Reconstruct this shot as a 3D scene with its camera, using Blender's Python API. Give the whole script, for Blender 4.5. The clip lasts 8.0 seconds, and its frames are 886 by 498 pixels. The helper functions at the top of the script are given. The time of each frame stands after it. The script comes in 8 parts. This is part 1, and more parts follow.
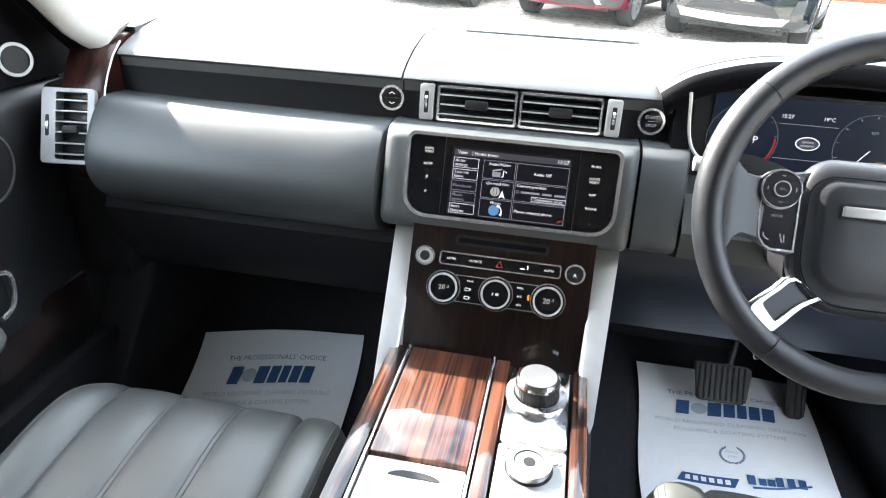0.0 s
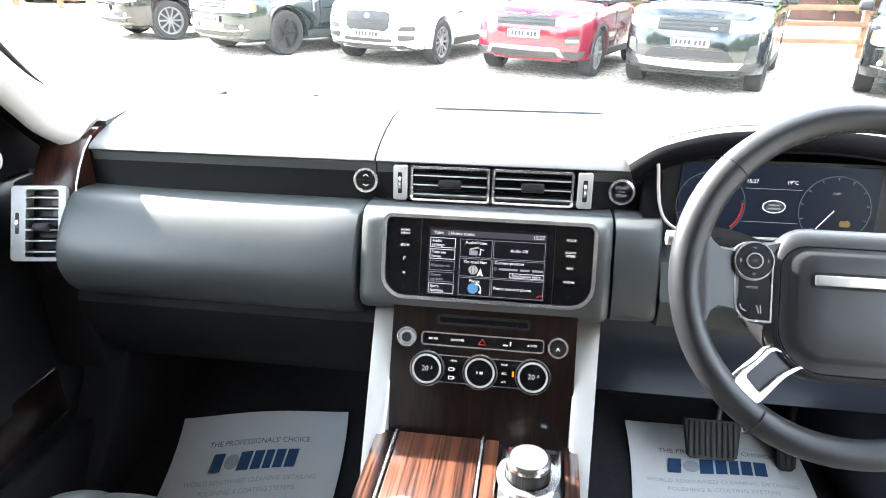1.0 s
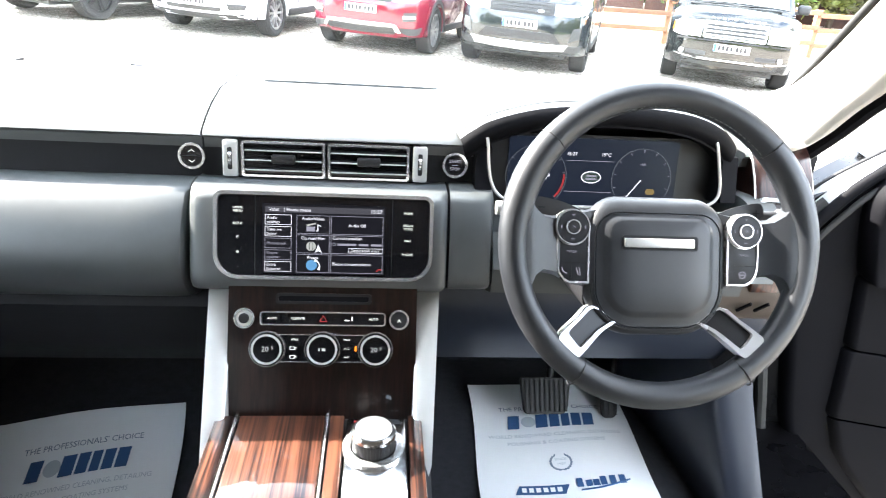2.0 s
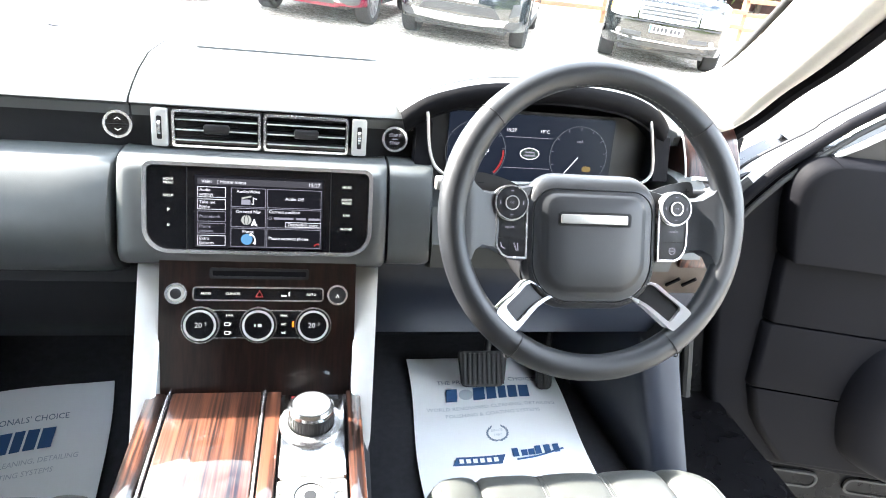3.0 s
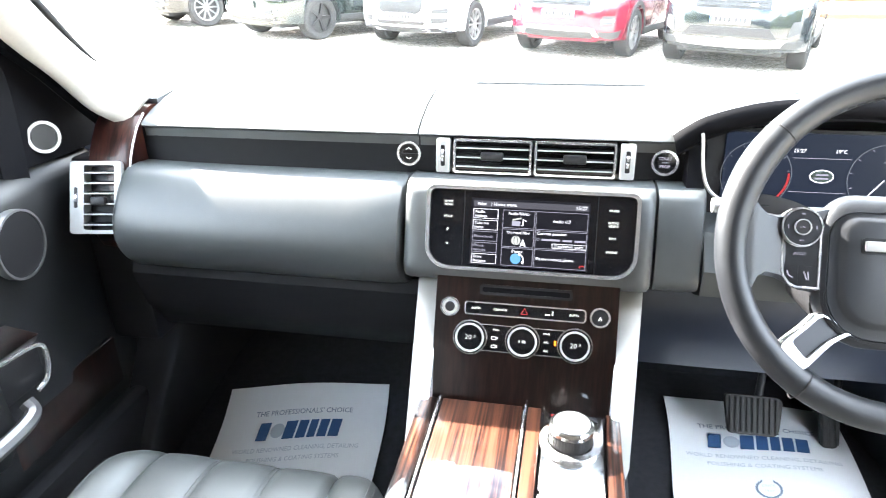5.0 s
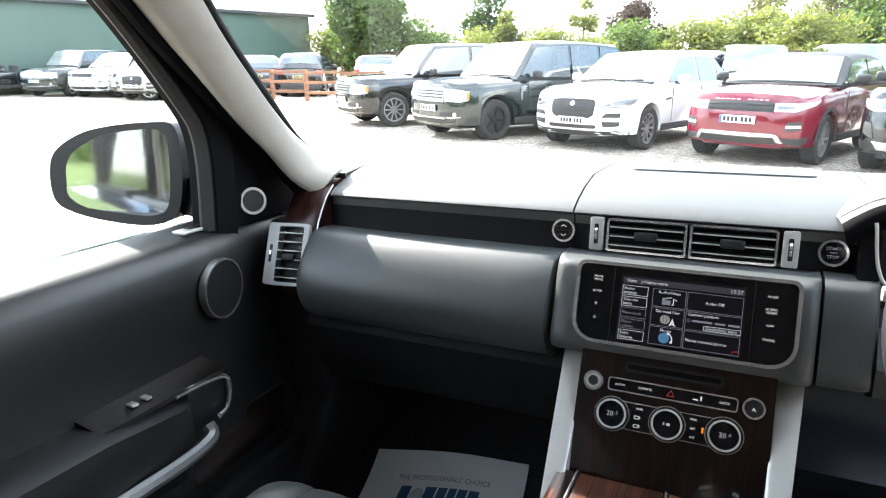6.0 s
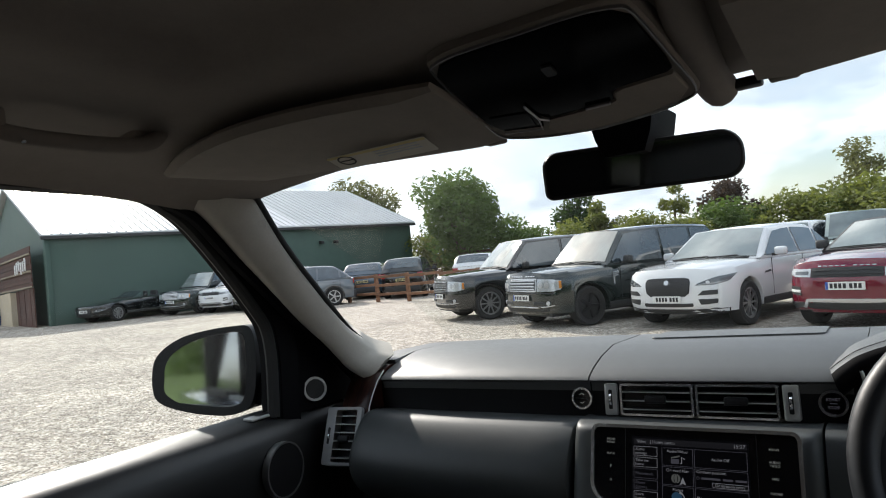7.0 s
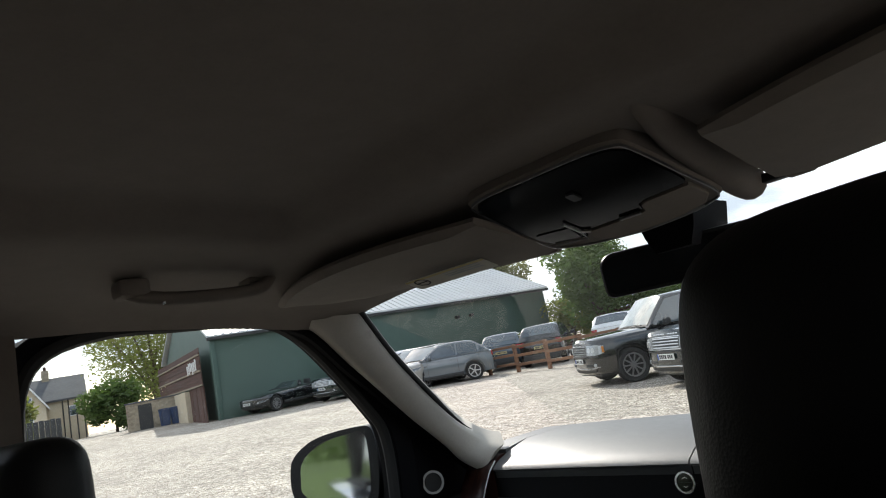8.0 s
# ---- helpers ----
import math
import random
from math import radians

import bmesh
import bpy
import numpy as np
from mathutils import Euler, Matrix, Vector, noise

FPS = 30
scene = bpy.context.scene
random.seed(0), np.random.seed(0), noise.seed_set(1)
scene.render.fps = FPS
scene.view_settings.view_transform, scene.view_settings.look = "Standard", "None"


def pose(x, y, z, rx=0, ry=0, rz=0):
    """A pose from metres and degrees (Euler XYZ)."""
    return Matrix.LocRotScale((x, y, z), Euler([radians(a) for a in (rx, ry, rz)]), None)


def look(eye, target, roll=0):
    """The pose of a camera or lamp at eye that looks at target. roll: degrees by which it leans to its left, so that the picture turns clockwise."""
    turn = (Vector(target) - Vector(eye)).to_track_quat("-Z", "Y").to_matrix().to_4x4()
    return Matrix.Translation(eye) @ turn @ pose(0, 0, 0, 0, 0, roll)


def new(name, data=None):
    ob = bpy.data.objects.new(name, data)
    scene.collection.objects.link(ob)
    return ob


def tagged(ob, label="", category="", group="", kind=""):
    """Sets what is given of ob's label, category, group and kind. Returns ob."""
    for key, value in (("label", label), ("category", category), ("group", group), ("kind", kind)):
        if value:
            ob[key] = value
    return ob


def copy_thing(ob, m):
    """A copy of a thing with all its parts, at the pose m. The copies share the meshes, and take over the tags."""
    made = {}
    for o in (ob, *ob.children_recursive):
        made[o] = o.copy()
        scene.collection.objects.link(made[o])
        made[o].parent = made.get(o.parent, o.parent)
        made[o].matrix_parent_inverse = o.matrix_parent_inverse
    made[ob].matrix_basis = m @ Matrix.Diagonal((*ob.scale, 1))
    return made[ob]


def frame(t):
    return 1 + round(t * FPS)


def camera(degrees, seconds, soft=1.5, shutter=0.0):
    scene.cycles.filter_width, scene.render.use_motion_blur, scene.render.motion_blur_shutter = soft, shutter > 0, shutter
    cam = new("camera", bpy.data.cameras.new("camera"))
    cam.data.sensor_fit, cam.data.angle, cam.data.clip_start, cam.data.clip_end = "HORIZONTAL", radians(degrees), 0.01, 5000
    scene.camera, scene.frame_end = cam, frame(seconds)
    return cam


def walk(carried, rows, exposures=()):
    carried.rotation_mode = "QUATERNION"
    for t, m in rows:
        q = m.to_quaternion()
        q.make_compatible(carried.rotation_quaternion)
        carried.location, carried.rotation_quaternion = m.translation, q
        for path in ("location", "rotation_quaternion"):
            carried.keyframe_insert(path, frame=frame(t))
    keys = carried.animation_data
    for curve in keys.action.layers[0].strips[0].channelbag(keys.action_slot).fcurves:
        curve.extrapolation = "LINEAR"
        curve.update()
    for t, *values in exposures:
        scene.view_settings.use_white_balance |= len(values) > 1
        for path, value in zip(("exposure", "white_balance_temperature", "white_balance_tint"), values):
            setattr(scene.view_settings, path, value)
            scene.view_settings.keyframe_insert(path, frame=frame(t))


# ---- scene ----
from mathutils.bvhtree import BVHTree

cam = camera(68.3, 8.0, soft=1.0, shutter=0.1)

PATH = [
    (0, (0.068, -0.813, 1.478), (-0.254, 0.934, 0.560), 2.5),
    (0.5, (0.07, -0.8, 1.516), (-0.207, 1.014, 0.721), 0.4),
    (1, (0.063, -0.795, 1.516), (-0.209, 1.027, 0.738), 0.15),
    (1.5, (0.069, -0.797, 1.511), (0.057, 1.049, 0.74), 1.8),
    (2, (0.074, -0.797, 1.513), (0.272, 1.015, 0.686), 3.95),
    (2.2, (0.073, -0.799, 1.515), (0.397, 0.987, 0.671), 5.65),
    (3.5, (0.075, -0.794, 1.51), (0.461, 0.958, 0.620), 6.95),
    (4, (0.073, -0.798, 1.508), (0.304, 0.97, 0.593), 4.75),
    (4.5, (0.067, -0.803, 1.504), (0.019, 0.99, 0.615), 1.2),
    (5, (0.051, -0.819, 1.504), (-0.315, 0.969, 0.683), -1.1),
    (5.2, (0.05, -0.825, 1.499), (-0.452, 0.942, 0.706), -1.7),
    (6.3, (0.125, -0.903, 1.478), (-0.82, 0.825, 1.133), -2.1),
    (6.5, (0.167, -0.919, 1.475), (-0.841, 0.797, 1.279), -3.2),
    (7, (0.274, -0.939, 1.471), (-0.846, 0.716, 1.539), -6.1),
    (7.5, (0.357, -0.942, 1.484), (-0.876, 0.616, 1.716), -8.8),
    (8, (0.417, -0.955, 1.511), (-0.97, 0.447, 1.845), -11.5),
]
walk(cam, [(t, look(eye, target, roll)) for t, eye, target, roll in PATH],
     exposures=[(0, 3.46), (0.5, 3.74), (1.0, 3.75), (2.0, 3.8), (3.4, 4.08), (4.5, 4.25), (5.0, 4.52), (5.2, 4.42), (6.3, 1.75), (6.6, 0.95), (7.0, 0.25), (7.5, 0.2), (8.0, 0.25)])

# ---- world and sun ----
SUN = Vector((-0.725, 0.402, 0.559)).normalized()
world = bpy.data.worlds.new("sky")
scene.world = world
world.use_nodes = True
wn, wl = world.node_tree.nodes, world.node_tree.links
wn.clear()
sky = wn.new("ShaderNodeTexSky")
sky.sky_type, sky.sun_disc = "NISHITA", False
sky.sun_elevation = math.asin(SUN.z)
sky.sun_rotation = math.atan2(SUN.x, SUN.y)
sky.air_density, sky.dust_density = 1.0, 1.5
coord = wn.new("ShaderNodeTexCoord")
squash = wn.new("ShaderNodeMapping")
squash.inputs["Scale"].default_value = (1.2, 1.2, 3.2)
cloud = wn.new("ShaderNodeTexNoise")
cloud.inputs["Scale"].default_value, cloud.inputs["Detail"].default_value = 2.2, 7.0
cloud.inputs["Roughness"].default_value = 0.55
cover = wn.new("ShaderNodeValToRGB")
cover.color_ramp.elements[0].position, cover.color_ramp.elements[1].position = 0.36, 0.56
blend = wn.new("ShaderNodeMixRGB")
tone = wn.new("ShaderNodeTexNoise")
tone.inputs["Scale"].default_value, tone.inputs["Detail"].default_value = 3.1, 6.0
shade = wn.new("ShaderNodeValToRGB")
shade.color_ramp.elements[0].position, shade.color_ramp.elements[0].color = 0.44, (0.40, 0.44, 0.49, 1)
shade.color_ramp.elements[1].position, shade.color_ramp.elements[1].color = 0.66, (1, 1, 1, 1)
bright = wn.new("ShaderNodeMixRGB")
bright.blend_type, bright.inputs["Fac"].default_value = "MULTIPLY", 1.0
bright.inputs["Color2"].default_value = (12.5, 12.8, 13.2, 1)
back = wn.new("ShaderNodeBackground")
back.inputs["Strength"].default_value = 0.15
out = wn.new("ShaderNodeOutputWorld")
wl.new(coord.outputs["Generated"], squash.inputs["Vector"])
wl.new(squash.outputs["Vector"], cloud.inputs["Vector"])
wl.new(cloud.outputs["Fac"], cover.inputs["Fac"])
wl.new(cover.outputs["Color"], blend.inputs["Fac"])
wl.new(squash.outputs["Vector"], tone.inputs["Vector"])
wl.new(tone.outputs["Fac"], shade.inputs["Fac"])
wl.new(shade.outputs["Color"], bright.inputs["Color1"])
wl.new(bright.outputs["Color"], blend.inputs["Color2"])
wl.new(sky.outputs["Color"], blend.inputs["Color1"])
wl.new(blend.outputs["Color"], back.inputs["Color"])
wl.new(back.outputs["Background"], out.inputs["Surface"])
sun = new("sun", bpy.data.lights.new("sun", "SUN"))
sun.data.energy, sun.data.angle, sun.data.color = 4.6, radians(0.6), (1.0, 0.95, 0.87)
sun.matrix_world = Matrix.Translation((0, 0, 30)) @ SUN.to_track_quat("Z", "Y").to_matrix().to_4x4()


# ---- materials ----
def material(name, color, rough=0.5, metal=0.0, vary=0.12, scale=30.0, bump=0.0, bump_scale=400.0, coat=0.0, random_tint=0.0, spec=0.5, ior=1.5):
    """A surface with two scales of tone variation and fine relief."""
    m = bpy.data.materials.new(name)
    m.use_nodes = True
    n, l = m.node_tree.nodes, m.node_tree.links
    b = n["Principled BSDF"]
    b.inputs["Metallic"].default_value = metal
    b.inputs["Coat Weight"].default_value = coat
    b.inputs["Coat Roughness"].default_value = 0.04
    b.inputs["Specular IOR Level"].default_value = spec
    b.inputs["IOR"].default_value = ior
    tc = n.new("ShaderNodeTexCoord")
    big, fine = n.new("ShaderNodeTexNoise"), n.new("ShaderNodeTexNoise")
    big.inputs["Scale"].default_value, fine.inputs["Scale"].default_value = scale * 0.15, scale
    fine.inputs["Detail"].default_value = 5
    add = n.new("ShaderNodeMath")
    add.operation = "ADD"
    l.new(tc.outputs["Object"], big.inputs["Vector"])
    l.new(tc.outputs["Object"], fine.inputs["Vector"])
    l.new(big.outputs["Fac"], add.inputs[0])
    l.new(fine.outputs["Fac"], add.inputs[1])
    ramp = n.new("ShaderNodeMapRange")
    ramp.inputs["From Min"].default_value, ramp.inputs["From Max"].default_value = 0.6, 1.4
    ramp.inputs["To Min"].default_value, ramp.inputs["To Max"].default_value = 1 - vary, 1 + vary
    l.new(add.outputs[0], ramp.inputs["Value"])
    tint = n.new("ShaderNodeMixRGB")
    tint.blend_type, tint.inputs["Fac"].default_value = "MULTIPLY", 1.0
    tint.inputs["Color1"].default_value = (*color, 1)
    l.new(ramp.outputs["Result"], tint.inputs["Color2"])
    last = tint.outputs["Color"]
    if random_tint:
        info = n.new("ShaderNodeObjectInfo")
        rr = n.new("ShaderNodeMapRange")
        rr.inputs["To Min"].default_value, rr.inputs["To Max"].default_value = 1 - random_tint, 1 + random_tint
        l.new(info.outputs["Random"], rr.inputs["Value"])
        t2 = n.new("ShaderNodeMixRGB")
        t2.blend_type, t2.inputs["Fac"].default_value = "MULTIPLY", 1.0
        l.new(last, t2.inputs["Color1"])
        l.new(rr.outputs["Result"], t2.inputs["Color2"])
        last = t2.outputs["Color"]
    l.new(last, b.inputs["Base Color"])
    rmap = n.new("ShaderNodeMapRange")
    rmap.inputs["To Min"].default_value, rmap.inputs["To Max"].default_value = max(rough - 0.06, 0.02), min(rough + 0.06, 1)
    l.new(fine.outputs["Fac"], rmap.inputs["Value"])
    l.new(rmap.outputs["Result"], b.inputs["Roughness"])
    if bump:
        v = n.new("ShaderNodeTexVoronoi")
        v.inputs["Scale"].default_value = bump_scale
        bp = n.new("ShaderNodeBump")
        bp.inputs["Strength"].default_value, bp.inputs["Distance"].default_value = bump, 0.4 / bump_scale
        l.new(tc.outputs["Object"], v.inputs["Vector"])
        l.new(v.outputs["Distance"], bp.inputs["Height"])
        l.new(bp.outputs["Normal"], b.inputs["Normal"])
    return m


def glass(name, tint=(1, 1, 1), gloss=1.0, base=0.025):
    """A thin pane: clear, with a mirror reflection that grows at glancing angles."""
    m = bpy.data.materials.new(name)
    m.use_nodes = True
    n, l = m.node_tree.nodes, m.node_tree.links
    n.clear()
    o, mix, tr, gl = (n.new(k) for k in ("ShaderNodeOutputMaterial", "ShaderNodeMixShader", "ShaderNodeBsdfTransparent", "ShaderNodeBsdfGlossy"))
    tr.inputs["Color"].default_value, gl.inputs["Color"].default_value = (*tint, 1), (gloss, gloss, gloss, 1)
    gl.inputs["Roughness"].default_value = 0.0
    face, power, fac = n.new("ShaderNodeLayerWeight"), n.new("ShaderNodeMath"), n.new("ShaderNodeMath")
    power.operation, power.inputs[1].default_value = "POWER", 5.0
    fac.operation, fac.inputs[1].default_value, fac.inputs[2].default_value = "MULTIPLY_ADD", 0.85, base
    face.inputs["Blend"].default_value = 0.5
    l.new(face.outputs["Facing"], power.inputs[0])
    l.new(power.outputs[0], fac.inputs[0])
    l.new(fac.outputs[0], mix.inputs["Fac"])
    l.new(tr.outputs["BSDF"], mix.inputs[1])
    l.new(gl.outputs["BSDF"], mix.inputs[2])
    l.new(mix.outputs["Shader"], o.inputs["Surface"])
    return m


def glow(name, color, strength):
    m = bpy.data.materials.new(name)
    m.use_nodes = True
    b = m.node_tree.nodes["Principled BSDF"]
    b.inputs["Base Color"].default_value = (0.004, 0.004, 0.005, 1)
    b.inputs["Roughness"].default_value = 0.3
    b.inputs["Specular IOR Level"].default_value = 0.15
    b.inputs["Emission Color"].default_value = (*color, 1)
    b.inputs["Emission Strength"].default_value = strength
    return m


def gravel(name):
    """Loose small stones: each cell its own tone, with dust patches and relief."""
    m = bpy.data.materials.new(name)
    m.use_nodes = True
    n, l = m.node_tree.nodes, m.node_tree.links
    b = n["Principled BSDF"]
    tc = n.new("ShaderNodeTexCoord")
    cells, patch, ramp, mul, bp = (n.new(k) for k in ("ShaderNodeTexVoronoi", "ShaderNodeTexNoise", "ShaderNodeValToRGB", "ShaderNodeMixRGB", "ShaderNodeBump"))
    cells.inputs["Scale"].default_value, patch.inputs["Scale"].default_value = 42.0, 0.35
    patch.inputs["Detail"].default_value = 6
    e = ramp.color_ramp.elements
    e[0].position, e[0].color, e[1].position, e[1].color = 0.0, (0.13, 0.106, 0.082, 1), 1.0, (0.65, 0.60, 0.53, 1)
    mid = ramp.color_ramp.elements.new(0.45)
    mid.color = (0.39, 0.338, 0.275, 1)
    pm = n.new("ShaderNodeMapRange")
    pm.inputs["From Min"].default_value, pm.inputs["From Max"].default_value = 0.3, 0.7
    pm.inputs["To Min"].default_value, pm.inputs["To Max"].default_value = 0.80, 1.16
    mott, mm, mix2 = n.new("ShaderNodeTexNoise"), n.new("ShaderNodeMapRange"), n.new("ShaderNodeMixRGB")
    mott.inputs["Scale"].default_value, mott.inputs["Detail"].default_value, mott.inputs["Roughness"].default_value = 5.5, 5.0, 0.75
    mm.inputs["From Min"].default_value, mm.inputs["From Max"].default_value = 0.36, 0.64
    mm.inputs["To Min"].default_value, mm.inputs["To Max"].default_value = 0.62, 1.30
    mix2.blend_type, mix2.inputs["Fac"].default_value = "MULTIPLY", 1.0
    mul.blend_type, mul.inputs["Fac"].default_value = "MULTIPLY", 1.0
    sep = n.new("ShaderNodeSeparateColor")
    l.new(tc.outputs["Object"], cells.inputs["Vector"])
    l.new(tc.outputs["Object"], patch.inputs["Vector"])
    l.new(cells.outputs["Color"], sep.inputs["Color"])
    l.new(sep.outputs[0], ramp.inputs["Fac"])
    l.new(patch.outputs["Fac"], pm.inputs["Value"])
    l.new(ramp.outputs["Color"], mul.inputs["Color1"])
    l.new(pm.outputs["Result"], mul.inputs["Color2"])
    l.new(tc.outputs["Object"], mott.inputs["Vector"])
    l.new(mott.outputs["Fac"], mm.inputs["Value"])
    l.new(mul.outputs["Color"], mix2.inputs["Color1"])
    l.new(mm.outputs["Result"], mix2.inputs["Color2"])
    l.new(mix2.outputs["Color"], b.inputs["Base Color"])
    l.new(cells.outputs["Distance"], bp.inputs["Height"])
    bp.inputs["Strength"].default_value, bp.inputs["Distance"].default_value = 1.0, 0.014
    l.new(bp.outputs["Normal"], b.inputs["Normal"])
    b.inputs["Roughness"].default_value = 0.9
    return m


def wood(name, dark, light, along="Y", gloss=0.12, coat=1.0):
    """Straight-grained lacquered veneer."""
    m = bpy.data.materials.new(name)
    m.use_nodes = True
    n, l = m.node_tree.nodes, m.node_tree.links
    b = n["Principled BSDF"]
    tc, mp = n.new("ShaderNodeTexCoord"), n.new("ShaderNodeMapping")
    sc = {"Y": (260, 6, 60), "Z": (260, 60, 8)}[along]
    mp.inputs["Scale"].default_value = sc
    ns = n.new("ShaderNodeTexNoise")
    ns.inputs["Scale"].default_value, ns.inputs["Detail"].default_value = 1.0, 4.0
    mp2 = n.new("ShaderNodeMapping")
    mp2.inputs["Scale"].default_value = tuple(v * 0.22 for v in sc)
    n2 = n.new("ShaderNodeTexNoise")
    n2.inputs["Scale"].default_value = 1.0
    mx = n.new("ShaderNodeMath")
    mx.operation = "ADD"
    ramp = n.new("ShaderNodeValToRGB")
    ramp.color_ramp.elements[0].position, ramp.color_ramp.elements[0].color = 0.43, (*dark, 1)
    ramp.color_ramp.elements[1].position, ramp.color_ramp.elements[1].color = 0.60, (*light, 1)
    half = n.new("ShaderNodeMath")
    half.operation, half.inputs[1].default_value = "MULTIPLY", 0.5
    for a, c in ((mp, ns), (mp2, n2)):
        l.new(tc.outputs["Object"], a.inputs["Vector"])
        l.new(a.outputs["Vector"], c.inputs["Vector"])
    l.new(ns.outputs["Fac"], mx.inputs[0])
    l.new(n2.outputs["Fac"], mx.inputs[1])
    l.new(mx.outputs[0], half.inputs[0])
    l.new(half.outputs[0], ramp.inputs["Fac"])
    l.new(ramp.outputs["Color"], b.inputs["Base Color"])
    b.inputs["Roughness"].default_value = 0.35
    b.inputs["Specular IOR Level"].default_value = 0.2
    b.inputs["Coat Weight"].default_value, b.inputs["Coat Roughness"].default_value = coat, gloss * 0.4
    return m


LEATHER = material("black_leather", (0.014, 0.015, 0.016), 0.5, spec=0.28, vary=0.18, scale=60, bump=0.25, bump_scale=900)
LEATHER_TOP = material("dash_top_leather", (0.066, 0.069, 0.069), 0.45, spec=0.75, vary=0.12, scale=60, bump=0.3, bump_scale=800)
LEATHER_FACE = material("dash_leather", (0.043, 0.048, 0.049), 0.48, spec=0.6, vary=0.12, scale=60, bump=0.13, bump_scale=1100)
WHEEL = material("wheel_leather", (0.013, 0.0145, 0.0175), 0.43, spec=0.45, vary=0.15, scale=60, bump=0.12, bump_scale=900)
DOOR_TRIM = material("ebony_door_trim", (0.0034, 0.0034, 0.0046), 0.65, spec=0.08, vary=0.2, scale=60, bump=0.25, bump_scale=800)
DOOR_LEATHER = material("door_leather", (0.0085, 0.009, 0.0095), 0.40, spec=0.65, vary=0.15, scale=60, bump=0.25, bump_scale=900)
FOOT_TRIM = material("dark_footwell_plastic", (0.010, 0.013, 0.021), 0.36, vary=0.15, scale=60, bump=0.2, bump_scale=900)
# Knee panel plastic: the sky's blue reflection is mixed into the grey.
KICK = material("sky_blued_grey_plastic", (0.017, 0.021, 0.032), 0.33, vary=0.15, scale=60, bump=0.2, bump_scale=900)
SEAT = material("seat_leather", (0.046, 0.049, 0.046), 0.42, spec=0.8, vary=0.10, scale=50, bump=0.2, bump_scale=700)
PERF = material("perforated_leather", (0.044, 0.047, 0.045), 0.45, spec=0.75, vary=0.08, scale=50, bump=0.25, bump_scale=900)
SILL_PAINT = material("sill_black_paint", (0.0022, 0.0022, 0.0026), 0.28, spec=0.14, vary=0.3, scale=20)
BLACK = material("black_plastic", (0.011, 0.011, 0.012), 0.45, spec=0.3, vary=0.2, scale=80, bump=0.15, bump_scale=900)
DARK = material("soft_black_trim", (0.010, 0.010, 0.0115), 0.62, spec=0.22, vary=0.2, scale=60, bump=0.2, bump_scale=700)
SWITCH = material("switch_black", (0.010, 0.011, 0.014), 0.5, spec=0.25, vary=0.15, scale=80)
GLOSS = material("piano_black", (0.006, 0.006, 0.007), 0.08, vary=0.1, scale=20)
LAMP_PANEL = material("smoked_lamp_panel", (0.0012, 0.0012, 0.0014), 0.12, spec=0.05, vary=0.1, scale=20)
RUBBER = material("rubber", (0.014, 0.014, 0.014), 0.75, vary=0.25, scale=90)
CARPET = material("carpet", (0.011, 0.012, 0.016), 0.95, vary=0.5, scale=500, bump=0.9, bump_scale=900)
SATIN = material("satin_silver", (0.52, 0.52, 0.505), 0.33, metal=0.45, vary=0.06, scale=40)
CHROME = material("chrome", (0.82, 0.82, 0.82), 0.14, metal=0.85, vary=0.04, scale=40)
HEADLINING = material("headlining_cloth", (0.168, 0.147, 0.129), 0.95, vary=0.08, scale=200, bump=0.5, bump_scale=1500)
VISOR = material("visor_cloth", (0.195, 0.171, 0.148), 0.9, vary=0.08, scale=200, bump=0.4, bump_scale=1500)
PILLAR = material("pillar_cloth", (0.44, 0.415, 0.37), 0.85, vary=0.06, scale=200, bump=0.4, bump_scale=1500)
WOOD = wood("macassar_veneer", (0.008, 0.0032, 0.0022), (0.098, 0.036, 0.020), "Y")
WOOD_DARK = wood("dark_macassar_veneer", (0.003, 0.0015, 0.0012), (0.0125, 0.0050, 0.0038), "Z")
SEAM = material("seat_thread", (0.07, 0.072, 0.07), 0.7)
PAPER = material("printed_paper", (0.66, 0.68, 0.70), 0.8, vary=0.03, scale=12)
INK = material("blue_ink", (0.018, 0.066, 0.17), 0.8, vary=0.05)
INK_PALE = material("pale_ink", (0.38, 0.42, 0.47), 0.8, vary=0.05)
INK_GREY = material("grey_ink", (0.13, 0.17, 0.23), 0.8, vary=0.05)
SPOKE_METAL = material("polished_spoke", (0.50, 0.50, 0.50), 0.16, metal=1.0, vary=0.1, scale=40)
# Lower panel trim: warm bounced sunlight is put into the brown.
BROWN_TRIM = material("brown_lower_trim", (0.058, 0.044, 0.035), 0.5, spec=0.4, vary=0.12, scale=50, bump=0.12, bump_scale=900)
PADDLE = material("dark_paddle", (0.022, 0.022, 0.023), 0.45, metal=0.4, vary=0.1, scale=40)
PILLAR_SILVER = material("pillar_silver", (0.60, 0.60, 0.585), 0.33, metal=0.4, vary=0.06, scale=40)
# Lower spoke insert: the metal's dark reflection is put into the base colour.
INSERT = material("dark_reflection_insert", (0.016, 0.016, 0.017), 0.35, metal=0.3, spec=0.3, vary=0.1, scale=40)
TRIM = material("satin_wheel_trim", (0.42, 0.42, 0.42), 0.26, metal=0.5, vary=0.08, scale=40)
PANEL_GREY = material("satin_grey_panel", (0.30, 0.30, 0.295), 0.42, metal=0.35, vary=0.08, scale=40)
STEEL = material("pedal_steel", (0.3, 0.3, 0.3), 0.4, metal=0.9)
WHITE = material("white_print", (0.75, 0.75, 0.75), 0.6, vary=0.03)
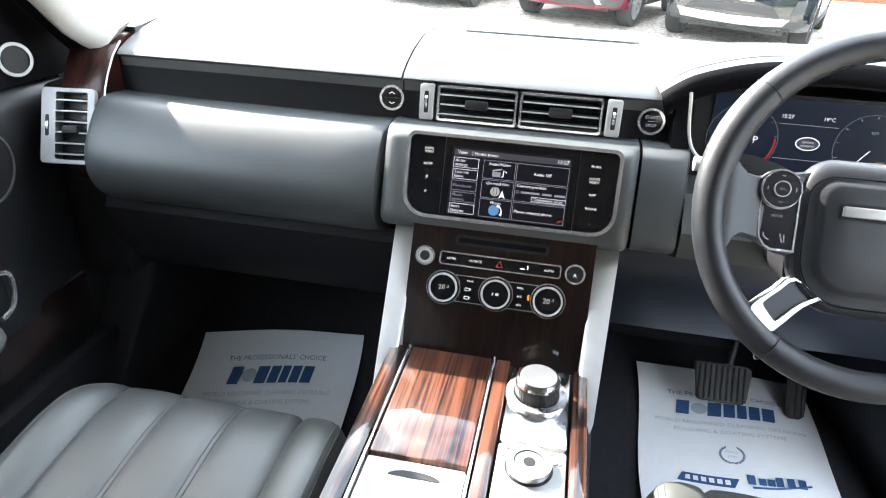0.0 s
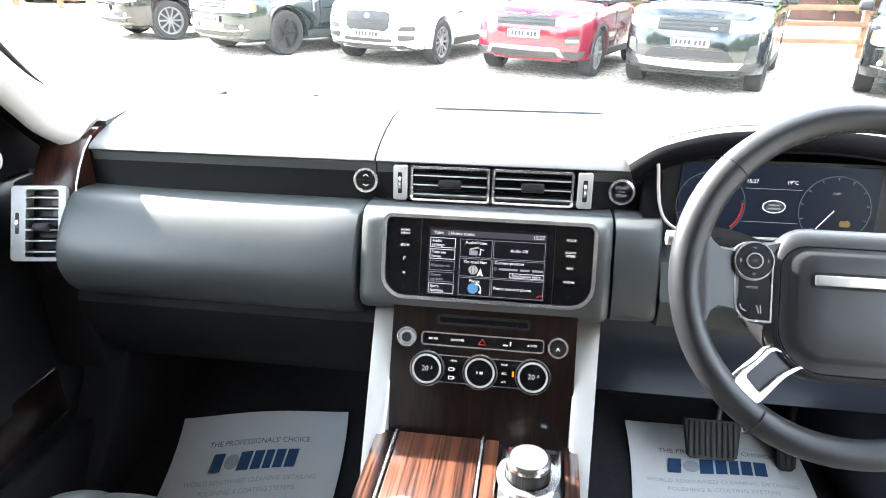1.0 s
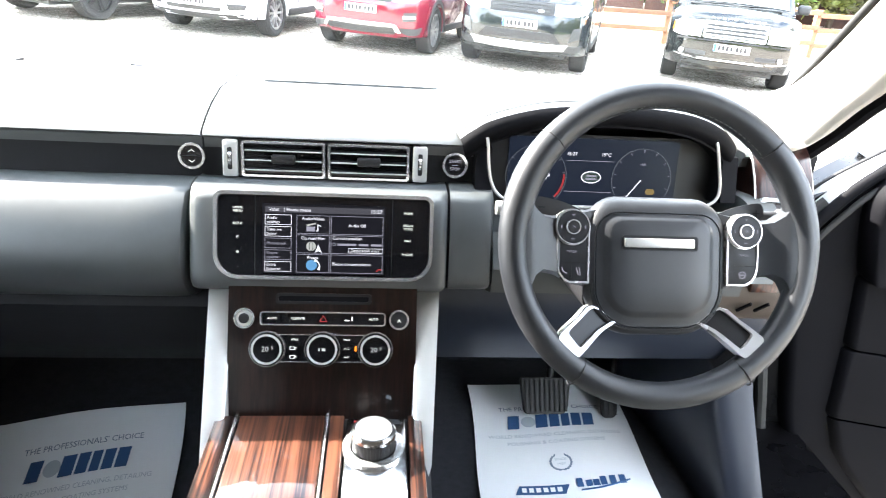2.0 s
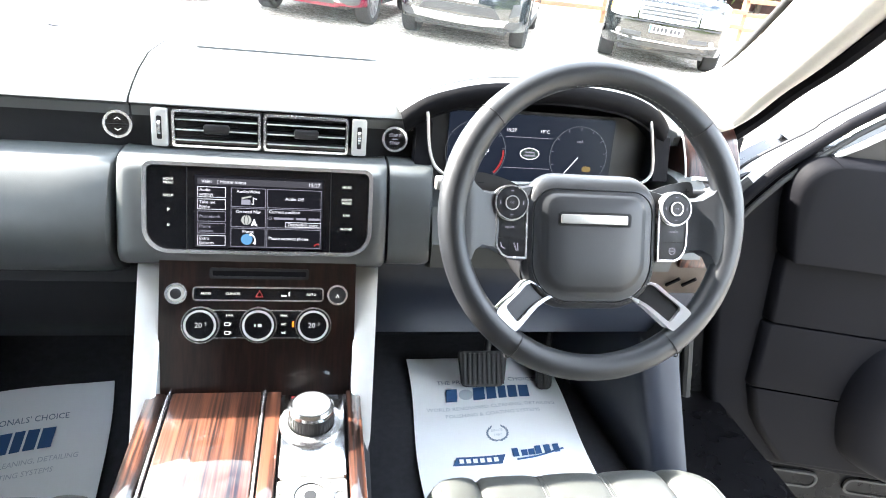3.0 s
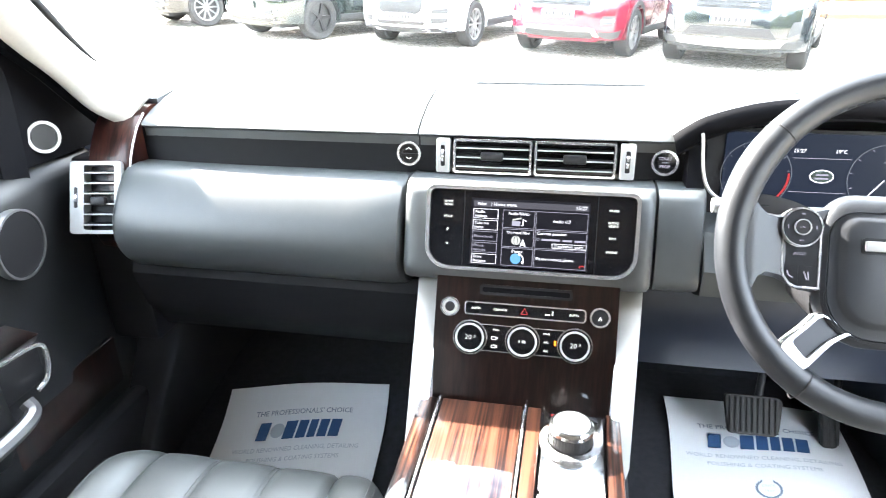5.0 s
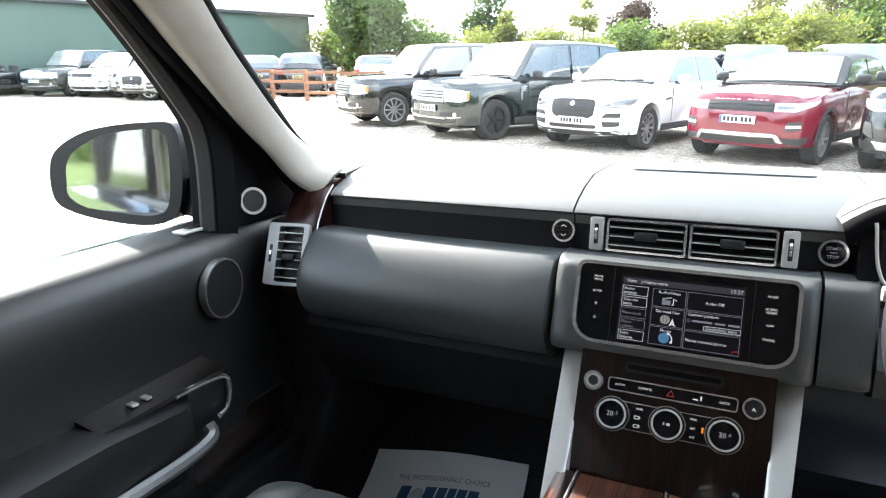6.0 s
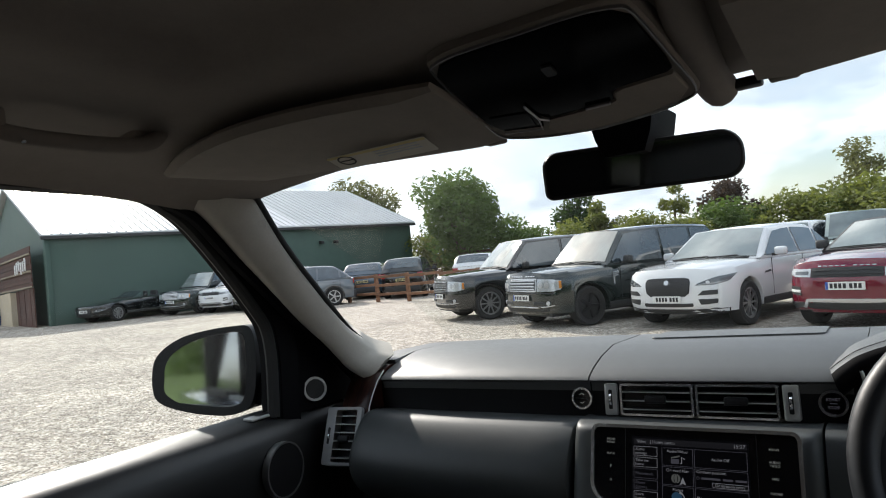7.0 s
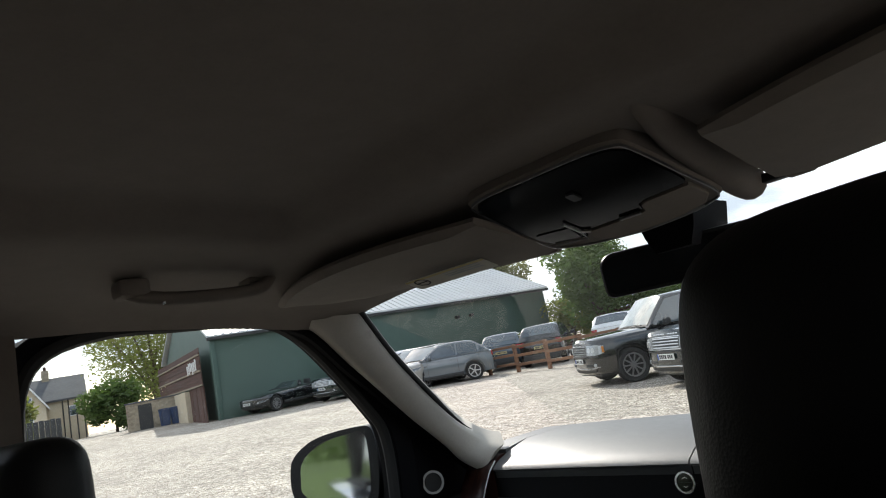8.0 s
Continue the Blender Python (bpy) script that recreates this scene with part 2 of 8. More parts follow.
LABEL = material("sticker", (0.50, 0.48, 0.42), 0.6, vary=0.05)
YELLOW = material("yellow_sticker", (0.50, 0.42, 0.20), 0.6, vary=0.05)
MIRROR = material("mirror", (0.82, 0.84, 0.85), 0.02, metal=1.0, vary=0.0)
WOOD_END = wood("red_brown_veneer", (0.008, 0.003, 0.0025), (0.040, 0.013, 0.009), "Z", 0.5, 0.3)
GLASS = glass("window_glass", (0.93, 0.96, 0.95), 0.4)
SCREEN_GLASS = glass("windscreen_glass", (0.93, 0.96, 0.95), 0.27, 0.06)
SCREEN = glow("display_dark", (0.05, 0.05, 0.07), 0.012)
BAR_GREY = glow("display_bar", (0.3, 0.3, 0.36), 0.02)
LIT = glow("display_white", (0.8, 0.82, 0.9), 0.13)
BAR_LIGHT = glow("display_icon", (0.5, 0.52, 0.5), 0.085)
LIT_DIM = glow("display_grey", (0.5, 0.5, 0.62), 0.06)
LIT_FAINT = glow("display_faint", (0.5, 0.55, 0.65), 0.028)
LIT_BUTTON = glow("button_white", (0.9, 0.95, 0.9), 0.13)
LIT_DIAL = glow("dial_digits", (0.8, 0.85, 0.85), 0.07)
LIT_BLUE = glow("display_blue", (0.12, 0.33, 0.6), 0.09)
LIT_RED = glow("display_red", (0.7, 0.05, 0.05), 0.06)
LIT_AMBER = glow("display_amber", (1.0, 0.26, 0.02), 0.14)
AMBER_DIM = glow("dim_amber", (0.6, 0.42, 0.15), 0.035)
CLUSTER = glow("cluster_blue_black", (0.05, 0.08, 0.16), 0.016)


# ---- mesh helpers ----
LOCAL = set()  # things whose parts are built round their own origin

def thing(name, label, category, group="", at=(0, 0, 0), kind=""):
    ob = new(name)
    ob.empty_display_size = 0.05
    ob.location = at
    return tagged(ob, label, category, group, kind)


def part(name, bm, mat, parent=None, label="", smooth=40):
    """Links a bmesh as one mesh object, under a thing or a part. World coordinates unless the parent carries them."""
    me = bpy.data.meshes.new(name)
    bmesh.ops.recalc_face_normals(bm, faces=bm.faces[:])
    bm.to_mesh(me)
    bm.free()
    me.materials.append(mat)
    if smooth:
        me.polygons.foreach_set("use_smooth", [True] * len(me.polygons))
        me.set_sharp_from_angle(angle=radians(smooth))
    ob = new(name, me)
    if parent is not None:
        ob.parent = parent
        if parent.type == "EMPTY" and parent not in LOCAL:
            ob.location = -parent.location
    if label:
        ob["label"] = label
    return ob


def panel(x, y, z, lean=0.0, turn=0.0):
    """Local axes of a panel that faces the cabin: x to the right, y up along it, z out of it; lean tips its top forward."""
    return pose(x, y, z, 0, 0, turn) @ pose(0, 0, 0, 90 - lean, 0, 0)


def box(bm, c, s, bev=0.0, m=None, seg=2):
    bm = bm or bmesh.new()
    r = bmesh.ops.create_cube(bm, size=1.0)
    vs = r["verts"]
    for v in vs:
        v.co = Vector((v.co.x * s[0], v.co.y * s[1], v.co.z * s[2])) + Vector(c)
    if bev:
        es = list({e for v in vs for e in v.link_edges})
        g = bmesh.ops.bevel(bm, geom=es, offset=bev, segments=seg, affect="EDGES", profile=0.5)
        vs = list({v for f in g["faces"] for v in f.verts} | {v for v in vs if v.is_valid})
    if m is not None:
        done = set()
        stack = list(vs)
        while stack:
            v = stack.pop()
            if v in done:
                continue
            done.add(v)
            stack += [e.other_vert(v) for e in v.link_edges]
        for v in done:
            v.co = m @ v.co
    return bm


def tube(bm, pts, r, n=10, closed=False, flat=1.0):
    """A round bar along a line; r is one number or one for each point."""
    bm = bm or bmesh.new()
    pts = [Vector(p) for p in pts]
    k = len(pts)
    rs = r if isinstance(r, (list, tuple)) else [r] * k
    rings, side = [], None
    for i, p in enumerate(pts):
        a, b = (pts[i - 1], pts[(i + 1) % k]) if closed else (pts[max(i - 1, 0)], pts[min(i + 1, k - 1)])
        d = (b - a).normalized()
        if side is None:
            side = d.cross(Vector((0, 0, 1)))
            side = side if side.length > 0.05 else d.cross(Vector((0, 1, 0)))
        side = (side - d * side.dot(d)).normalized()
        up = side.cross(d)
        rings.append([bm.verts.new(p + (side * math.cos(q) + up * math.sin(q) * flat) * rs[i]) for q in (2 * math.pi * j / n for j in range(n))])
    for i in range(k if closed else k - 1):
        A, B = rings[i], rings[(i + 1) % k]
        for j in range(n):
            bm.faces.new((A[j], A[(j + 1) % n], B[(j + 1) % n], B[j]))
    if not closed:
        bm.faces.new(rings[0])
        bm.faces.new(rings[-1][::-1])
    return bm


def grid(bm, rows, close=False):
    """A sheet through rows of points."""
    bm = bm or bmesh.new()
    vs = [[bm.verts.new(p) for p in row] for row in rows]
    for a, b in zip(vs, vs[1:]):
        w = len(a)
        for j in range(w if close else w - 1):
            bm.faces.new((a[j], a[(j + 1) % w], b[(j + 1) % w], b[j]))
    return bm


def thick(bm, d):
    """Gives a sheet thickness."""
    bmesh.ops.recalc_face_normals(bm, faces=bm.faces[:])
    bmesh.ops.solidify(bm, geom=bm.faces[:], thickness=d)
    return bm


def loft(bm, rows):
    """A closed solid through rings of points."""
    bm = bm or bmesh.new()
    vs = [[bm.verts.new(p) for p in row] for row in rows]
    w = len(vs[0])
    for a, b in zip(vs, vs[1:]):
        for j in range(w):
            bm.faces.new((a[j], a[(j + 1) % w], b[(j + 1) % w], b[j]))
    bm.faces.new(vs[0])
    bm.faces.new(vs[-1][::-1])
    return bm


def smooth_line(pts, n=4):
    """Rounds a line of points (Catmull-Rom)."""
    pts = [Vector(p) for p in pts]
    out = []
    for i in range(len(pts) - 1):
        p0, p1, p2, p3 = pts[max(i - 1, 0)], pts[i], pts[i + 1], pts[min(i + 2, len(pts) - 1)]
        for j in range(n):
            t = j / n
            out.append(0.5 * (2 * p1 + (p2 - p0) * t + (2 * p0 - 5 * p1 + 4 * p2 - p3) * t * t + (3 * p1 - p0 - 3 * p2 + p3) * t ** 3))
    return out + [pts[-1]]


def rounded(w, h, r, n=5):
    """Outline of a rounded rectangle, round the origin; r is one radius or four (from the lower right, anticlockwise)."""
    rs = r if isinstance(r, (list, tuple)) else [r] * 4
    out = []
    for k, (sx, sy) in enumerate(((1, -1), (1, 1), (-1, 1), (-1, -1))):
        q = rs[k]
        cx, cy = sx * (w / 2 - q), sy * (h / 2 - q)
        for j in range(n + 1):
            a = radians(-90 + 90 * k + 90 * j / n)
            out.append((cx + q * math.cos(a), cy + q * math.sin(a)))
    return out


def slab(bm, outline, z0, z1, m, bev=0.0):
    """A plate of that outline in the local plane of m, from z0 to z1."""
    bm = bm or bmesh.new()
    rings = [(1.0, z0), (1.0, z1 - bev)] if bev else [(1.0, z0), (1.0, z1)]
    w = max(abs(p[0]) for p in outline)
    rows = [[m @ Vector((x, y, z)) for x, y in outline] for _, z in rings]
    if bev:
        f = 1 - bev / w
        rows.append([m @ Vector((x * f, y * f, z1)) for x, y in outline])
    return loft(bm, rows)


def frame_ring(bm, outer, inner, z0, z1, m):
    """A frame between two outlines of the same count."""
    bm = bm or bmesh.new()
    rows = [[m @ Vector((x, y, z)) for x, y in o] for o, z in ((outer, z0), (outer, z1), (inner, z1), (inner, z0), (outer, z0))]
    bm2 = grid(bm, rows, close=True)
    bmesh.ops.remove_doubles(bm2, verts=bm2.verts[:], dist=1e-6)
    return bm2


def disc(bm, r, z0, z1, m, n=32, bev=0.0):
    return slab(bm, [(r * math.cos(2 * math.pi * k / n), r * math.sin(2 * math.pi * k / n)) for k in range(n)], z0, z1, m, bev)


def ring(bm, r0, r1, z0, z1, m, n=40):
    o = [(r1 * math.cos(2 * math.pi * k / n), r1 * math.sin(2 * math.pi * k / n)) for k in range(n)]
    i = [(x * r0 / r1, y * r0 / r1) for x, y in o]
    return frame_ring(bm, o, i, z0, z1, m)


def words(name, text, size, m, mat, parent, deep=0.0004, align="CENTER", label="", bold=0.0):
    """Lettering as a mesh."""
    cu = bpy.data.curves.new(name, "FONT")
    cu.body, cu.size, cu.align_x, cu.align_y, cu.extrude, cu.resolution_u = text, size, align, "CENTER", deep, 2
    cu.offset = bold * size
    tmp = bpy.data.objects.new(name, cu)
    me = bpy.data.meshes.new_from_object(tmp)
    bpy.data.objects.remove(tmp)
    bpy.data.curves.remove(cu)
    me.transform(m)
    me.materials.append(mat)
    ob = new(name, me)
    ob.parent = parent
    if parent.type == "EMPTY" and parent not in LOCAL:
        ob.location = -parent.location
    if label:
        ob["label"] = label
    return ob


def sweep_x(profile, xs, shift=None):
    """A closed (y, z) profile swept across x; shift(x) gives its offset (dy, dz)."""
    rows = []
    for x in xs:
        dy, dz = shift(x) if shift else (0, 0)
        rows.append([(x, y + dy, z + dz) for y, z in profile])
    return loft(None, rows)


def span(a, b, n):
    return [a + (b - a) * k / n for k in range(n + 1)]


# ---- the cabin: shell ----
floor = part("floor", box(None, (0, 0.0, 0.53), (1.66, 2.6, 0.04)), CARPET)
tagged(floor, "black carpeted car floor", "floor", kind="structure")
toe = part("trim_toe_board", sweep_x([(0.62, 0.55), (0.80, 0.86), (0.84, 1.20), (0.90, 1.20), (0.90, 0.52)], [-0.87, 0.87]), CARPET)
ramp_ = part("floor_ramp", sweep_x([(0.085, 0.548), (0.70, 0.772), (0.70, 0.53), (0.085, 0.53)], [-0.745, -0.165]), CARPET)
tagged(ramp_, "black carpeted slope of the passenger footwell", "floor", kind="structure")
tagged(toe, "black carpeted bulkhead under the dashboard", "bulkhead", kind="structure")
for sx, nm in ((-1, "left"), (1, "right")):
    w = part("wall_bulkhead_" + nm, box(None, (sx * 0.825, 0.665, 0.8575), (0.05, 0.53, 0.715)), DARK)
    tagged(w, "dark body side beside the footwell", "body side", kind="structure")
HEAD = [(-2.3, 1.66), (-2.0, 1.715), (-1.2, 1.735), (-0.6, 1.728), (-0.42, 1.714), (-0.30, 1.700), (-0.20, 1.686), (-0.13, 1.674), (-0.085, 1.670)]


def head_z(x, y):
    """Underside of the headlining: an arched roof, rolled down at the sides, with the roof blind set a little higher."""
    for (y0, z0), (y1, z1) in zip(HEAD, HEAD[1:]):
        if y <= y1:
            break
    z = z0 + (z1 - z0) * min(1, max(0, (y - y0) / (y1 - y0)))
    a = max(abs(x) - 0.34, 0) / 0.45
    z -= 0.030 * a ** 2 + 0.022 * max(0, (abs(x) - 0.70) / 0.09) ** 2
    step = lambda v: v * v * (3 - 2 * v)
    ax, ay = min(1, max(0, (0.385 - abs(x)) / 0.06)), min(1, max(0, (-0.44 - y) / 0.06))
    return z + 0.034 * step(ax) * step(ay)


ys_ = span(-2.3, -0.7, 16) + span(-0.68, -0.085, 30)
under = [[(x, y, head_z(x, y)) for x in span(-0.79, 0.79, 60)] for y in ys_]
bm = grid(None, under)
grid(bm, [[(x, y, 1.80 - 0.05 * max(0, (y + 1.2) / 1.1) ** 2) for x in (-0.79, 0.79)] for y in (-2.3, -1.2, -0.6, -0.085)])
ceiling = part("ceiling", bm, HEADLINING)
tagged(ceiling, "beige cloth headlining of the car roof", "headlining", kind="structure")
back_wall = part("wall_back", box(None, (0, -2.32, 1.15), (1.66, 0.06, 1.2)), DARK)
tagged(back_wall, "dark trim closing the rear of the cabin", "trim", kind="structure")
for sx, nm in ((-1, "left"), (1, "right")):
    w = part("wall_rear_" + nm, box(None, (sx * 0.83, -1.75, 0.87), (0.06, 1.1, 0.7)), DARK)
    tagged(w, "dark rear door trim of the cabin", "trim", kind="structure")
    b = part("trim_b_pillar_" + nm, loft(None, [[(sx * (0.78 + dx), -0.88 - dy, z) for dx, dy in ((0, -0.02), (0.06, -0.02), (0.06, -0.16), (0, -0.16))] for z, dy in ((0.55, 0), (1.2, 0.0), (1.69, 0.04))]), HEADLINING)
    tagged(b, "beige cloth pillar trim behind the front door", "trim", kind="structure")

# windscreen pillars: one rounded cloth-covered trim from the flared foot on the dashboard up to the roof
def a_pillar(sx, nm, fwd=0.0):
    seal = smooth_line([(0.722, -0.150, 1.712), (0.722, -0.121, 1.681), (0.722, -0.037, 1.551), (0.722, 0.044, 1.453), (0.722, 0.120, 1.370), (0.716, 0.170, 1.330), (0.700, 0.198, 1.308), (0.662, 0.205, 1.298)], 4)
    ridge = smooth_line([(0.748, -0.185, 1.676), (0.746, -0.155, 1.640), (0.744, -0.069, 1.536), (0.744, 0.000, 1.444), (0.743, 0.066, 1.366), (0.738, 0.110, 1.316), (0.728, 0.135, 1.278), (0.690, 0.158, 1.255)], 4)
    rear = smooth_line([(0.800, -0.230, 1.655), (0.794, -0.172, 1.625), (0.790, -0.099, 1.546), (0.790, -0.026, 1.478), (0.789, 0.045, 1.408), (0.786, 0.110, 1.352), (0.782, 0.160, 1.300), (0.760, 0.190, 1.255)], 4)
    rows = []
    for a, b, c in zip(seal, ridge, rear):
        mid = a.lerp(b, 0.5) + Vector((-0.006, -0.004, 0.010))
        knee = b.lerp(c, 0.35) + Vector((-0.006, -0.010, -0.006))
        ring_ = [a, a.lerp(mid, 0.5) + Vector((-0.002, 0, 0.002)), mid, mid.lerp(b, 0.55) + Vector((-0.004, -0.003, 0.002)), b, knee, b.lerp(c, 0.75) + Vector((0, -0.006, -0.004)), c]
        back = [c + Vector((0.035, 0.030, 0.0)), a + Vector((0.05, 0.05, 0.02))]
        rows.append([(sx * p.x, p.y + fwd * w_, p.z) for p, w_ in zip(ring_ + back, (1, 0.9, 0.75, 0.6, 0.45, 0.2, 0.1, 0, 0, 1))])
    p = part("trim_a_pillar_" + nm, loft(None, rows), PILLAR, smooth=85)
    tagged(p, "pale beige cloth trim on the windscreen pillar", "pillar trim", kind="structure")
    part("fixing_cap", slab(None, rounded(0.030, 0.018, 0.004), 0.0, 0.0012, Matrix.Translation((sx * 0.7275, -0.088, 1.600)) @ Vector((-sx * 0.75, -0.35, -0.2)).to_track_quat("Z", "Y").to_matrix().to_4x4()), PILLAR, p, "small moulded airbag mark")
    rub = part("trim_pillar_seal_" + nm, tube(None, [(sx * (q.x - 0.002), q.y + 0.006 + fwd, q.z + 0.006) for q in seal[:-9]], [0.006] * (len(seal) - 15) + [0.005, 0.004, 0.003, 0.002, 0.001, 0.0005]), RUBBER)
    tagged(rub, "black rubber seal along the windscreen edge", "seal", kind="structure")
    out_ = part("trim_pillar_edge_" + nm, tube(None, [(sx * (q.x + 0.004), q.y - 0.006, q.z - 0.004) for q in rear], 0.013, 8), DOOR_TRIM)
    tagged(out_, "dark door aperture seal along the pillar", "seal", kind="structure")


a_pillar(-1, "left")
a_pillar(1, "right", 0.055)

# windscreen and its header
ws = [[(x, 0.86 - 0.28 * abs(x / 0.72) ** 2 * 1.0 - (0.86 + 0.10) * t * (1 - 0.29 * abs(x / 0.72) ** 2), 1.225 + 0.055 * abs(x / 0.72) ** 2 + (0.43 - 0.05 * abs(x / 0.72) ** 2) * t + 0.03 * math.sin(math.pi * t)) for x in span(-0.74, 0.74, 16)] for t in span(0, 1, 10)]
screen = part("window_1", grid(None, ws), SCREEN_GLASS)
tagged(screen, "clear curved windscreen glass", "windscreen", kind="structure")
screen.visible_shadow = False

# ---- dashboard ----
dash = thing("dashboard", "black leather dashboard with dark wood and silver trim", "dashboard", at=(0, 0.2, 0.56))
TOP = [(0.149, 1.249), (0.141, 1.2545), (0.146, 1.2605), (0.172, 1.272), (0.215, 1.285), (0.28, 1.296), (0.45, 1.292), (0.62, 1.262), (0.80, 1.222), (0.84, 1.205), (0.84, 1.16), (0.30, 1.20), (0.15, 1.235)]


def pad_shift(x):
    a = max(abs(x) - 0.45, 0) / 0.3
    return 0.02 * a ** 2, -0.006 * a ** 2


for nm, xs in (("left", span(-0.663, -0.1825, 14)), ("mid", span(-0.1795, 0.2320, 8)), ("end", span(0.642, 0.745, 4))):
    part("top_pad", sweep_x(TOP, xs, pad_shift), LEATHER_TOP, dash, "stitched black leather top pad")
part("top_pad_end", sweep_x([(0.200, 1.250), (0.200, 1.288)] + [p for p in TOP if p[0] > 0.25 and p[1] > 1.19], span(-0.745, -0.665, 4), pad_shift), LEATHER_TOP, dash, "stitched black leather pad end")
part("pad_fillet", sweep_x([(0.165, 1.25), (0.165, 1.2832), (0.279, 1.2955), (0.279, 1.25)], span(0.2325, 0.30, 4)), LEATHER_TOP, dash)
# speaker grille set in the top
part("speaker_grille", slab(None, rounded(0.30, 0.11, 0.012), -0.006, 0.0012, pose(0.02, 0.405, 1.2950, -1.4), 0.0006), LEATHER_TOP, dash, "fine mesh speaker cover")
# recessed band under the lip
BAND = [(0.150, 1.250), (0.150, 1.185), (0.20, 1.18), (0.20, 1.25)]
part("band", sweep_x(BAND, span(-0.70, 0.215, 16), pad_shift), DARK, dash, "soft black recessed band")
# upper glovebox door
GLOVE = [(0.146, 1.190)] + [tuple(p.xy) for p in smooth_line([(0.128, 1.193, 0), (0.104, 1.193, 0), (0.088, 1.188, 0), (0.070, 1.173, 0), (0.052, 1.152, 0), (0.038, 1.131, 0), (0.030, 1.108, 0), (0.031, 1.084, 0), (0.045, 1.055, 0), (0.072, 1.030, 0), (0.105, 1.018, 0), (0.125, 1.016, 0)], 3)] + [(0.20, 1.02), (0.20, 1.19)]
part("glovebox_door", sweep_x(GLOVE, [-0.672, -0.668, -0.66] + span(-0.64, -0.22, 10) + [-0.196, -0.192], lambda x: (0.012 if x < -0.671 or x > -0.193 else 0.004 if x < -0.665 or x > -0.199 else 0, 0)), LEATHER_FACE, dash, "black leather upper glovebox door")
LOWER = [(0.105, 1.022), (0.095, 1.0), (0.115, 0.93), (0.155, 0.865), (0.19, 0.85), (0.30, 0.86), (0.30, 1.02)]
part("lower_glovebox", sweep_x(LOWER, span(-0.70, -0.165, 10)), DARK, dash, "soft black lower glovebox")
part("knee_panel", sweep_x([(0.115, 1.045), (0.105, 1.01), (0.125, 0.93), (0.165, 0.865), (0.30, 0.86), (0.30, 1.05)], span(0.165, 0.74, 10)), KICK, dash, "soft dark grey knee panel under the steering wheel, blued for reflected sky")
# centre surround and driver's side cheek
SUR = [(0.150, 1.192)] + [tuple(p.xy) for p in smooth_line([(0.118, 1.197, 0), (0.078, 1.196, 0), (0.060, 1.178, 0), (0.035, 1.11, 0), (0.026, 1.079, 0), (0.036, 1.063, 0), (0.070, 1.055, 0)], 4)] + [(0.2, 1.055), (0.2, 1.19)]
part("screen_surround", sweep_x(SUR, [-0.186, -0.182, -0.174] + span(-0.16, 0.15, 6) + [0.160, 0.168, 0.172], lambda x: (0.014 if x < -0.183 or x > 0.169 else 0.005 if x < -0.178 or x > 0.164 else 0, 0)), LEATHER_FACE, dash, "black leather surround of the centre screen")
CHEEK = [(p[0] + 0.012, p[1]) for p in SUR]
part("cheek_panel", sweep_x(CHEEK, [0.176, 0.180, 0.188, 0.205, 0.225, 0.236, 0.240], lambda x: (0.012 if x > 0.238 else 0.004 if x > 0.23 else 0, 0)), LEATHER_FACE, dash, "black leather panel beside the screen")
part("cheek_panel", sweep_x([(y, max(z, 1.086)) for y, z in CHEEK], [0.628, 0.64, 0.66, 0.672]), LEATHER_FACE, dash, "black leather panel beside the cluster")
low_trim = part("lower_panel", sweep_x([(0.078, 1.090), (0.070, 1.080), (0.072, 1.050), (0.092, 1.000), (0.108, 0.985), (0.16, 0.985), (0.16, 1.090)], span(0.600, 0.738, 6)), BROWN_TRIM, dash, "lower panel with slots, brown for the warm sun on it")
part("veneer_strip", box(None, (0.690, 0.069, 1.070), (0.068, 0.010, 0.026), 0.002), WOOD, low_trim, "striped veneer strip")
for dx in (0.0, 0.030):
    part("slot", tube(None, [(0.655 + dx, 0.083, 1.014), (0.668 + dx, 0.070, 1.034)], 0.0030, 6), DOOR_TRIM, low_trim)
part("column_panel", sweep_x([(0.13, 1.150), (0.075, 1.145), (0.040, 1.10), (0.045, 1.06), (0.09, 1.04), (0.2, 1.04), (0.2, 1.15)], span(0.2405, 0.6275, 6)), LEATHER_FACE, dash, "black leather panel under the cluster")
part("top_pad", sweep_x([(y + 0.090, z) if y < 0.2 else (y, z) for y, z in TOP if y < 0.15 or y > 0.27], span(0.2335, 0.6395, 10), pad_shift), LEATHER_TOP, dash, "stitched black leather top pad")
for sx in (-1, 1):
    part("end_closing", box(None, (sx * 0.745 if sx < 0 else 0.727, 0.36, 1.02), (0.10 if sx < 0 else 0.06, 0.48, 0.36), 0.01), DARK, dash, "soft black dashboard end")

# centre vents
SV = panel(0, 0.140, 1.2235, 8)
part("vent_panel", slab(None, rounded(0.268, 0.058, 0.004), -0.02, 0.0, SV), GLOSS, dash, "dark wood vent panel")
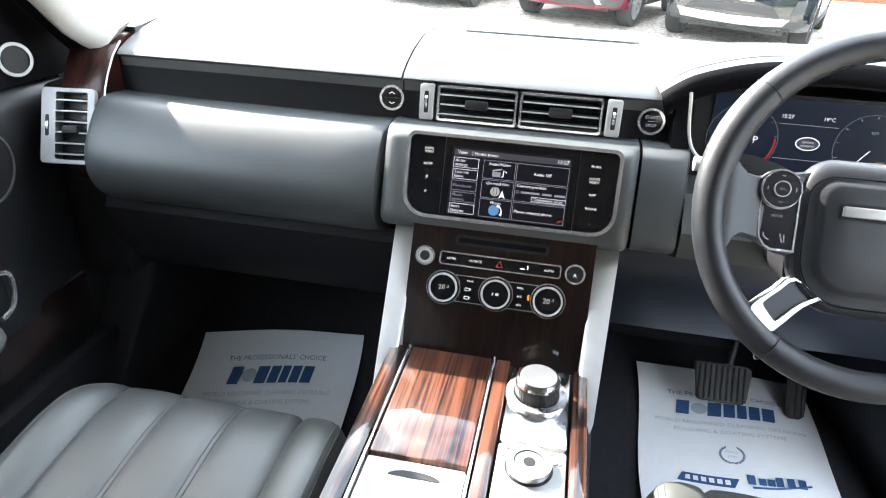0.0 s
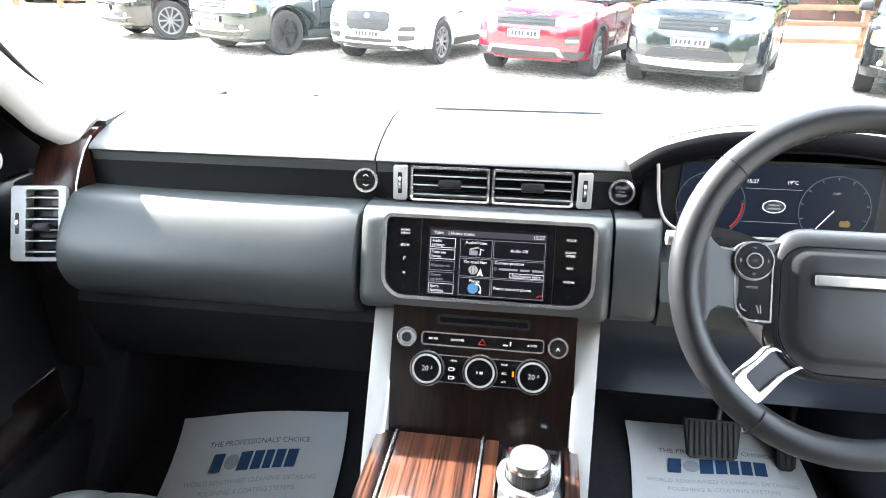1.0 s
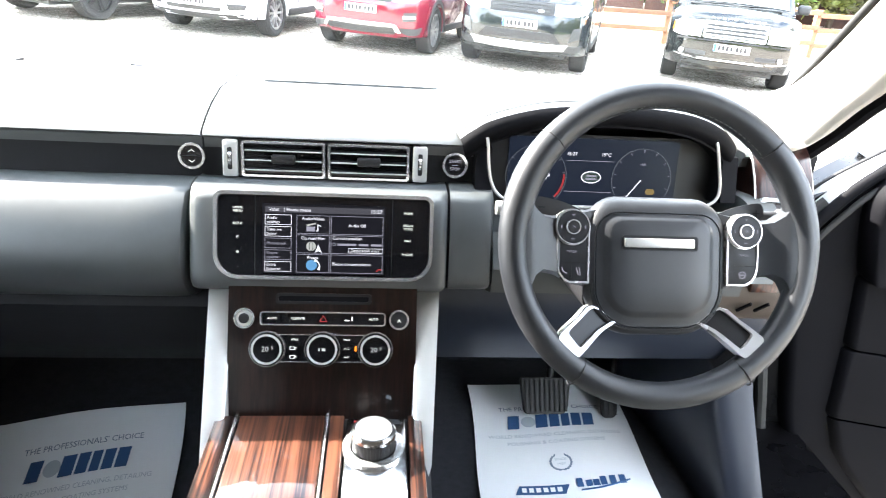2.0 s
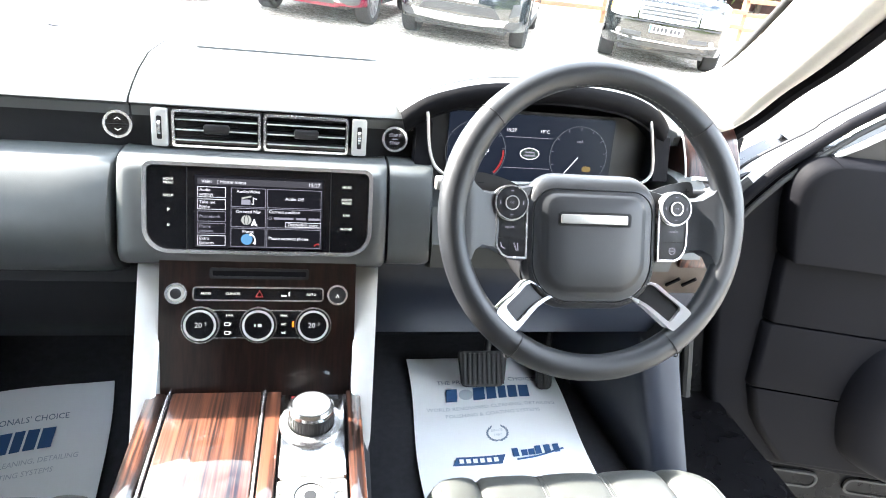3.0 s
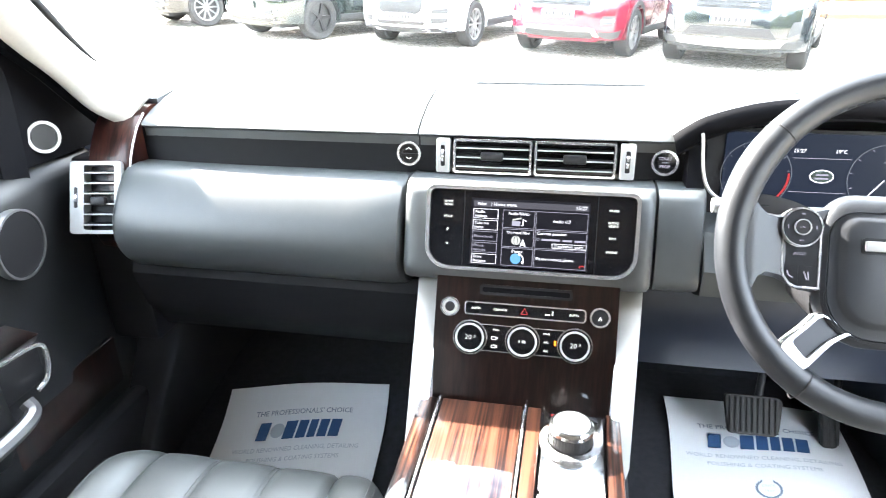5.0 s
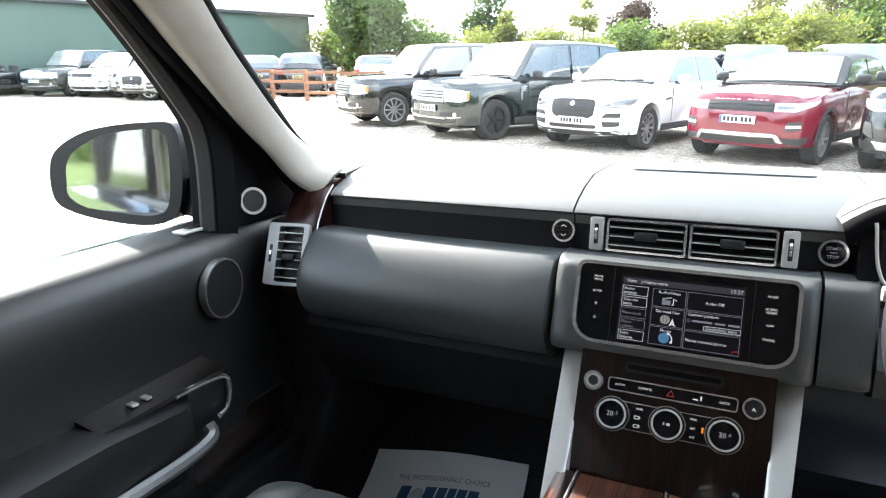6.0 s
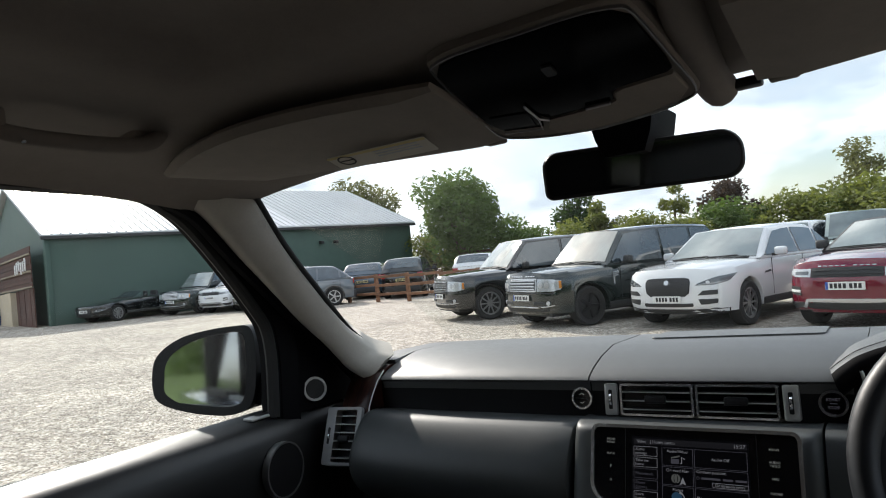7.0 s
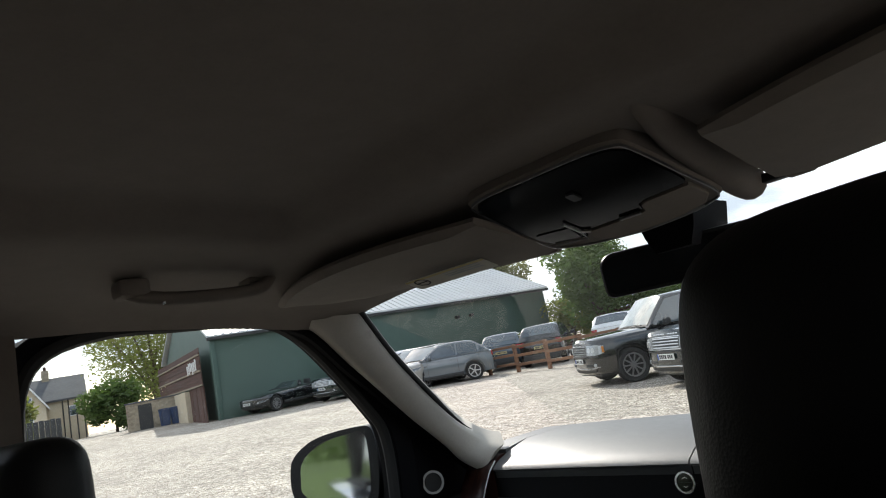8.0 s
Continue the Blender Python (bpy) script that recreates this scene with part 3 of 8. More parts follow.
for cx in (-0.0655, 0.0575):
    m = SV @ pose(cx, 0, 0)
    v = part("air_vent", frame_ring(None, rounded(0.119, 0.052, 0.005), rounded(0.112, 0.045, 0.003), -0.008, 0.008, m), CHROME, dash, "chrome-framed air vent")
    part("back_plate", slab(None, rounded(0.113, 0.046, 0.003), -0.019, -0.012, m), BLACK, v)
    for k, yy in enumerate((-0.0135, 0.0005, 0.0145)):
        part("slat", box(None, (0, 0, 0), (0.110, 0.0022, 0.016), 0.0008, m @ pose(0, yy, 0.000, 16)), DARK, v)
        part("slat_edge", box(None, (0, 0, 0.0078), (0.110, 0.0020, 0.0014), 0.0005, m @ pose(0, yy, 0.000, 16)), SATIN, v)
    part("tab", box(None, (0, 0.001, 0.008), (0.034, 0.013, 0.012), 0.003, m), BLACK, v)
for cx in (-0.141, 0.133):
    m = SV @ pose(cx, 0.0, 0)
    s = part("vent_strip", slab(None, rounded(0.021, 0.052, 0.003), -0.01, 0.009, m, 0.001), SATIN, dash, "satin silver vent strip")
    part("slot", slab(None, rounded(0.0065, 0.032, 0.002), 0.0085, 0.0096, m), BLACK, s)
    part("thumbwheel", disc(None, 0.012, -0.002, 0.002, m @ pose(0, 0, 0.002, 0, 90)), CHROME, s)
for cx, nm in ((-0.197, "glovebox_button"), (0.186, "start_button")):
    m = panel(cx, 0.146, 1.2225, 8)
    b = part(nm, disc(None, 0.0165, -0.005, 0.004, m, bev=0.001), GLOSS, dash, "round black push button")
    part("chrome_ring", ring(None, 0.0155, 0.019, -0.005, 0.006, m), CHROME, b)
    if cx > 0:
        words("lettering", "START", 0.0062, m @ pose(0, 0.0055, 0.0045), LIT_DIM, b)
        words("lettering", "STOP", 0.0062, m @ pose(0, -0.006, 0.0045), LIT_DIM, b)
        part("mark", box(None, (0, 0, 0.0042), (0.009, 0.001, 0.0006), 0, m), LIT_DIM, b)
    else:
        for sg in (1, -1):
            part("arrow", tube(None, [m @ Vector((-0.004, sg * 0.006, 0.0045)), m @ Vector((0, sg * 0.009, 0.0045)), m @ Vector((0.004, sg * 0.006, 0.0045))], 0.0005, 5), LIT_BUTTON, b)
        part("mark", box(None, (0, 0, 0.0042), (0.026, 0.0006, 0.0006), 0, m), DARK, b)

# touch screen
SM = panel(-0.003, 0.0400, 1.1330, 19.5)
BEZ = [(x + 0.0035, y + 0.0115) for x, y in rounded(0.290, 0.1115, [0.0295, 0.0095, 0.0095, 0.0295], 6)]
unit = part("screen_unit", slab(None, BEZ, -0.004, 0.004, SM), GLOSS, dash, "gloss black touch screen unit")
part("chrome_frame", frame_ring(None, rounded(0.2995, 0.1205, [0.034, 0.013, 0.013, 0.034], 6), rounded(0.2890, 0.1105, [0.029, 0.009, 0.009, 0.029], 6), -0.004, 0.007, SM @ pose(0.0035, 0.0115, 0)), CHROME, unit, "bright chrome frame")
disp = part("display", slab(None, rounded(0.167, 0.096, 0.001), 0.004, 0.0046, SM @ pose(0.0025, 0.0075, 0)), SCREEN, unit, "lit navigation home menu display")
Z = 0.0049


def on_screen(u, v):
    return -0.081 + 0.167 * u, 0.0555 - 0.096 * v


def sbox(x0, y0, x1, y1, mat, name="menu_tile", z=Z):
    """A flat tile on the display, in fractions of its width and height from the upper left."""
    p, q = on_screen(x0, y0), on_screen(x1, y1)
    return part(name, box(None, ((p[0] + q[0]) / 2, (p[1] + q[1]) / 2, z), (q[0] - p[0], p[1] - q[1], 0.0003), 0, SM), mat, disp)


def sframe(x0, y0, x1, y1, mat):
    w = 0.004
    sbox(x0, y0, x1, y0 + w * 1.6, mat, "menu_line")
    sbox(x0, y1 - w * 1.6, x1, y1, mat, "menu_line")
    sbox(x0, y0, x0 + w, y1, mat, "menu_line")
    sbox(x1 - w, y0, x1, y1, mat, "menu_line")


def stext(text, u, v, size, mat=LIT, align="LEFT"):
    words("lettering", text, size, SM @ pose(*on_screen(u, v), Z + 0.0002), mat, disp, 0.0001, align)


sbox(0.02, 0.035, 0.985, 0.125, BAR_GREY, "menu_bar", Z - 0.0002)
stext("Valet", 0.05, 0.082, 0.0066)
stext("| Home menu", 0.17, 0.082, 0.0066)
stext("15:27", 0.975, 0.082, 0.0074, LIT, "RIGHT")
for k, (a, b2, mt) in enumerate((("Audio", "settings", LIT), ("Take me", "home", LIT), ("Phonebook", "", LIT_DIM), ("Phone", "options", LIT_DIM), ("Extra", "features", LIT))):
    v0 = 0.155 + 0.168 * k
    sframe(0.02, v0, 0.235, v0 + 0.145, mt)
    stext(a, 0.035, v0 + (0.045 if b2 else 0.075), 0.0058, mt)
    if b2:
        stext(b2, 0.035, v0 + 0.105, 0.0058, mt)
for k, (a, c) in enumerate((("Audio/Video", "Audio Off"), ("On road Nav", ""), ("Phone", "Please connect phone"))):
    v0 = 0.155 + 0.28 * k
    sframe(0.275, v0, 0.545, v0 + 0.265, LIT_DIM)
    sframe(0.555, v0, 0.985, v0 + 0.265, LIT_DIM)
    stext(a, 0.41, v0 + 0.05, 0.0060, LIT, "CENTER")
    if c:
        stext(c, 0.77 if k == 0 else 0.57, v0 + 0.135, 0.0060, LIT, "CENTER" if k == 0 else "LEFT")
stext("Current position", 0.57, 0.475, 0.0060)
part("icon", ring(None, 0.0016, 0.0022, 0, 0.0003, SM @ pose(*on_screen(0.582, 0.565), Z), 16), LIT_DIM, disp)
for u0, u1 in ((0.61, 0.765), (0.785, 0.865), (0.885, 0.975)):
    sbox(u0, 0.55, u1, 0.58, LIT_DIM, "text_bar")
sframe(0.70, 0.615, 0.985, 0.685, LIT)
stext("Destination entry", 0.84, 0.65, 0.0056, LIT, "CENTER")
# clapperboard with a note, globe with an arrow, telephone handset over a blue disc
sbox(0.355, 0.315, 0.425, 0.385, LIT_DIM, "icon")
part("icon", box(None, (0, 0, 0), (0.013, 0.0022, 0.0003), 0, SM @ pose(*on_screen(0.395, 0.285), Z, 0, 0, 14)), BAR_LIGHT, disp)
part("icon", tube(None, [SM @ Vector((*on_screen(u, v), Z)) for u, v in ((0.435, 0.375), (0.448, 0.375), (0.448, 0.285), (0.475, 0.31))], 0.0008, 5), LIT, disp)
part("icon", disc(None, 0.0066, 0, 0.0003, SM @ pose(*on_screen(0.395, 0.600), Z), 20), BAR_LIGHT, disp)
for d in (-0.0026, 0.0026):
    part("icon", tube(None, [SM @ Vector((on_screen(0.395, 0.6)[0] + d * math.cos(q), on_screen(0.395, 0.6)[1] + 0.0064 * math.sin(q), Z + 0.0003)) for q in (0.2 * k - 1.4 for k in range(15))], 0.0004, 5), SCREEN, disp)
part("icon", slab(None, [(-0.0045, -0.005), (0.0, -0.003), (0.0045, -0.005), (0.0, 0.006)], 0, 0.0006, SM @ pose(*on_screen(0.455, 0.635), Z)), LIT, disp)
part("icon", disc(None, 0.0075, 0, 0.0003, SM @ pose(*on_screen(0.400, 0.872), Z), 24), LIT_BLUE, disp)
part("icon", tube(None, [SM @ Vector((on_screen(0.415, 0.885)[0] + 0.0085 * math.cos(q), on_screen(0.415, 0.885)[1] + 0.0085 * math.sin(q), Z + 0.0005)) for q in (0.25 * k - 0.6 for k in range(9))], [0.0018, 0.0016, 0.001, 0.0008, 0.0008, 0.0008, 0.001, 0.0016, 0.0018], 6), LIT, disp)
part("icon", tube(None, [SM @ Vector((*on_screen(u, v), Z)) for u, v in ((0.935, 0.95), (0.945, 0.925), (0.965, 0.915), (0.975, 0.93))], 0.0009, 5), LIT_RED, disp)
for sx, names in ((-1, ("HOME\nMENU", "SETUP", "P", "o", ".")), (1, ("MODE", "AUDIO\nVIDEO", "NAV", "PHONE", "."))):
    for k, t in enumerate(names):
        words("lettering", t, 0.0046 if len(t) > 1 else 0.0068, SM @ pose(sx * 0.116 + 0.002, 0.0465 - 0.0192 * k, 0.0043), LIT_BUTTON, unit, 0.0001)
    part("seam", box(None, (sx * 0.0935 + 0.0025, 0.0115, 0.004), (0.0010, 0.112, 0.0006), 0, SM), BLACK, unit)

# climate stack
STACK = [(0.055, 1.080), (0.028, 1.076), (-0.0585, 0.890), (-0.05, 0.86), (0.10, 0.86), (0.10, 1.08)]
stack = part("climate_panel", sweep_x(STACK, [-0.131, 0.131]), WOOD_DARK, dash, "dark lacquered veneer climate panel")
part("disc_slot", slab(None, rounded(0.125, 0.007, 0.002), -0.002, 0.0012, panel(0, 0.0195, 1.0587, 25)), DOOR_TRIM, stack)
part("slot_frame", frame_ring(None, rounded(0.133, 0.015, 0.004), rounded(0.125, 0.007, 0.002), -0.002, 0.0020, panel(0, 0.0195, 1.0587, 25)), DARK, stack)
cl = lambda x, z: panel(x, -0.020 + (z - 0.976) * 0.4663, z, 25)
bar = part("button_bar", slab(None, rounded(0.170, 0.0155, 0.003), -0.002, 0.003, cl(0, 1.0340), 0.0006), GLOSS, stack, "gloss black button bar")
part("chrome_frame", frame_ring(None, rounded(0.174, 0.0195, 0.005), rounded(0.170, 0.0155, 0.003), -0.002, 0.0045, cl(0, 1.0340)), CHROME, bar)
for x, t in ((-0.070, "AUTO"), (-0.035, "CLIMATE"), (0.070, "AUTO")):
    words("lettering", t, 0.0048, cl(x, 1.0340) @ pose(0, 0, 0.0034), LIT_BUTTON, bar, 0.0001)
part("hazard_triangle", tube(None, [cl(0, 1.0340) @ Vector((x, y, 0.0034)) for x, y in ((-0.0048, -0.0038), (0.0048, -0.0038), (0, 0.0045), (-0.0048, -0.0038))], 0.0008, 6), LIT_RED, bar, "red hazard triangle")
part("seat_icon", box(box(None, (-0.003, -0.002, 0.0033), (0.007, 0.0018, 0.0004), 0, cl(0.036, 1.0340)), (0.004, 0.0005, 0.0033), (0.0018, 0.006, 0.0004), 0, cl(0.036, 1.0340)), LIT_BUTTON, bar)
for x in (-0.108, 0.106):
    m = cl(x, 1.0340)
    k = part("round_button", disc(None, 0.0115, 0, 0.006, m, bev=0.001), BLACK if x > 0 else SATIN, stack, "small round button")
    part("chrome_ring", ring(None, 0.0115, 0.0142, 0, 0.007, m), CHROME, k)
    if x < 0:
        part("knob_face", disc(None, 0.0072, 0.005, 0.0085, m, bev=0.001), BLACK, k)
    else:
        words("lettering", "^", 0.013, m @ pose(0, -0.004, 0.0063), LIT_BUTTON, k, 0.0001)
for cx in (-0.0385, 0.0365):
    w = part("button_block", slab(None, rounded(0.048, 0.036, 0.004), 0, 0.0035, cl(cx, 0.9965)), GLOSS, stack, "gloss black climate buttons")
    part("chrome_frame", frame_ring(None, rounded(0.051, 0.039, 0.005), rounded(0.048, 0.0365, 0.004), 0, 0.0045, cl(cx, 0.9965)), CHROME, w)
    for k in range(3):
        words("lettering", ("MAX", "   F", "   R") [k] if cx < 0 else ("MAX", "A/C", "A/C")[k], 0.0043, cl(cx + (0 if cx < 0 else -0.003), 0.9965) @ pose(0, 0.0120 - 0.0120 * k, 0.0038), LIT_BUTTON, w, 0.0001)
        if cx < 0 and k:
            part("window_icon", frame_ring(None, rounded(0.0075, 0.0046, 0.0012), rounded(0.0058, 0.0030, 0.0008), 0.0035, 0.0039, cl(cx - 0.003, 0.9965) @ pose(0, 0.0120 - 0.0120 * k, 0)), LIT_BUTTON, w)
    if cx > 0:
        part("amber_lamp", box(None, (0.0095, 0.0, 0.0038), (0.0028, 0.0075, 0.0006), 0, cl(cx, 0.9965)), LIT_AMBER, w, "lit amber lamp")
for cx, t in ((-0.0755, True), (0, False), (0.0735, True)):
    m = cl(cx, 0.9960)
    d = part("climate_dial", ring(None, 0.0182, 0.0208, 0.0, 0.015, m), SATIN, stack, "chrome climate dial with a dark display")
    part("dial_grip", ring(None, 0.0208, 0.0232, 0.0, 0.012, m), GLOSS, d)
    part("dial_rim", ring(None, 0.0231, 0.0248, 0.0, 0.009, m), CHROME, d)
    part("dial_face", disc(None, 0.0183, 0.004, 0.0125, m), GLOSS, d)
    if t:
        words("lettering", "20", 0.0100, m @ pose(-0.002, 0, 0.0129), LIT_DIAL, d, 0.0001)
        words("lettering", ".5", 0.0058, m @ pose(0.0068, 0.0018, 0.0129), LIT_DIAL, d, 0.0001)
    else:
        for bx, bw in ((-0.004, 0.002), (0.002, 0.005)):
            part("mode_mark", box(None, (bx, 0, 0.0129), (bw, 0.0038, 0.0003), 0, m), LIT_DIAL, d)
part("drawer_gap", box(None, (0, 0, 0), (0.262, 0.0012, 0.003), 0, cl(0, 0.905)), BLACK, stack)

# silver side pillars of the stack
for sx in (-1, 1):
    rows = []
    for k in range(9):
        t = k / 8
        y, z = 0.055 - 0.166 * t, 1.052 - 0.175 * t
        w0, w1 = 0.1310 - 0.004 * t, 0.1655 - 0.012 * t
        rows.append([(sx * x, y + a, z + b) for x, a, b in ((w0, 0.0, 0), (w0 + 0.004, -0.016, -0.012), (w1 - 0.005, -0.016, -0.012), (w1, -0.004, 0.0), (w1, 0.06, 0.03), (w0, 0.06, 0.03))])
    part("side_pillar", loft(None, rows), PILLAR_SILVER, dash, "satin silver console pillar")

# end vent with wood, on both ends
for sx in (-1, 1):
    m = panel(sx * (0.716 if sx < 0 else 0.690), 0.0755, 1.146, 24, turn=-sx * 9)
    W_, O_ = (0.086, 0.052) if sx < 0 else (0.078, 0.054)
    cxo = -sx * 0.006
    outer = [(x, y) for x, y in rounded(W_, 0.120, 0.006)]
    inner = [(x + cxo, y) for x, y in rounded(O_, 0.108, 0.004)]
    e = part("end_vent", frame_ring(None, outer, inner, -0.02, 0.008, m), PANEL_GREY, dash, "silver-framed end vent")
    part("back_plate", slab(None, rounded(0.080, 0.112, 0.003), -0.028, -0.014, m), BLACK, e)
    for k in range(6):
        part("slat", box(None, (cxo, 0, 0), (O_, 0.0024, 0.016), 0.0008, m @ pose(0, -0.043 + 0.0172 * k, 0.0, 16)), DARK, e)
        part("slat_edge", box(None, (cxo, 0, 0.008), (O_, 0.0026, 0.0015), 0.0005, m @ pose(0, -0.043 + 0.0172 * k, 0.0, 16)), SATIN, e)
    part("tab", box(None, (cxo, -0.006, 0.008), (0.026, 0.014, 0.012), 0.003, m), BLACK, e)
    part("thumb_slot", slab(None, rounded(0.006, 0.034, 0.002), 0.0075, 0.0084, m @ pose(sx * (W_ / 2 - 0.010), 0, 0)), BLACK, e)
    part("thumbwheel", disc(None, 0.016, -0.002, 0.002, m @ pose(sx * 0.033, 0, -0.006, 0, 90)), CHROME, e)
    rows = []
    xe = 0.669 if sx < 0 else 0.653
    for z, y0 in ((1.045, 0.092), (1.075, 0.078), (1.088, 0.068), (1.202, 0.108), (1.225, 0.122), (1.250, 0.142), (1.268, 0.166), (1.276, 0.190)):
        rows.append([(sx * x, y, z) for x, y in ((xe, y0 + 0.004), (xe + 0.009, y0), (0.752, y0 + 0.012), (0.758, y0 + 0.020), (0.758, 0.24), (xe, 0.24))])
    part("end_veneer", loft(None, rows), WOOD_END, dash, "dark red-brown veneer end panel")
    part("veneer_edge", tube(None, [(sx * (xe - 0.002), y0 + 0.003, z) for z, y0 in ((1.05, 0.090), (1.088, 0.068), (1.202, 0.108), (1.225, 0.122), (1.250, 0.142), (1.268, 0.166))], 0.0016, 6), SATIN, dash, "thin silver edge of the veneer")

# tinted rear side windows and tailgate window
TINT = glass("privacy_glass", (0.16, 0.17, 0.17))
for nm, v in (("window_2", [(-0.80, -1.0, 1.2), (-0.80, -2.3, 1.2), (-0.74, -2.3, 1.68), (-0.74, -1.0, 1.70)]), ("window_3", [(0.80, -1.0, 1.2), (0.80, -2.3, 1.2), (0.74, -2.3, 1.68), (0.74, -1.0, 1.70)])):
    w = part(nm, thick(grid(None, [[v[0], v[1]], [v[3], v[2]]]), 0.004), TINT)
    tagged(w, "dark privacy glass of the rear side window", "window", kind="structure")

# ---- instrument binnacle ----
bin_ = thing("instrument_binnacle", "hooded instrument cluster with a dark blue digital display", "instrument cluster", at=(0.42, 0.2, 1.15))
hood = smooth_line([(0.190, 0.118, 1.268), (0.205, 0.114, 1.281), (0.232, 0.111, 1.298), (0.288, 0.108, 1.316), (0.345, 0.106, 1.324), (0.435, 0.105, 1.327), (0.525, 0.108, 1.318), (0.582, 0.114, 1.296), (0.612, 0.126, 1.270)], 6)
rows = []
for dy, z0, f in ((0.36, -0.045, 1.12), (0.24, -0.014, 1.08), (0.12, 0.0, 1.04), (0.03, 0.003, 1.015), (0.006, 0.001, 1.005), (0.0, -0.004, 0.995), (-0.003, -0.013, 0.984), (-0.001, -0.021, 0.972), (0.006, -0.027, 0.958), (0.045, -0.028, 0.93), (0.09, -0.038, 0.90)):
    rows.append([(0.41 + (p.x - 0.41) * f, p.y + dy, max(p.z + z0, 1.20)) for p in hood])
part("hood", thick(grid(None, rows[:5]), 0.003), LEATHER_TOP, bin_, "stitched black leather hood")
# Lip shade put into the colour: near-black trim against the paler leather hood.
part("shaded_hood_lip", thick(grid(None, rows[4:9]), 0.003), DOOR_TRIM, bin_, "rolled leather lip, near-black for its shade")
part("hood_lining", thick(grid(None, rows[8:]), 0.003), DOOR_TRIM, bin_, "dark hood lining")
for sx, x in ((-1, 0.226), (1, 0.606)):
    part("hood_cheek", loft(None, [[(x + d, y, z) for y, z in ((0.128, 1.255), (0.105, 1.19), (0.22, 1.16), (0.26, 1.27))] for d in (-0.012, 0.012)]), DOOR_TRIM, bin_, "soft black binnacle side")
part("stitching", tube(None, [(0.41 + (p.x - 0.41) * 1.015, p.y + 0.026, p.z + 0.0045) for p in hood], 0.0009, 5), SEAT, bin_)
CLM = panel(0.403, 0.150, 1.2125, 10)
part("cluster_backing", slab(None, rounded(0.37, 0.142, 0.045), -0.05, -0.004, CLM @ pose(0.012, -0.010, 0)), BLACK, bin_)
face = part("cluster_display", slab(None, rounded(0.268, 0.112, 0.004), -0.004, 0.0, CLM), CLUSTER, bin_, "dark blue digital instrument display")
for cx, r in ((-0.090, 0.048), (0.078, 0.048)):
    g = CLM @ pose(cx, -0.004, 0.0008)
    part("gauge_ring", ring(None, r - 0.0007, r, 0, 0.0005, g), LIT_FAINT, face)
    for k in range(11):
        a = radians(225 - 27 * k)
        part("tick", box(None, (r - 0.004, 0, 0.0004), (0.004, 0.0010, 0.0003), 0, g @ pose(0, 0, 0, 0, 0, math.degrees(a))), LIT_DIM if cx > 0 else LIT_FAINT, face)
    if cx > 0:
        part("needle", box(None, (0.018, 0, 0.0008), (0.034, 0.0014, 0.0004), 0, g @ pose(0, 0, 0, 0, 0, 232)), LIT, face)
        words("lettering", "mph", 0.006, g @ pose(0, 0.024, 0.0004), LIT_DIM, face, 0.0001)
        words("lettering", "10", 0.009, g @ pose(-0.028, -0.030, 0.0004), LIT_DIM, face, 0.0001)
        words("lettering", "0", 0.007, g @ pose(0.008, -0.034, 0.0004), LIT_DIM, face, 0.0001)
        part("lamp", slab(None, rounded(0.015, 0.009, 0.004), 0.0002, 0.0006, g @ pose(0.016, -0.019, 0)), AMBER_DIM, face, "dim amber lamp")
    else:
        part("red_zone", tube(None, [g @ Vector(((r - 0.004) * math.cos(radians(a)), (r - 0.004) * math.sin(radians(a)), 0.0006)) for a in range(-45, 6, 5)], 0.0014, 5), LIT_RED, face)
        words("lettering", "P", 0.014, g @ pose(0.018, 0.0, 0.0004), LIT, face, 0.0001)
        words("lettering", "1", 0.009, g @ pose(-0.036, -0.02, 0.0004), LIT_DIM, face, 0.0001)
words("lettering", "15:27", 0.0075, CLM @ pose(-0.036, 0.032, 0.0008), LIT, face, 0.0001)
words("lettering", "19°C", 0.0075, CLM @ pose(0.018, 0.032, 0.0008), LIT, face, 0.0001)
for yy in (0.022, -0.026):
    part("line", box(None, (-0.006, yy, 0.0006), (0.076, 0.0007, 0.0003), 0, CLM), LIT_DIM, face)
part("oval_badge", slab(None, [(0.016 * math.cos(q), 0.0095 * math.sin(q)) for q in (2 * math.pi * k / 24 for k in range(24))], 0, 0.0005, CLM @ pose(-0.003, -0.003, 0.0006)), LIT, face, "pale oval badge")
part("oval_badge", slab(None, [(0.0145 * math.cos(q), 0.0080 * math.sin(q)) for q in (2 * math.pi * k / 24 for k in range(24))], 0, 0.0007, CLM @ pose(-0.003, -0.003, 0.0007)), material("badge_green", (0.012, 0.030, 0.024), 0.4), face, "green oval badge")
for yy, ww in ((0.0022, 0.016), (-0.0028, 0.018)):
    part("badge_bar", box(None, (-0.003, yy - 0.003, 0.0016), (ww, 0.0024, 0.0003), 0, CLM), LIT_DIM, face)
for pts_ in ([(0.226, 0.111, 1.276), (0.2278, 0.110, 1.2666), (0.231, 0.110, 1.240), (0.2358, 0.110, 1.2158), (0.2435, 0.108, 1.198), (0.2575, 0.107, 1.1857), (0.280, 0.106, 1.178), (0.306, 0.106, 1.1745)],
             [(0.570, 0.113, 1.283), (0.573, 0.110, 1.272), (0.583, 0.110, 1.240), (0.5899, 0.110, 1.2151), (0.589, 0.108, 1.197), (0.5761, 0.107, 1.185), (0.550, 0.106, 1.181), (0.513, 0.106, 1.179)]):
    part("chrome_edge", tube(None, smooth_line(pts_, 5), 0.0024, 8), SATIN, bin_, "satin silver cluster edge")
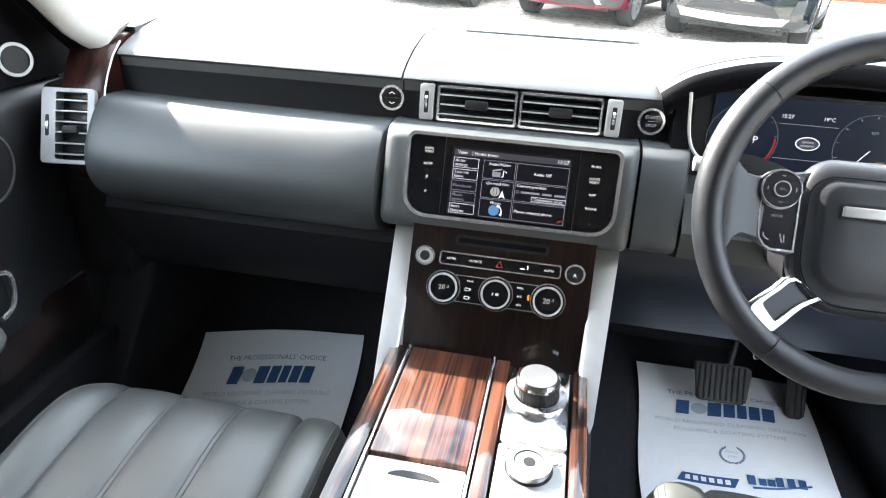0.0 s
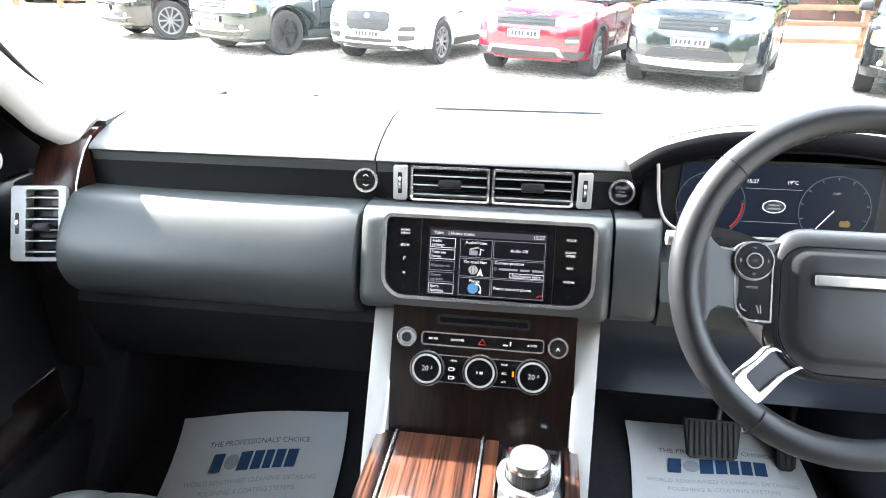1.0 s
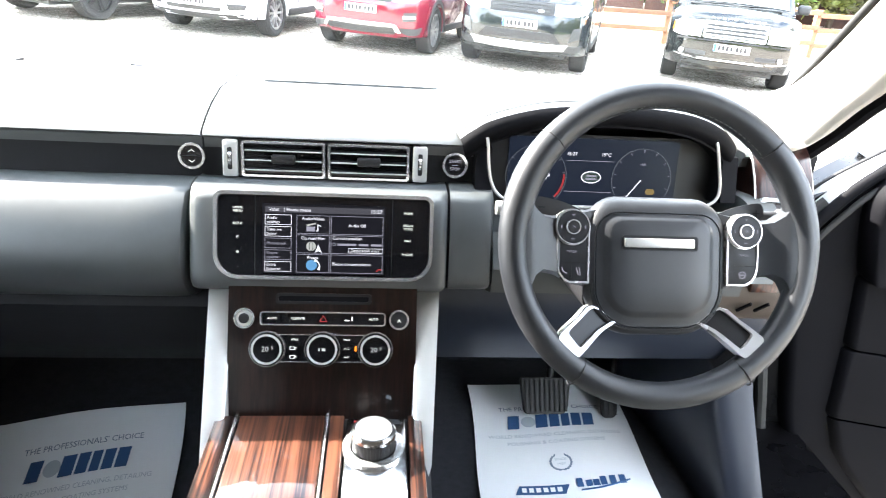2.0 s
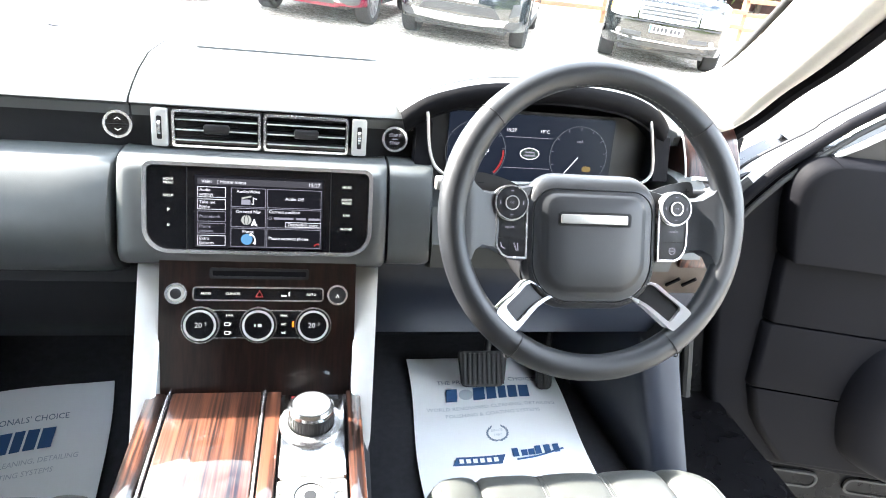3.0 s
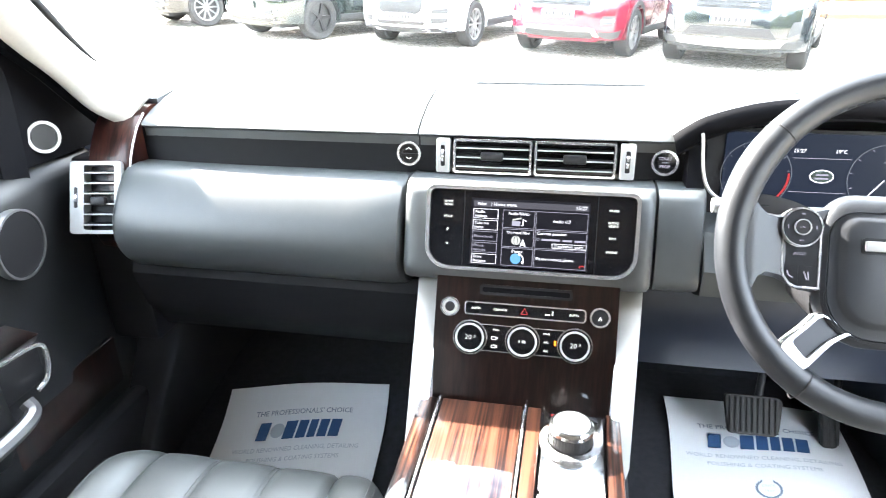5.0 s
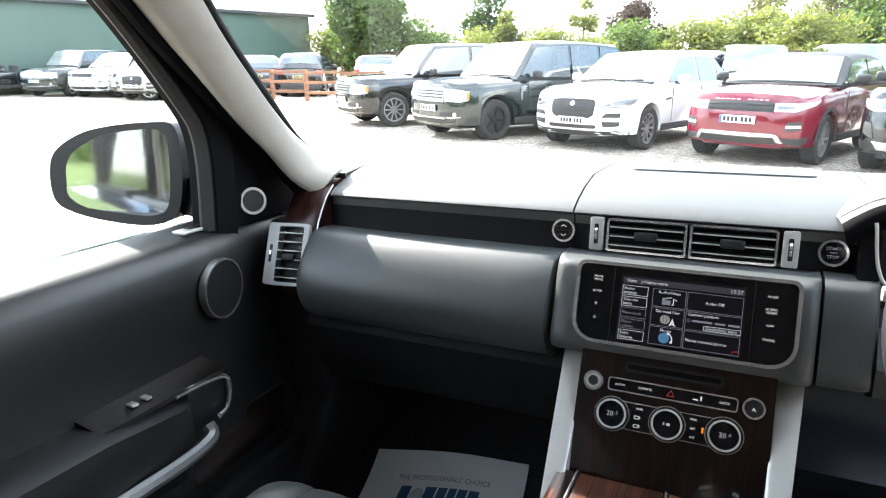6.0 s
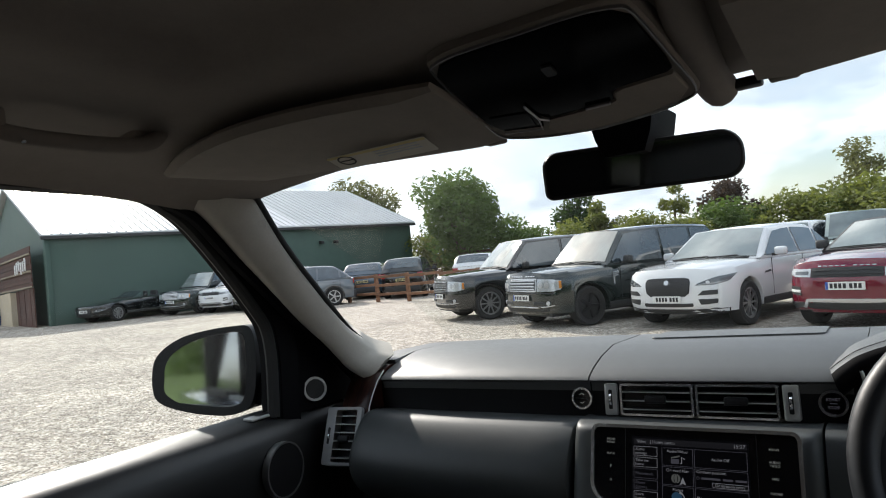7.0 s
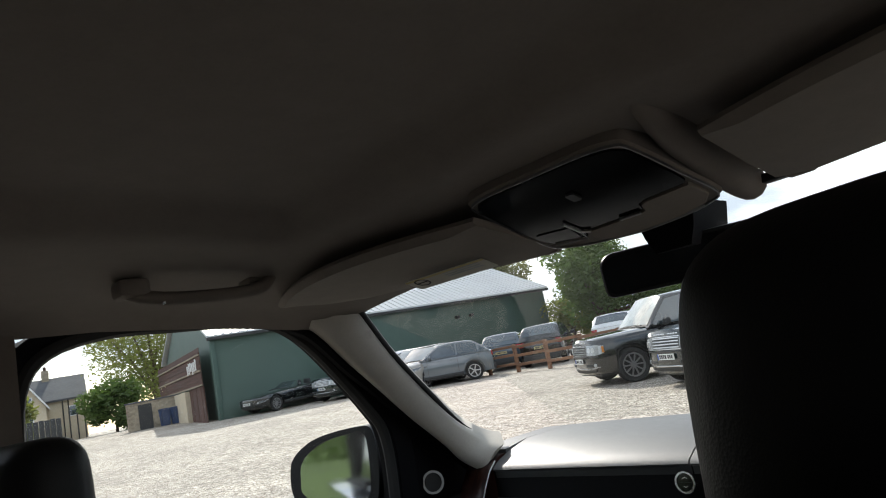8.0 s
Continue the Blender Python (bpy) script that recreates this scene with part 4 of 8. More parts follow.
part("lower_edge", tube(None, [(0.306, 0.106, 1.1745), (0.513, 0.106, 1.179)], 0.0024, 6), SATIN, bin_, "satin silver lower edge")

# ---- steering wheel ----
wheel = thing("steering_wheel", "black leather multifunction steering wheel with silver spokes", "steering wheel", at=(0.412, 0.1, 1.1))
WM = panel(0.409, -0.114, 1.2115, 25)
R0 = 0.1800
pts, rad = [], []
for k in range(72):
    a = 2 * math.pi * k / 72
    d = math.degrees(a) % 360
    grip = 0.0165 + 0.0022 * (math.exp(-((d - 155) / 22) ** 2) + math.exp(-((d - 25) / 22) ** 2))
    pts.append(WM @ Vector((R0 * math.cos(a), R0 * math.sin(a) * (1 if math.sin(a) > 0 else 0.985), 0)))
    rad.append(grip)
rim = part("rim", tube(None, pts, rad, 14, closed=True), WHEEL, wheel, "black leather rim")
for d in (42, 138, 236, 304):
    a = radians(d)
    c = Vector((math.cos(a), math.sin(a), 0))
    part("seam", tube(None, [WM @ (c * R0 + (c * math.cos(q) + Vector((0, 0, 1)) * math.sin(q)) * 0.0176) for q in (2 * math.pi * j / 20 for j in range(20))], 0.0009, 5, closed=True), BLACK, rim)
# stitches along the inside of the rim
for k in range(150):
    a0, a1 = 2 * math.pi * k / 150, 2 * math.pi * (k + 0.55) / 150
    if 60 < math.degrees(a0) < 120 or 5 < math.degrees(a0) < 60:
        part("stitch", tube(None, [WM @ Vector(((R0 - 0.0158) * math.cos(q), (R0 - 0.0158) * math.sin(q), 0.006)) for q in (a0, a1)], 0.0009, 4), SEAT, rim)


def hub_ring(w, top, bot, rb, rt, z):
    o = rounded(w * 1.10, top - bot, [rb, rt, rt, rb], 7)
    return [WM @ Vector((x, y + (top + bot) / 2, z)) for x, y in o]


hub = part("airbag_cover", loft(None, [hub_ring(*r) for r in (
    (0.140, 0.050, -0.095, 0.050, 0.030, -0.060), (0.154, 0.058, -0.106, 0.056, 0.036, -0.036), (0.157, 0.060, -0.108, 0.057, 0.038, -0.026),
    (0.156, 0.056, -0.107, 0.056, 0.036, -0.017), (0.151, 0.048, -0.103, 0.053, 0.033, -0.0105), (0.143, 0.040, -0.0985, 0.050, 0.028, -0.0085),
    (0.141, 0.0392, -0.0975, 0.049, 0.027, -0.0100), (0.139, 0.0384, -0.0965, 0.048, 0.026, -0.0085), (0.126, 0.0350, -0.0865, 0.040, 0.020, -0.0078),
    (0.121, 0.0335, -0.0840, 0.037, 0.018, -0.0066), (0.115, 0.0315, -0.0805, 0.034, 0.017, -0.0040), (0.108, 0.0290, -0.0770, 0.032, 0.016, -0.0028), (0.060, 0.010, -0.050, 0.020, 0.010, -0.0018))]), WHEEL, wheel, "black leather airbag cover")
st_line = [p for p in hub_ring(0.147, 0.044, -0.1005, 0.051, 0.030, -0.0085)]
for k in range(len(st_line) - 1):
    p, q = st_line[k], st_line[k + 1]
    n_ = max(1, int((q - p).length / 0.0042))
    for j in range(n_):
        a, b = p.lerp(q, j / n_), p.lerp(q, (j + 0.55) / n_)
        if (WM.inverted() @ a).y < -0.045:
            part("stitch", tube(None, [a, b], 0.0006, 4), BLACK, hub)
part("bar_recess", slab(None, rounded(0.0945, 0.0175, 0.004), -0.0035, -0.0012, WM @ pose(-0.001, 0.0035, 0)), DARK, hub, "dark recess round the bar")
part("bright_bar", box(None, (-0.0025, 0.0035, 0.0004), (0.0855, 0.0110, 0.005), 0.0015, WM), SATIN, hub, "polished silver bar")
part("column", loft(None, [hub_ring(w, t_, b_, 0.03, 0.03, z) for w, t_, b_, z in ((0.110, 0.040, -0.07, -0.20), (0.13, 0.05, -0.09, -0.09), (0.14, 0.052, -0.095, -0.058))]), BLACK, wheel, "black steering column shroud")
for sx in (-1, 1):
    part("spoke", loft(None, [[WM @ Vector((sx * x, y, z)) for x, y, z in row] for row in (
        [(0.070, 0.046, -0.030), (0.070, 0.044, -0.016), (0.072, -0.050, -0.016), (0.072, -0.052, -0.030)],
        [(0.100, 0.040, -0.028), (0.100, 0.036, -0.012), (0.100, -0.044, -0.013), (0.100, -0.048, -0.028)],
        [(0.128, 0.034, -0.022), (0.128, 0.030, -0.006), (0.128, -0.032, -0.006), (0.128, -0.036, -0.022)],
        [(0.142, 0.036, -0.018), (0.142, 0.032, -0.001), (0.142, -0.030, -0.001), (0.142, -0.034, -0.018)],
        [(0.153, 0.044, -0.014), (0.153, 0.040, 0.005), (0.152, -0.036, 0.005), (0.152, -0.040, -0.014)],
        [(0.162, 0.058, -0.012), (0.162, 0.054, 0.009), (0.160, -0.054, 0.009), (0.160, -0.058, -0.012)],
        [(0.172, 0.072, -0.008), (0.172, 0.068, 0.010), (0.170, -0.074, 0.010), (0.170, -0.078, -0.008)])]), WHEEL, wheel, "black leather spoke")
    pm = WM @ pose(sx * 0.1070, 0.0, -0.0075)
    outl = [(sx * x, y) for x, y in ((-0.0200, 0.020), (0.0165, 0.020), (0.0175, -0.004), (0.0165, -0.026), (0.0145, -0.033), (0.0090, -0.0405), (0.0020, -0.0440), (-0.0200, -0.0440))]
    pad = part("switch_pack", slab(None, outl, -0.010, 0.000, pm, 0.001), SWITCH, wheel, "black switch pack")
    part("chrome_trim", frame_ring(None, [(x * 1.075, y * 1.04) for x, y in outl], [(x * 0.985, y * 0.985) for x, y in outl], -0.010, 0.0012, pm), TRIM, pad, "polished silver trim")
    dm = pm @ pose(0, 0.0205, 0.002)
    part("pad_bezel", disc(None, 0.0218, -0.012, -0.001, dm), TRIM, pad, "satin silver bezel")
    dp_ = part("thumb_pad", disc(None, 0.0195, -0.002, 0.0035, dm, bev=0.001), SWITCH, pad, "round black thumb pad")
    part("chrome_ring", ring(None, 0.0194, 0.0206, -0.003, 0.004, dm), TRIM, dp_)
    part("inner_ring", ring(None, 0.0074, 0.0088, 0.003, 0.0055, dm), TRIM, dp_)
    part("centre_button", disc(None, 0.0074, 0.003, 0.0050, dm), BLACK, dp_)
    words("lettering", "OK", 0.0038, dm @ pose(0, 0, 0.0052), LIT_DIM, dp_, 0.0001)
    for a in range(4):
        part("arrow", box(None, (0.0142, 0, 0.0037), (0.0012, 0.0040, 0.0003), 0, dm @ pose(0, 0, 0, 0, 0, 90 * a)), LIT_DIM, dp_)
    words("lettering", "MODE" if sx < 0 else "CANCEL", 0.0042 if sx < 0 else 0.0036, pm @ pose(0, -0.0085, 0.0003), LIT_DIM, pad, 0.0001)
    part("gap", box(None, (-sx * 0.001, -0.0215, 0.0), (0.036, 0.0007, 0.0008), 0, pm), DARK, pad)
    if sx < 0:
        part("gap", box(None, (0.0, -0.0325, 0.0), (0.0007, 0.022, 0.0008), 0, pm), DARK, pad)
        part("icon", tube(None, smooth_line([pm @ Vector(p) for p in ((-0.0115, -0.0270, 0.0004), (-0.0100, -0.0320, 0.0004), (-0.0055, -0.0345, 0.0004))], 3), 0.0009, 5), LIT_DIM, pad, "pale handset icon")
        for k in range(2):
            part("icon", tube(None, [pm @ Vector((0.0055 + 0.004 * k, -0.0275, 0.0004)), pm @ Vector((0.0085 + 0.002 * k, -0.0365, 0.0004))], 0.0007, 5), LIT_DIM, pad)
    else:
        part("icon", ring(None, 0.0036, 0.0046, 0.0, 0.0005, pm @ pose(-0.001, -0.0325, 0)), LIT_DIM, pad, "white wheel heating icon")
        part("icon", box(None, (-0.001, -0.0325, 0.0003), (0.006, 0.0012, 0.0004), 0, pm), LIT_DIM, pad)
    # open silver frame of the lower spoke, rising to the rim
    def lowered(bm):
        for v in bm.verts:
            r = math.hypot(v.co.x, v.co.y)
            v.co = WM @ (v.co + Vector((0, 0, -0.004 + (r - 0.14) * 0.32)))
        return bm
    I4 = Matrix.Identity(4)
    fr_out = [(sx * p.x, p.y) for p in smooth_line([(0.050, -0.092, 0), (0.080, -0.072, 0), (0.100, -0.086, 0), (0.121, -0.103, 0), (0.1245, -0.110, 0), (0.1200, -0.118, 0), (0.1060, -0.1300, 0), (0.1000, -0.1300, 0), (0.0920, -0.1235, 0), (0.070, -0.103, 0), (0.050, -0.092, 0)], 3)[:-1]]
    fr_in = [(sx * p.x, p.y) for p in smooth_line([(0.053, -0.0895, 0), (0.078, -0.0750, 0), (0.096, -0.0880, 0), (0.1105, -0.1000, 0), (0.1120, -0.1045, 0), (0.1090, -0.1090, 0), (0.1000, -0.1190, 0), (0.0965, -0.1190, 0), (0.0920, -0.1155, 0), (0.072, -0.0990, 0), (0.053, -0.0895, 0)], 3)[:-1]]
    low = part("lower_spoke", lowered(frame_ring(None, fr_out, fr_in, -0.012, 0.006, I4)), TRIM, wheel, "polished silver lower spoke frame")
    part("spoke_insert", lowered(slab(None, fr_in, -0.010, 0.001, I4)), INSERT, low, "metal spoke insert, dark for what it reflects")
    st = part("stalk", tube(None, [WM @ Vector((sx * 0.05, 0.040, -0.075)), WM @ Vector((sx * 0.11, 0.043, -0.062)), WM @ Vector((sx * 0.176, 0.044, -0.052))], [0.005, 0.005, 0.006], 10), BLACK, wheel, "black column stalk")
    part("stalk_tip", disc(None, 0.0085, -0.007, 0.007, WM @ pose(sx * 0.184, 0.044, -0.050, 0, 90), 20, 0.004), SATIN, st, "pale silver stalk tip")
    pdl = part("shift_paddle", slab(None, [(sx * p.x, p.y) for p in smooth_line([(0.090, 0.044, 0), (0.110, 0.052, 0), (0.140, 0.058, 0), (0.147, 0.053, 0), (0.147, 0.042, 0), (0.132, 0.032, 0), (0.090, 0.032, 0), (0.090, 0.044, 0)], 3)[:-1]], -0.004, 0.0, WM @ pose(0, 0, -0.034)), PADDLE, wheel, "dark grey metal shift paddle")
    for r in ((0, 90) if sx > 0 else (0,)):
        part("sign", box(None, (0, 0, 0.0006), (0.008, 0.0016, 0.0006), 0, WM @ pose(sx * 0.138, 0.045, -0.034, 0, 0, r)), DARK, pdl)

# ---- centre console ----
con = thing("centre_console", "glossy striped wood centre console with silver rails", "centre console", at=(0, -0.4, 0.55))
part("console_body", loft(None, [[(x, y, z) for x, z in ((-w, 0.56), (-w - 0.01, 0.86), (-w + 0.012, 0.905), (w - 0.012, 0.905), (w + 0.01, 0.86), (w, 0.56))] for y, w in ((0.10, 0.145), (-0.06, 0.145), (-0.30, 0.138), (-0.66, 0.132))]), DARK, con, "soft black console body")
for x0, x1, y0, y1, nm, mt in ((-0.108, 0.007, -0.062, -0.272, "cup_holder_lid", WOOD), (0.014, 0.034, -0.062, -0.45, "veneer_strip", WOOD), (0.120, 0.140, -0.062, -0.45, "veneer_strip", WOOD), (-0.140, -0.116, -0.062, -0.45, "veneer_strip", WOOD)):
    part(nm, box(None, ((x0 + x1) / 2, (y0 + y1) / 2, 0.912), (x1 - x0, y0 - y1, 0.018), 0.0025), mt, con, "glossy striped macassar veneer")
for x in (-0.112, 0.0105):
    part("silver_rail", box(None, (x, -0.26, 0.914), (0.0038, 0.40, 0.018), 0.0015), CHROME, con, "bright silver rail")
# Rear end of the lid: sunlight falling on it is put into the pale satin.
lid = part("rear_lid", box(None, (-0.0505, -0.36, 0.912), (0.115, 0.165, 0.017), 0.003), SATIN, con, "satin lid with a finger notch, pale for the sun on it")
part("notch", slab(None, [(0.030 * math.cos(q), 0.010 * math.sin(q)) for q in (math.pi * k / 12 for k in range(13))], 0, 0.0006, pose(-0.048, -0.302, 0.9206)), BLACK, lid)
plate = part("selector_plate", box(None, (0.077, -0.145, 0.913), (0.080, 0.150, 0.018), 0.003), SPOKE_METAL, con, "polished silver selector plate")
KM = pose(0.074, -0.131, 0.922)
kn = part("gear_selector", disc(None, 0.0275, 0.004, 0.025, KM, 40, 0.002), BLACK, con, "rotary gear selector")
for k in range(40):
    part("grip_rib", box(None, (0.0275, 0, 0.0145), (0.0012, 0.0020, 0.018), 0, KM @ pose(0, 0, 0, 0, 0, 9 * k)), BLACK, kn)
part("selector_ring", ring(None, 0.030, 0.040, 0.0, 0.006, KM), CHROME, kn)
part("selector_cap", disc(None, 0.0285, 0.025, 0.033, KM, 40, 0.003), SPOKE_METAL, kn, "silver cap")
part("selector_face", disc(None, 0.0235, 0.033, 0.0338, KM, 40), STEEL, kn)
part("indicator_strip", box(None, (0.077, -0.0785, 0.9222), (0.066, 0.010, 0.0008)), GLOSS, plate, "gloss black gear indicator strip")
part("indicator", box(None, (0.052, -0.0785, 0.9228), (0.010, 0.004, 0.0008)), LIT_RED, plate, "red selector lamp")
for k in range(3):
    part("gear_mark", box(None, (0.068 + 0.012 * k, -0.0785, 0.9228), (0.003, 0.004, 0.0008)), LIT_FAINT, plate)
ter = part("terrain_panel", box(None, (0.077, -0.285, 0.913), (0.080, 0.122, 0.018), 0.003), PANEL_GREY, con, "satin grey terrain panel")
TM = pose(0.075, -0.258, 0.9222)
part("terrain_dial", ring(None, 0.018, 0.0255, 0.0, 0.011, TM), SPOKE_METAL, ter)
part("dial_groove", ring(None, 0.0255, 0.0275, 0.0, 0.0006, TM), BLACK, ter)
part("terrain_button", disc(None, 0.0178, 0.0, 0.010, TM, 32, 0.002), PANEL_GREY, ter)
part("terrain_button", disc(None, 0.0070, 0.010, 0.0106, TM, 24), BLACK, ter)
for k in range(6):
    a = radians(20 + 28 * k)
    part("icon", tube(None, [TM @ Vector((0.035 * math.cos(a) + dx, 0.035 * math.sin(a) + dz, 0.0006)) for dx, dz in ((-0.004, -0.0015), (-0.0015, 0.002), (0.001, -0.001), (0.004, 0.0015))], 0.0006, 4), DARK, ter)
for k, x in enumerate((0.050, 0.077, 0.104)):
    b = part("terrain_switch", box(None, (x, -0.324, 0.9225), (0.0245, 0.026, 0.004), 0.0012), PANEL_GREY, ter, "satin grey push switch")
    part("icon", ring(None, 0.0036, 0.0044, 0, 0.0005, pose(x, -0.322, 0.9247), 16) if k == 1 else box(None, (x, -0.322, 0.9248), (0.009, 0.0024, 0.0005)), DARK, b)
    part("switch_lamp", box(None, (x, -0.3325, 0.9248), (0.006, 0.0014, 0.0005)), BLACK, b)
part("armrest", box(None, (0, -0.56, 0.935), (0.235, 0.20, 0.075), 0.02, seg=3), LEATHER, con, "padded black leather armrest")

# ---- seats ----
def seat(cx, mirror, label):
    s = thing("front_seat", label, "car seat", "front seats", at=(cx, -0.45, 0.55))
    part("seat_base", box(None, (cx, -0.48, 0.64), (0.44, 0.48, 0.17), 0.03), DARK, s, "soft black seat base")
    ws = 0.228
    prof = smooth_line([(-0.200, 0.72, 0.86), (-0.172, 0.775, 0.92), (-0.170, 0.812, 0.95), (-0.184, 0.842, 0.972), (-0.215, 0.859, 0.99), (-0.28, 0.864, 1.0), (-0.40, 0.850, 1.0), (-0.55, 0.832, 1.0), (-0.72, 0.828, 0.98)], 3)
    rows, n = [], 64
    for k, (y, z, w) in enumerate(prof):
        row, top = [], min(1.0, k / 9)
        for u in span(-1, 1, n):
            a = abs(u)
            dz = 0.012 * math.sin(math.pi / 2 * min(1, max(0, (a - 0.58) / 0.20))) - 0.085 * max(0, (a - 0.80) / 0.20) ** 2.2
            dz += 0.0045 * abs(math.cos(math.pi * (min(a, 0.6) / 0.4 - 0.5 + 0.5))) ** 0.5 - 0.0045
            for g, wd, dp in ((0.60, 0.018, 0.008), (0.20, 0.014, 0.004), (0.225, 0.010, 0.002)):
                dz -= dp * math.exp(-((a - g) / wd) ** 2)
            fy = 0.13 * max(0, (a - 0.55) / 0.4) ** 2 if u * mirror > 0 else 0.05 * max(0, (a - 0.5) / 0.45) ** 2
            row.append((cx + u * ws * w, y + 0.028 - fy * max(0.0, 1 - k / 16), z + dz * (0.35 + 0.65 * top)))
        rows.append(row)
    i0, i1 = int(round(0.2 * n)), int(round(0.8 * n))
    part("side_bolster", thick(grid(None, [r[:i0 + 1] for r in rows]), 0.05), SEAT, s, "smooth grey leather side bolster")
    part("cushion_centre", thick(grid(None, [r[i0:i1 + 1] for r in rows]), 0.05), PERF, s, "finely perforated grey leather centre panel")
    part("side_bolster", thick(grid(None, [r[i1:] for r in rows]), 0.05), SEAT, s, "smooth grey leather side bolster")
    for u in (-0.215, -0.185, 0.185, 0.215, -0.84, -0.87, 0.84, 0.87):
        q = (u + 1) / 2 * n
        j = min(int(q), n - 1)
        part("stitching", tube(None, [Vector(r[j]).lerp(Vector(r[j + 1]), q - j) + Vector((0, 0, 0.0004)) for r in rows[4:]], 0.0007, 5), SEAM, s)
    rows = []
    for y, z, w in ((-0.68, 0.80, 0.95), (-0.72, 0.95, 1.0), (-0.755, 1.12, 1.0), (-0.785, 1.28, 0.93), (-0.80, 1.37, 0.80), (-0.82, 1.40, 0.66)):
        ring_ = []
        for q in (2 * math.pi * j / 28 for j in range(28)):
            c, sn = math.cos(q), math.sin(q)
            ring_.append((cx + math.copysign(abs(c) ** 0.5, c) * 0.235 * w, y + math.copysign(abs(sn) ** 0.6, sn) * 0.055 * (w if sn > 0 else 1), z))
        rows.append(ring_)
    part("backrest", loft(None, rows), LEATHER, s, "black leather backrest")
    FINE = 44
    hy = -0.716 if cx > 0 else -0.79
    hx, hw, hz = (cx + 0.025, 0.154, 0.008) if cx > 0 else (cx - 0.058, 0.128, -0.016)
    rows = []
    for z, w, d in smooth_line([(1.345, 0.95, 0.7), (1.36, 1.05, 0.95), (1.42, 1.04, 1.0), (1.48, 1.01, 1.0), (1.508, 0.975, 0.95), (1.521, 0.92, 0.80), (1.529, 0.82, 0.55), (1.532, 0.64, 0.25)], 3):
        rows.append([(hx + math.copysign(abs(math.cos(q)) ** 0.55, math.cos(q)) * hw * w, hy + math.copysign(abs(math.sin(q)) ** 0.7, math.sin(q)) * 0.045 * d, z + hz) for q in (2 * math.pi * (j + 0.5) / FINE for j in range(FINE))])
    part("headrest", loft(None, rows), LEATHER, s, "black leather headrest")
    for dx in (-0.05, 0.05):
        part("headrest_post", tube(None, [(hx + dx, -0.79, 1.36), (hx + dx, hy, 1.42)], 0.006), CHROME, s)
    return s


seat(-0.372, -1, "grey leather passenger seat with stitched panels and black headrest")
seat(0.430, 1, "grey leather driver seat with stitched panels and black headrest")

# ---- papers and pedals ----
def mat_paper(cx, cy, turn, w, l, curl, label, dy=-0.012, rise=0.0):
    p = thing("paper_floor_mat", label, "paper mat", "paper floor mats", at=(cx, cy, 0.56))
    m = pose(cx, cy, 0, 0, 0, turn)

    def at(u, v):
        x, y = u * w, v * l
        base = 0.556 + 0.006 * math.sin(5 * u + 3 * v) + 0.05 * max(0, v - 0.15) ** 2 + curl * max(0, -u * 2 - 0.3) * max(0, v) * 0.03
        q = m @ Vector((x + 0.012 * math.sin(4 * v), y, base))
        q.z += rise * max(0, q.y - 0.085)
        return q
    sheet = part("sheet", thick(grid(None, [[at(u, v) for u in span(-0.5, 0.5, 14)] for v in span(-0.5, 0.5, 14)]), 0.001), PAPER, p)

    def lay(ob):
        for v in ob.data.vertices:
            u2, v2 = v.co.x / w, v.co.y / l
            q = at(u2, v2)
            v.co = Vector((q.x, q.y, q.z + 0.0016 + v.co.z))
    I = Matrix.Identity(4)
    k = w / 0.38 * (0.9 if rise else 1.0)
    lay(words("lettering", "THE PROFESSIONALS' CHOICE", 0.0185 * k, pose(0, (0.150 + dy) * k, 0), INK_GREY, sheet, 0.0001))
    # the maker's mark as plain slanted blocks
    for x, wd in ((-0.106, 0.028), (-0.038, 0.029), (-0.004, 0.024), (0.025, 0.020), (0.050, 0.023), (0.078, 0.026)):
        lay(part("mark_block", slab(None, [((x - 0.004) * k, (0.083 + dy) * k), ((x + wd - 0.004) * k, (0.083 + dy) * k), ((x + wd) * k, (0.127 + dy) * k), (x * k, (0.127 + dy) * k)], -0.0001, 0.0001, I), INK, sheet))
    lay(part("globe", disc(None, 0.018 * k, -0.0001, 0.0001, pose(-0.058 * k, (0.105 + dy) * k, 0), 20), INK_PALE, sheet))
    lay(words("lettering", "WORLD RENOWNED CLEANING, DETAILING", 0.0155 * k, pose(0, (0.058 + dy) * k, 0), INK_PALE, sheet, 0.0001))
    lay(words("lettering", "POLISHING & COATING SYSTEMS", 0.0155 * k, pose(0, (0.034 + dy) * k, 0), INK_PALE, sheet, 0.0001))
    for sg in (1, -1):
        for j in range(9):
            q = radians(-80 + 17 * j)
            lay(part("wreath_leaf", slab(None, [(0.0055 * k * math.cos(e), 0.0021 * k * math.sin(e)) for e in (math.pi * i / 4 for i in range(8))], -0.0001, 0.0001, pose(sg * 0.0235 * k * math.cos(q), (-0.03 + dy) * k + 0.0235 * k * math.sin(q), 0, 0, 0, math.degrees(q) + 62 if sg > 0 else 180 - math.degrees(q) - 62)), INK_GREY, sheet))
    lay(words("lettering", "SINCE", 0.010 * k, pose(0, (-0.022 + dy) * k, 0), INK_PALE, sheet, 0.0001))
    lay(words("lettering", "1987", 0.010 * k, pose(0, (-0.036 + dy) * k, 0), INK_PALE, sheet, 0.0001))
    lay(part("banner", thick(grid(None, [[((-0.115 + 0.11 * u + (0.012 if v else 0)) * k, (-0.132 + 0.025 * v) * k, 0) for u in span(0, 1, 10)] for v in (0, 1)]), 0.0002), INK, sheet))
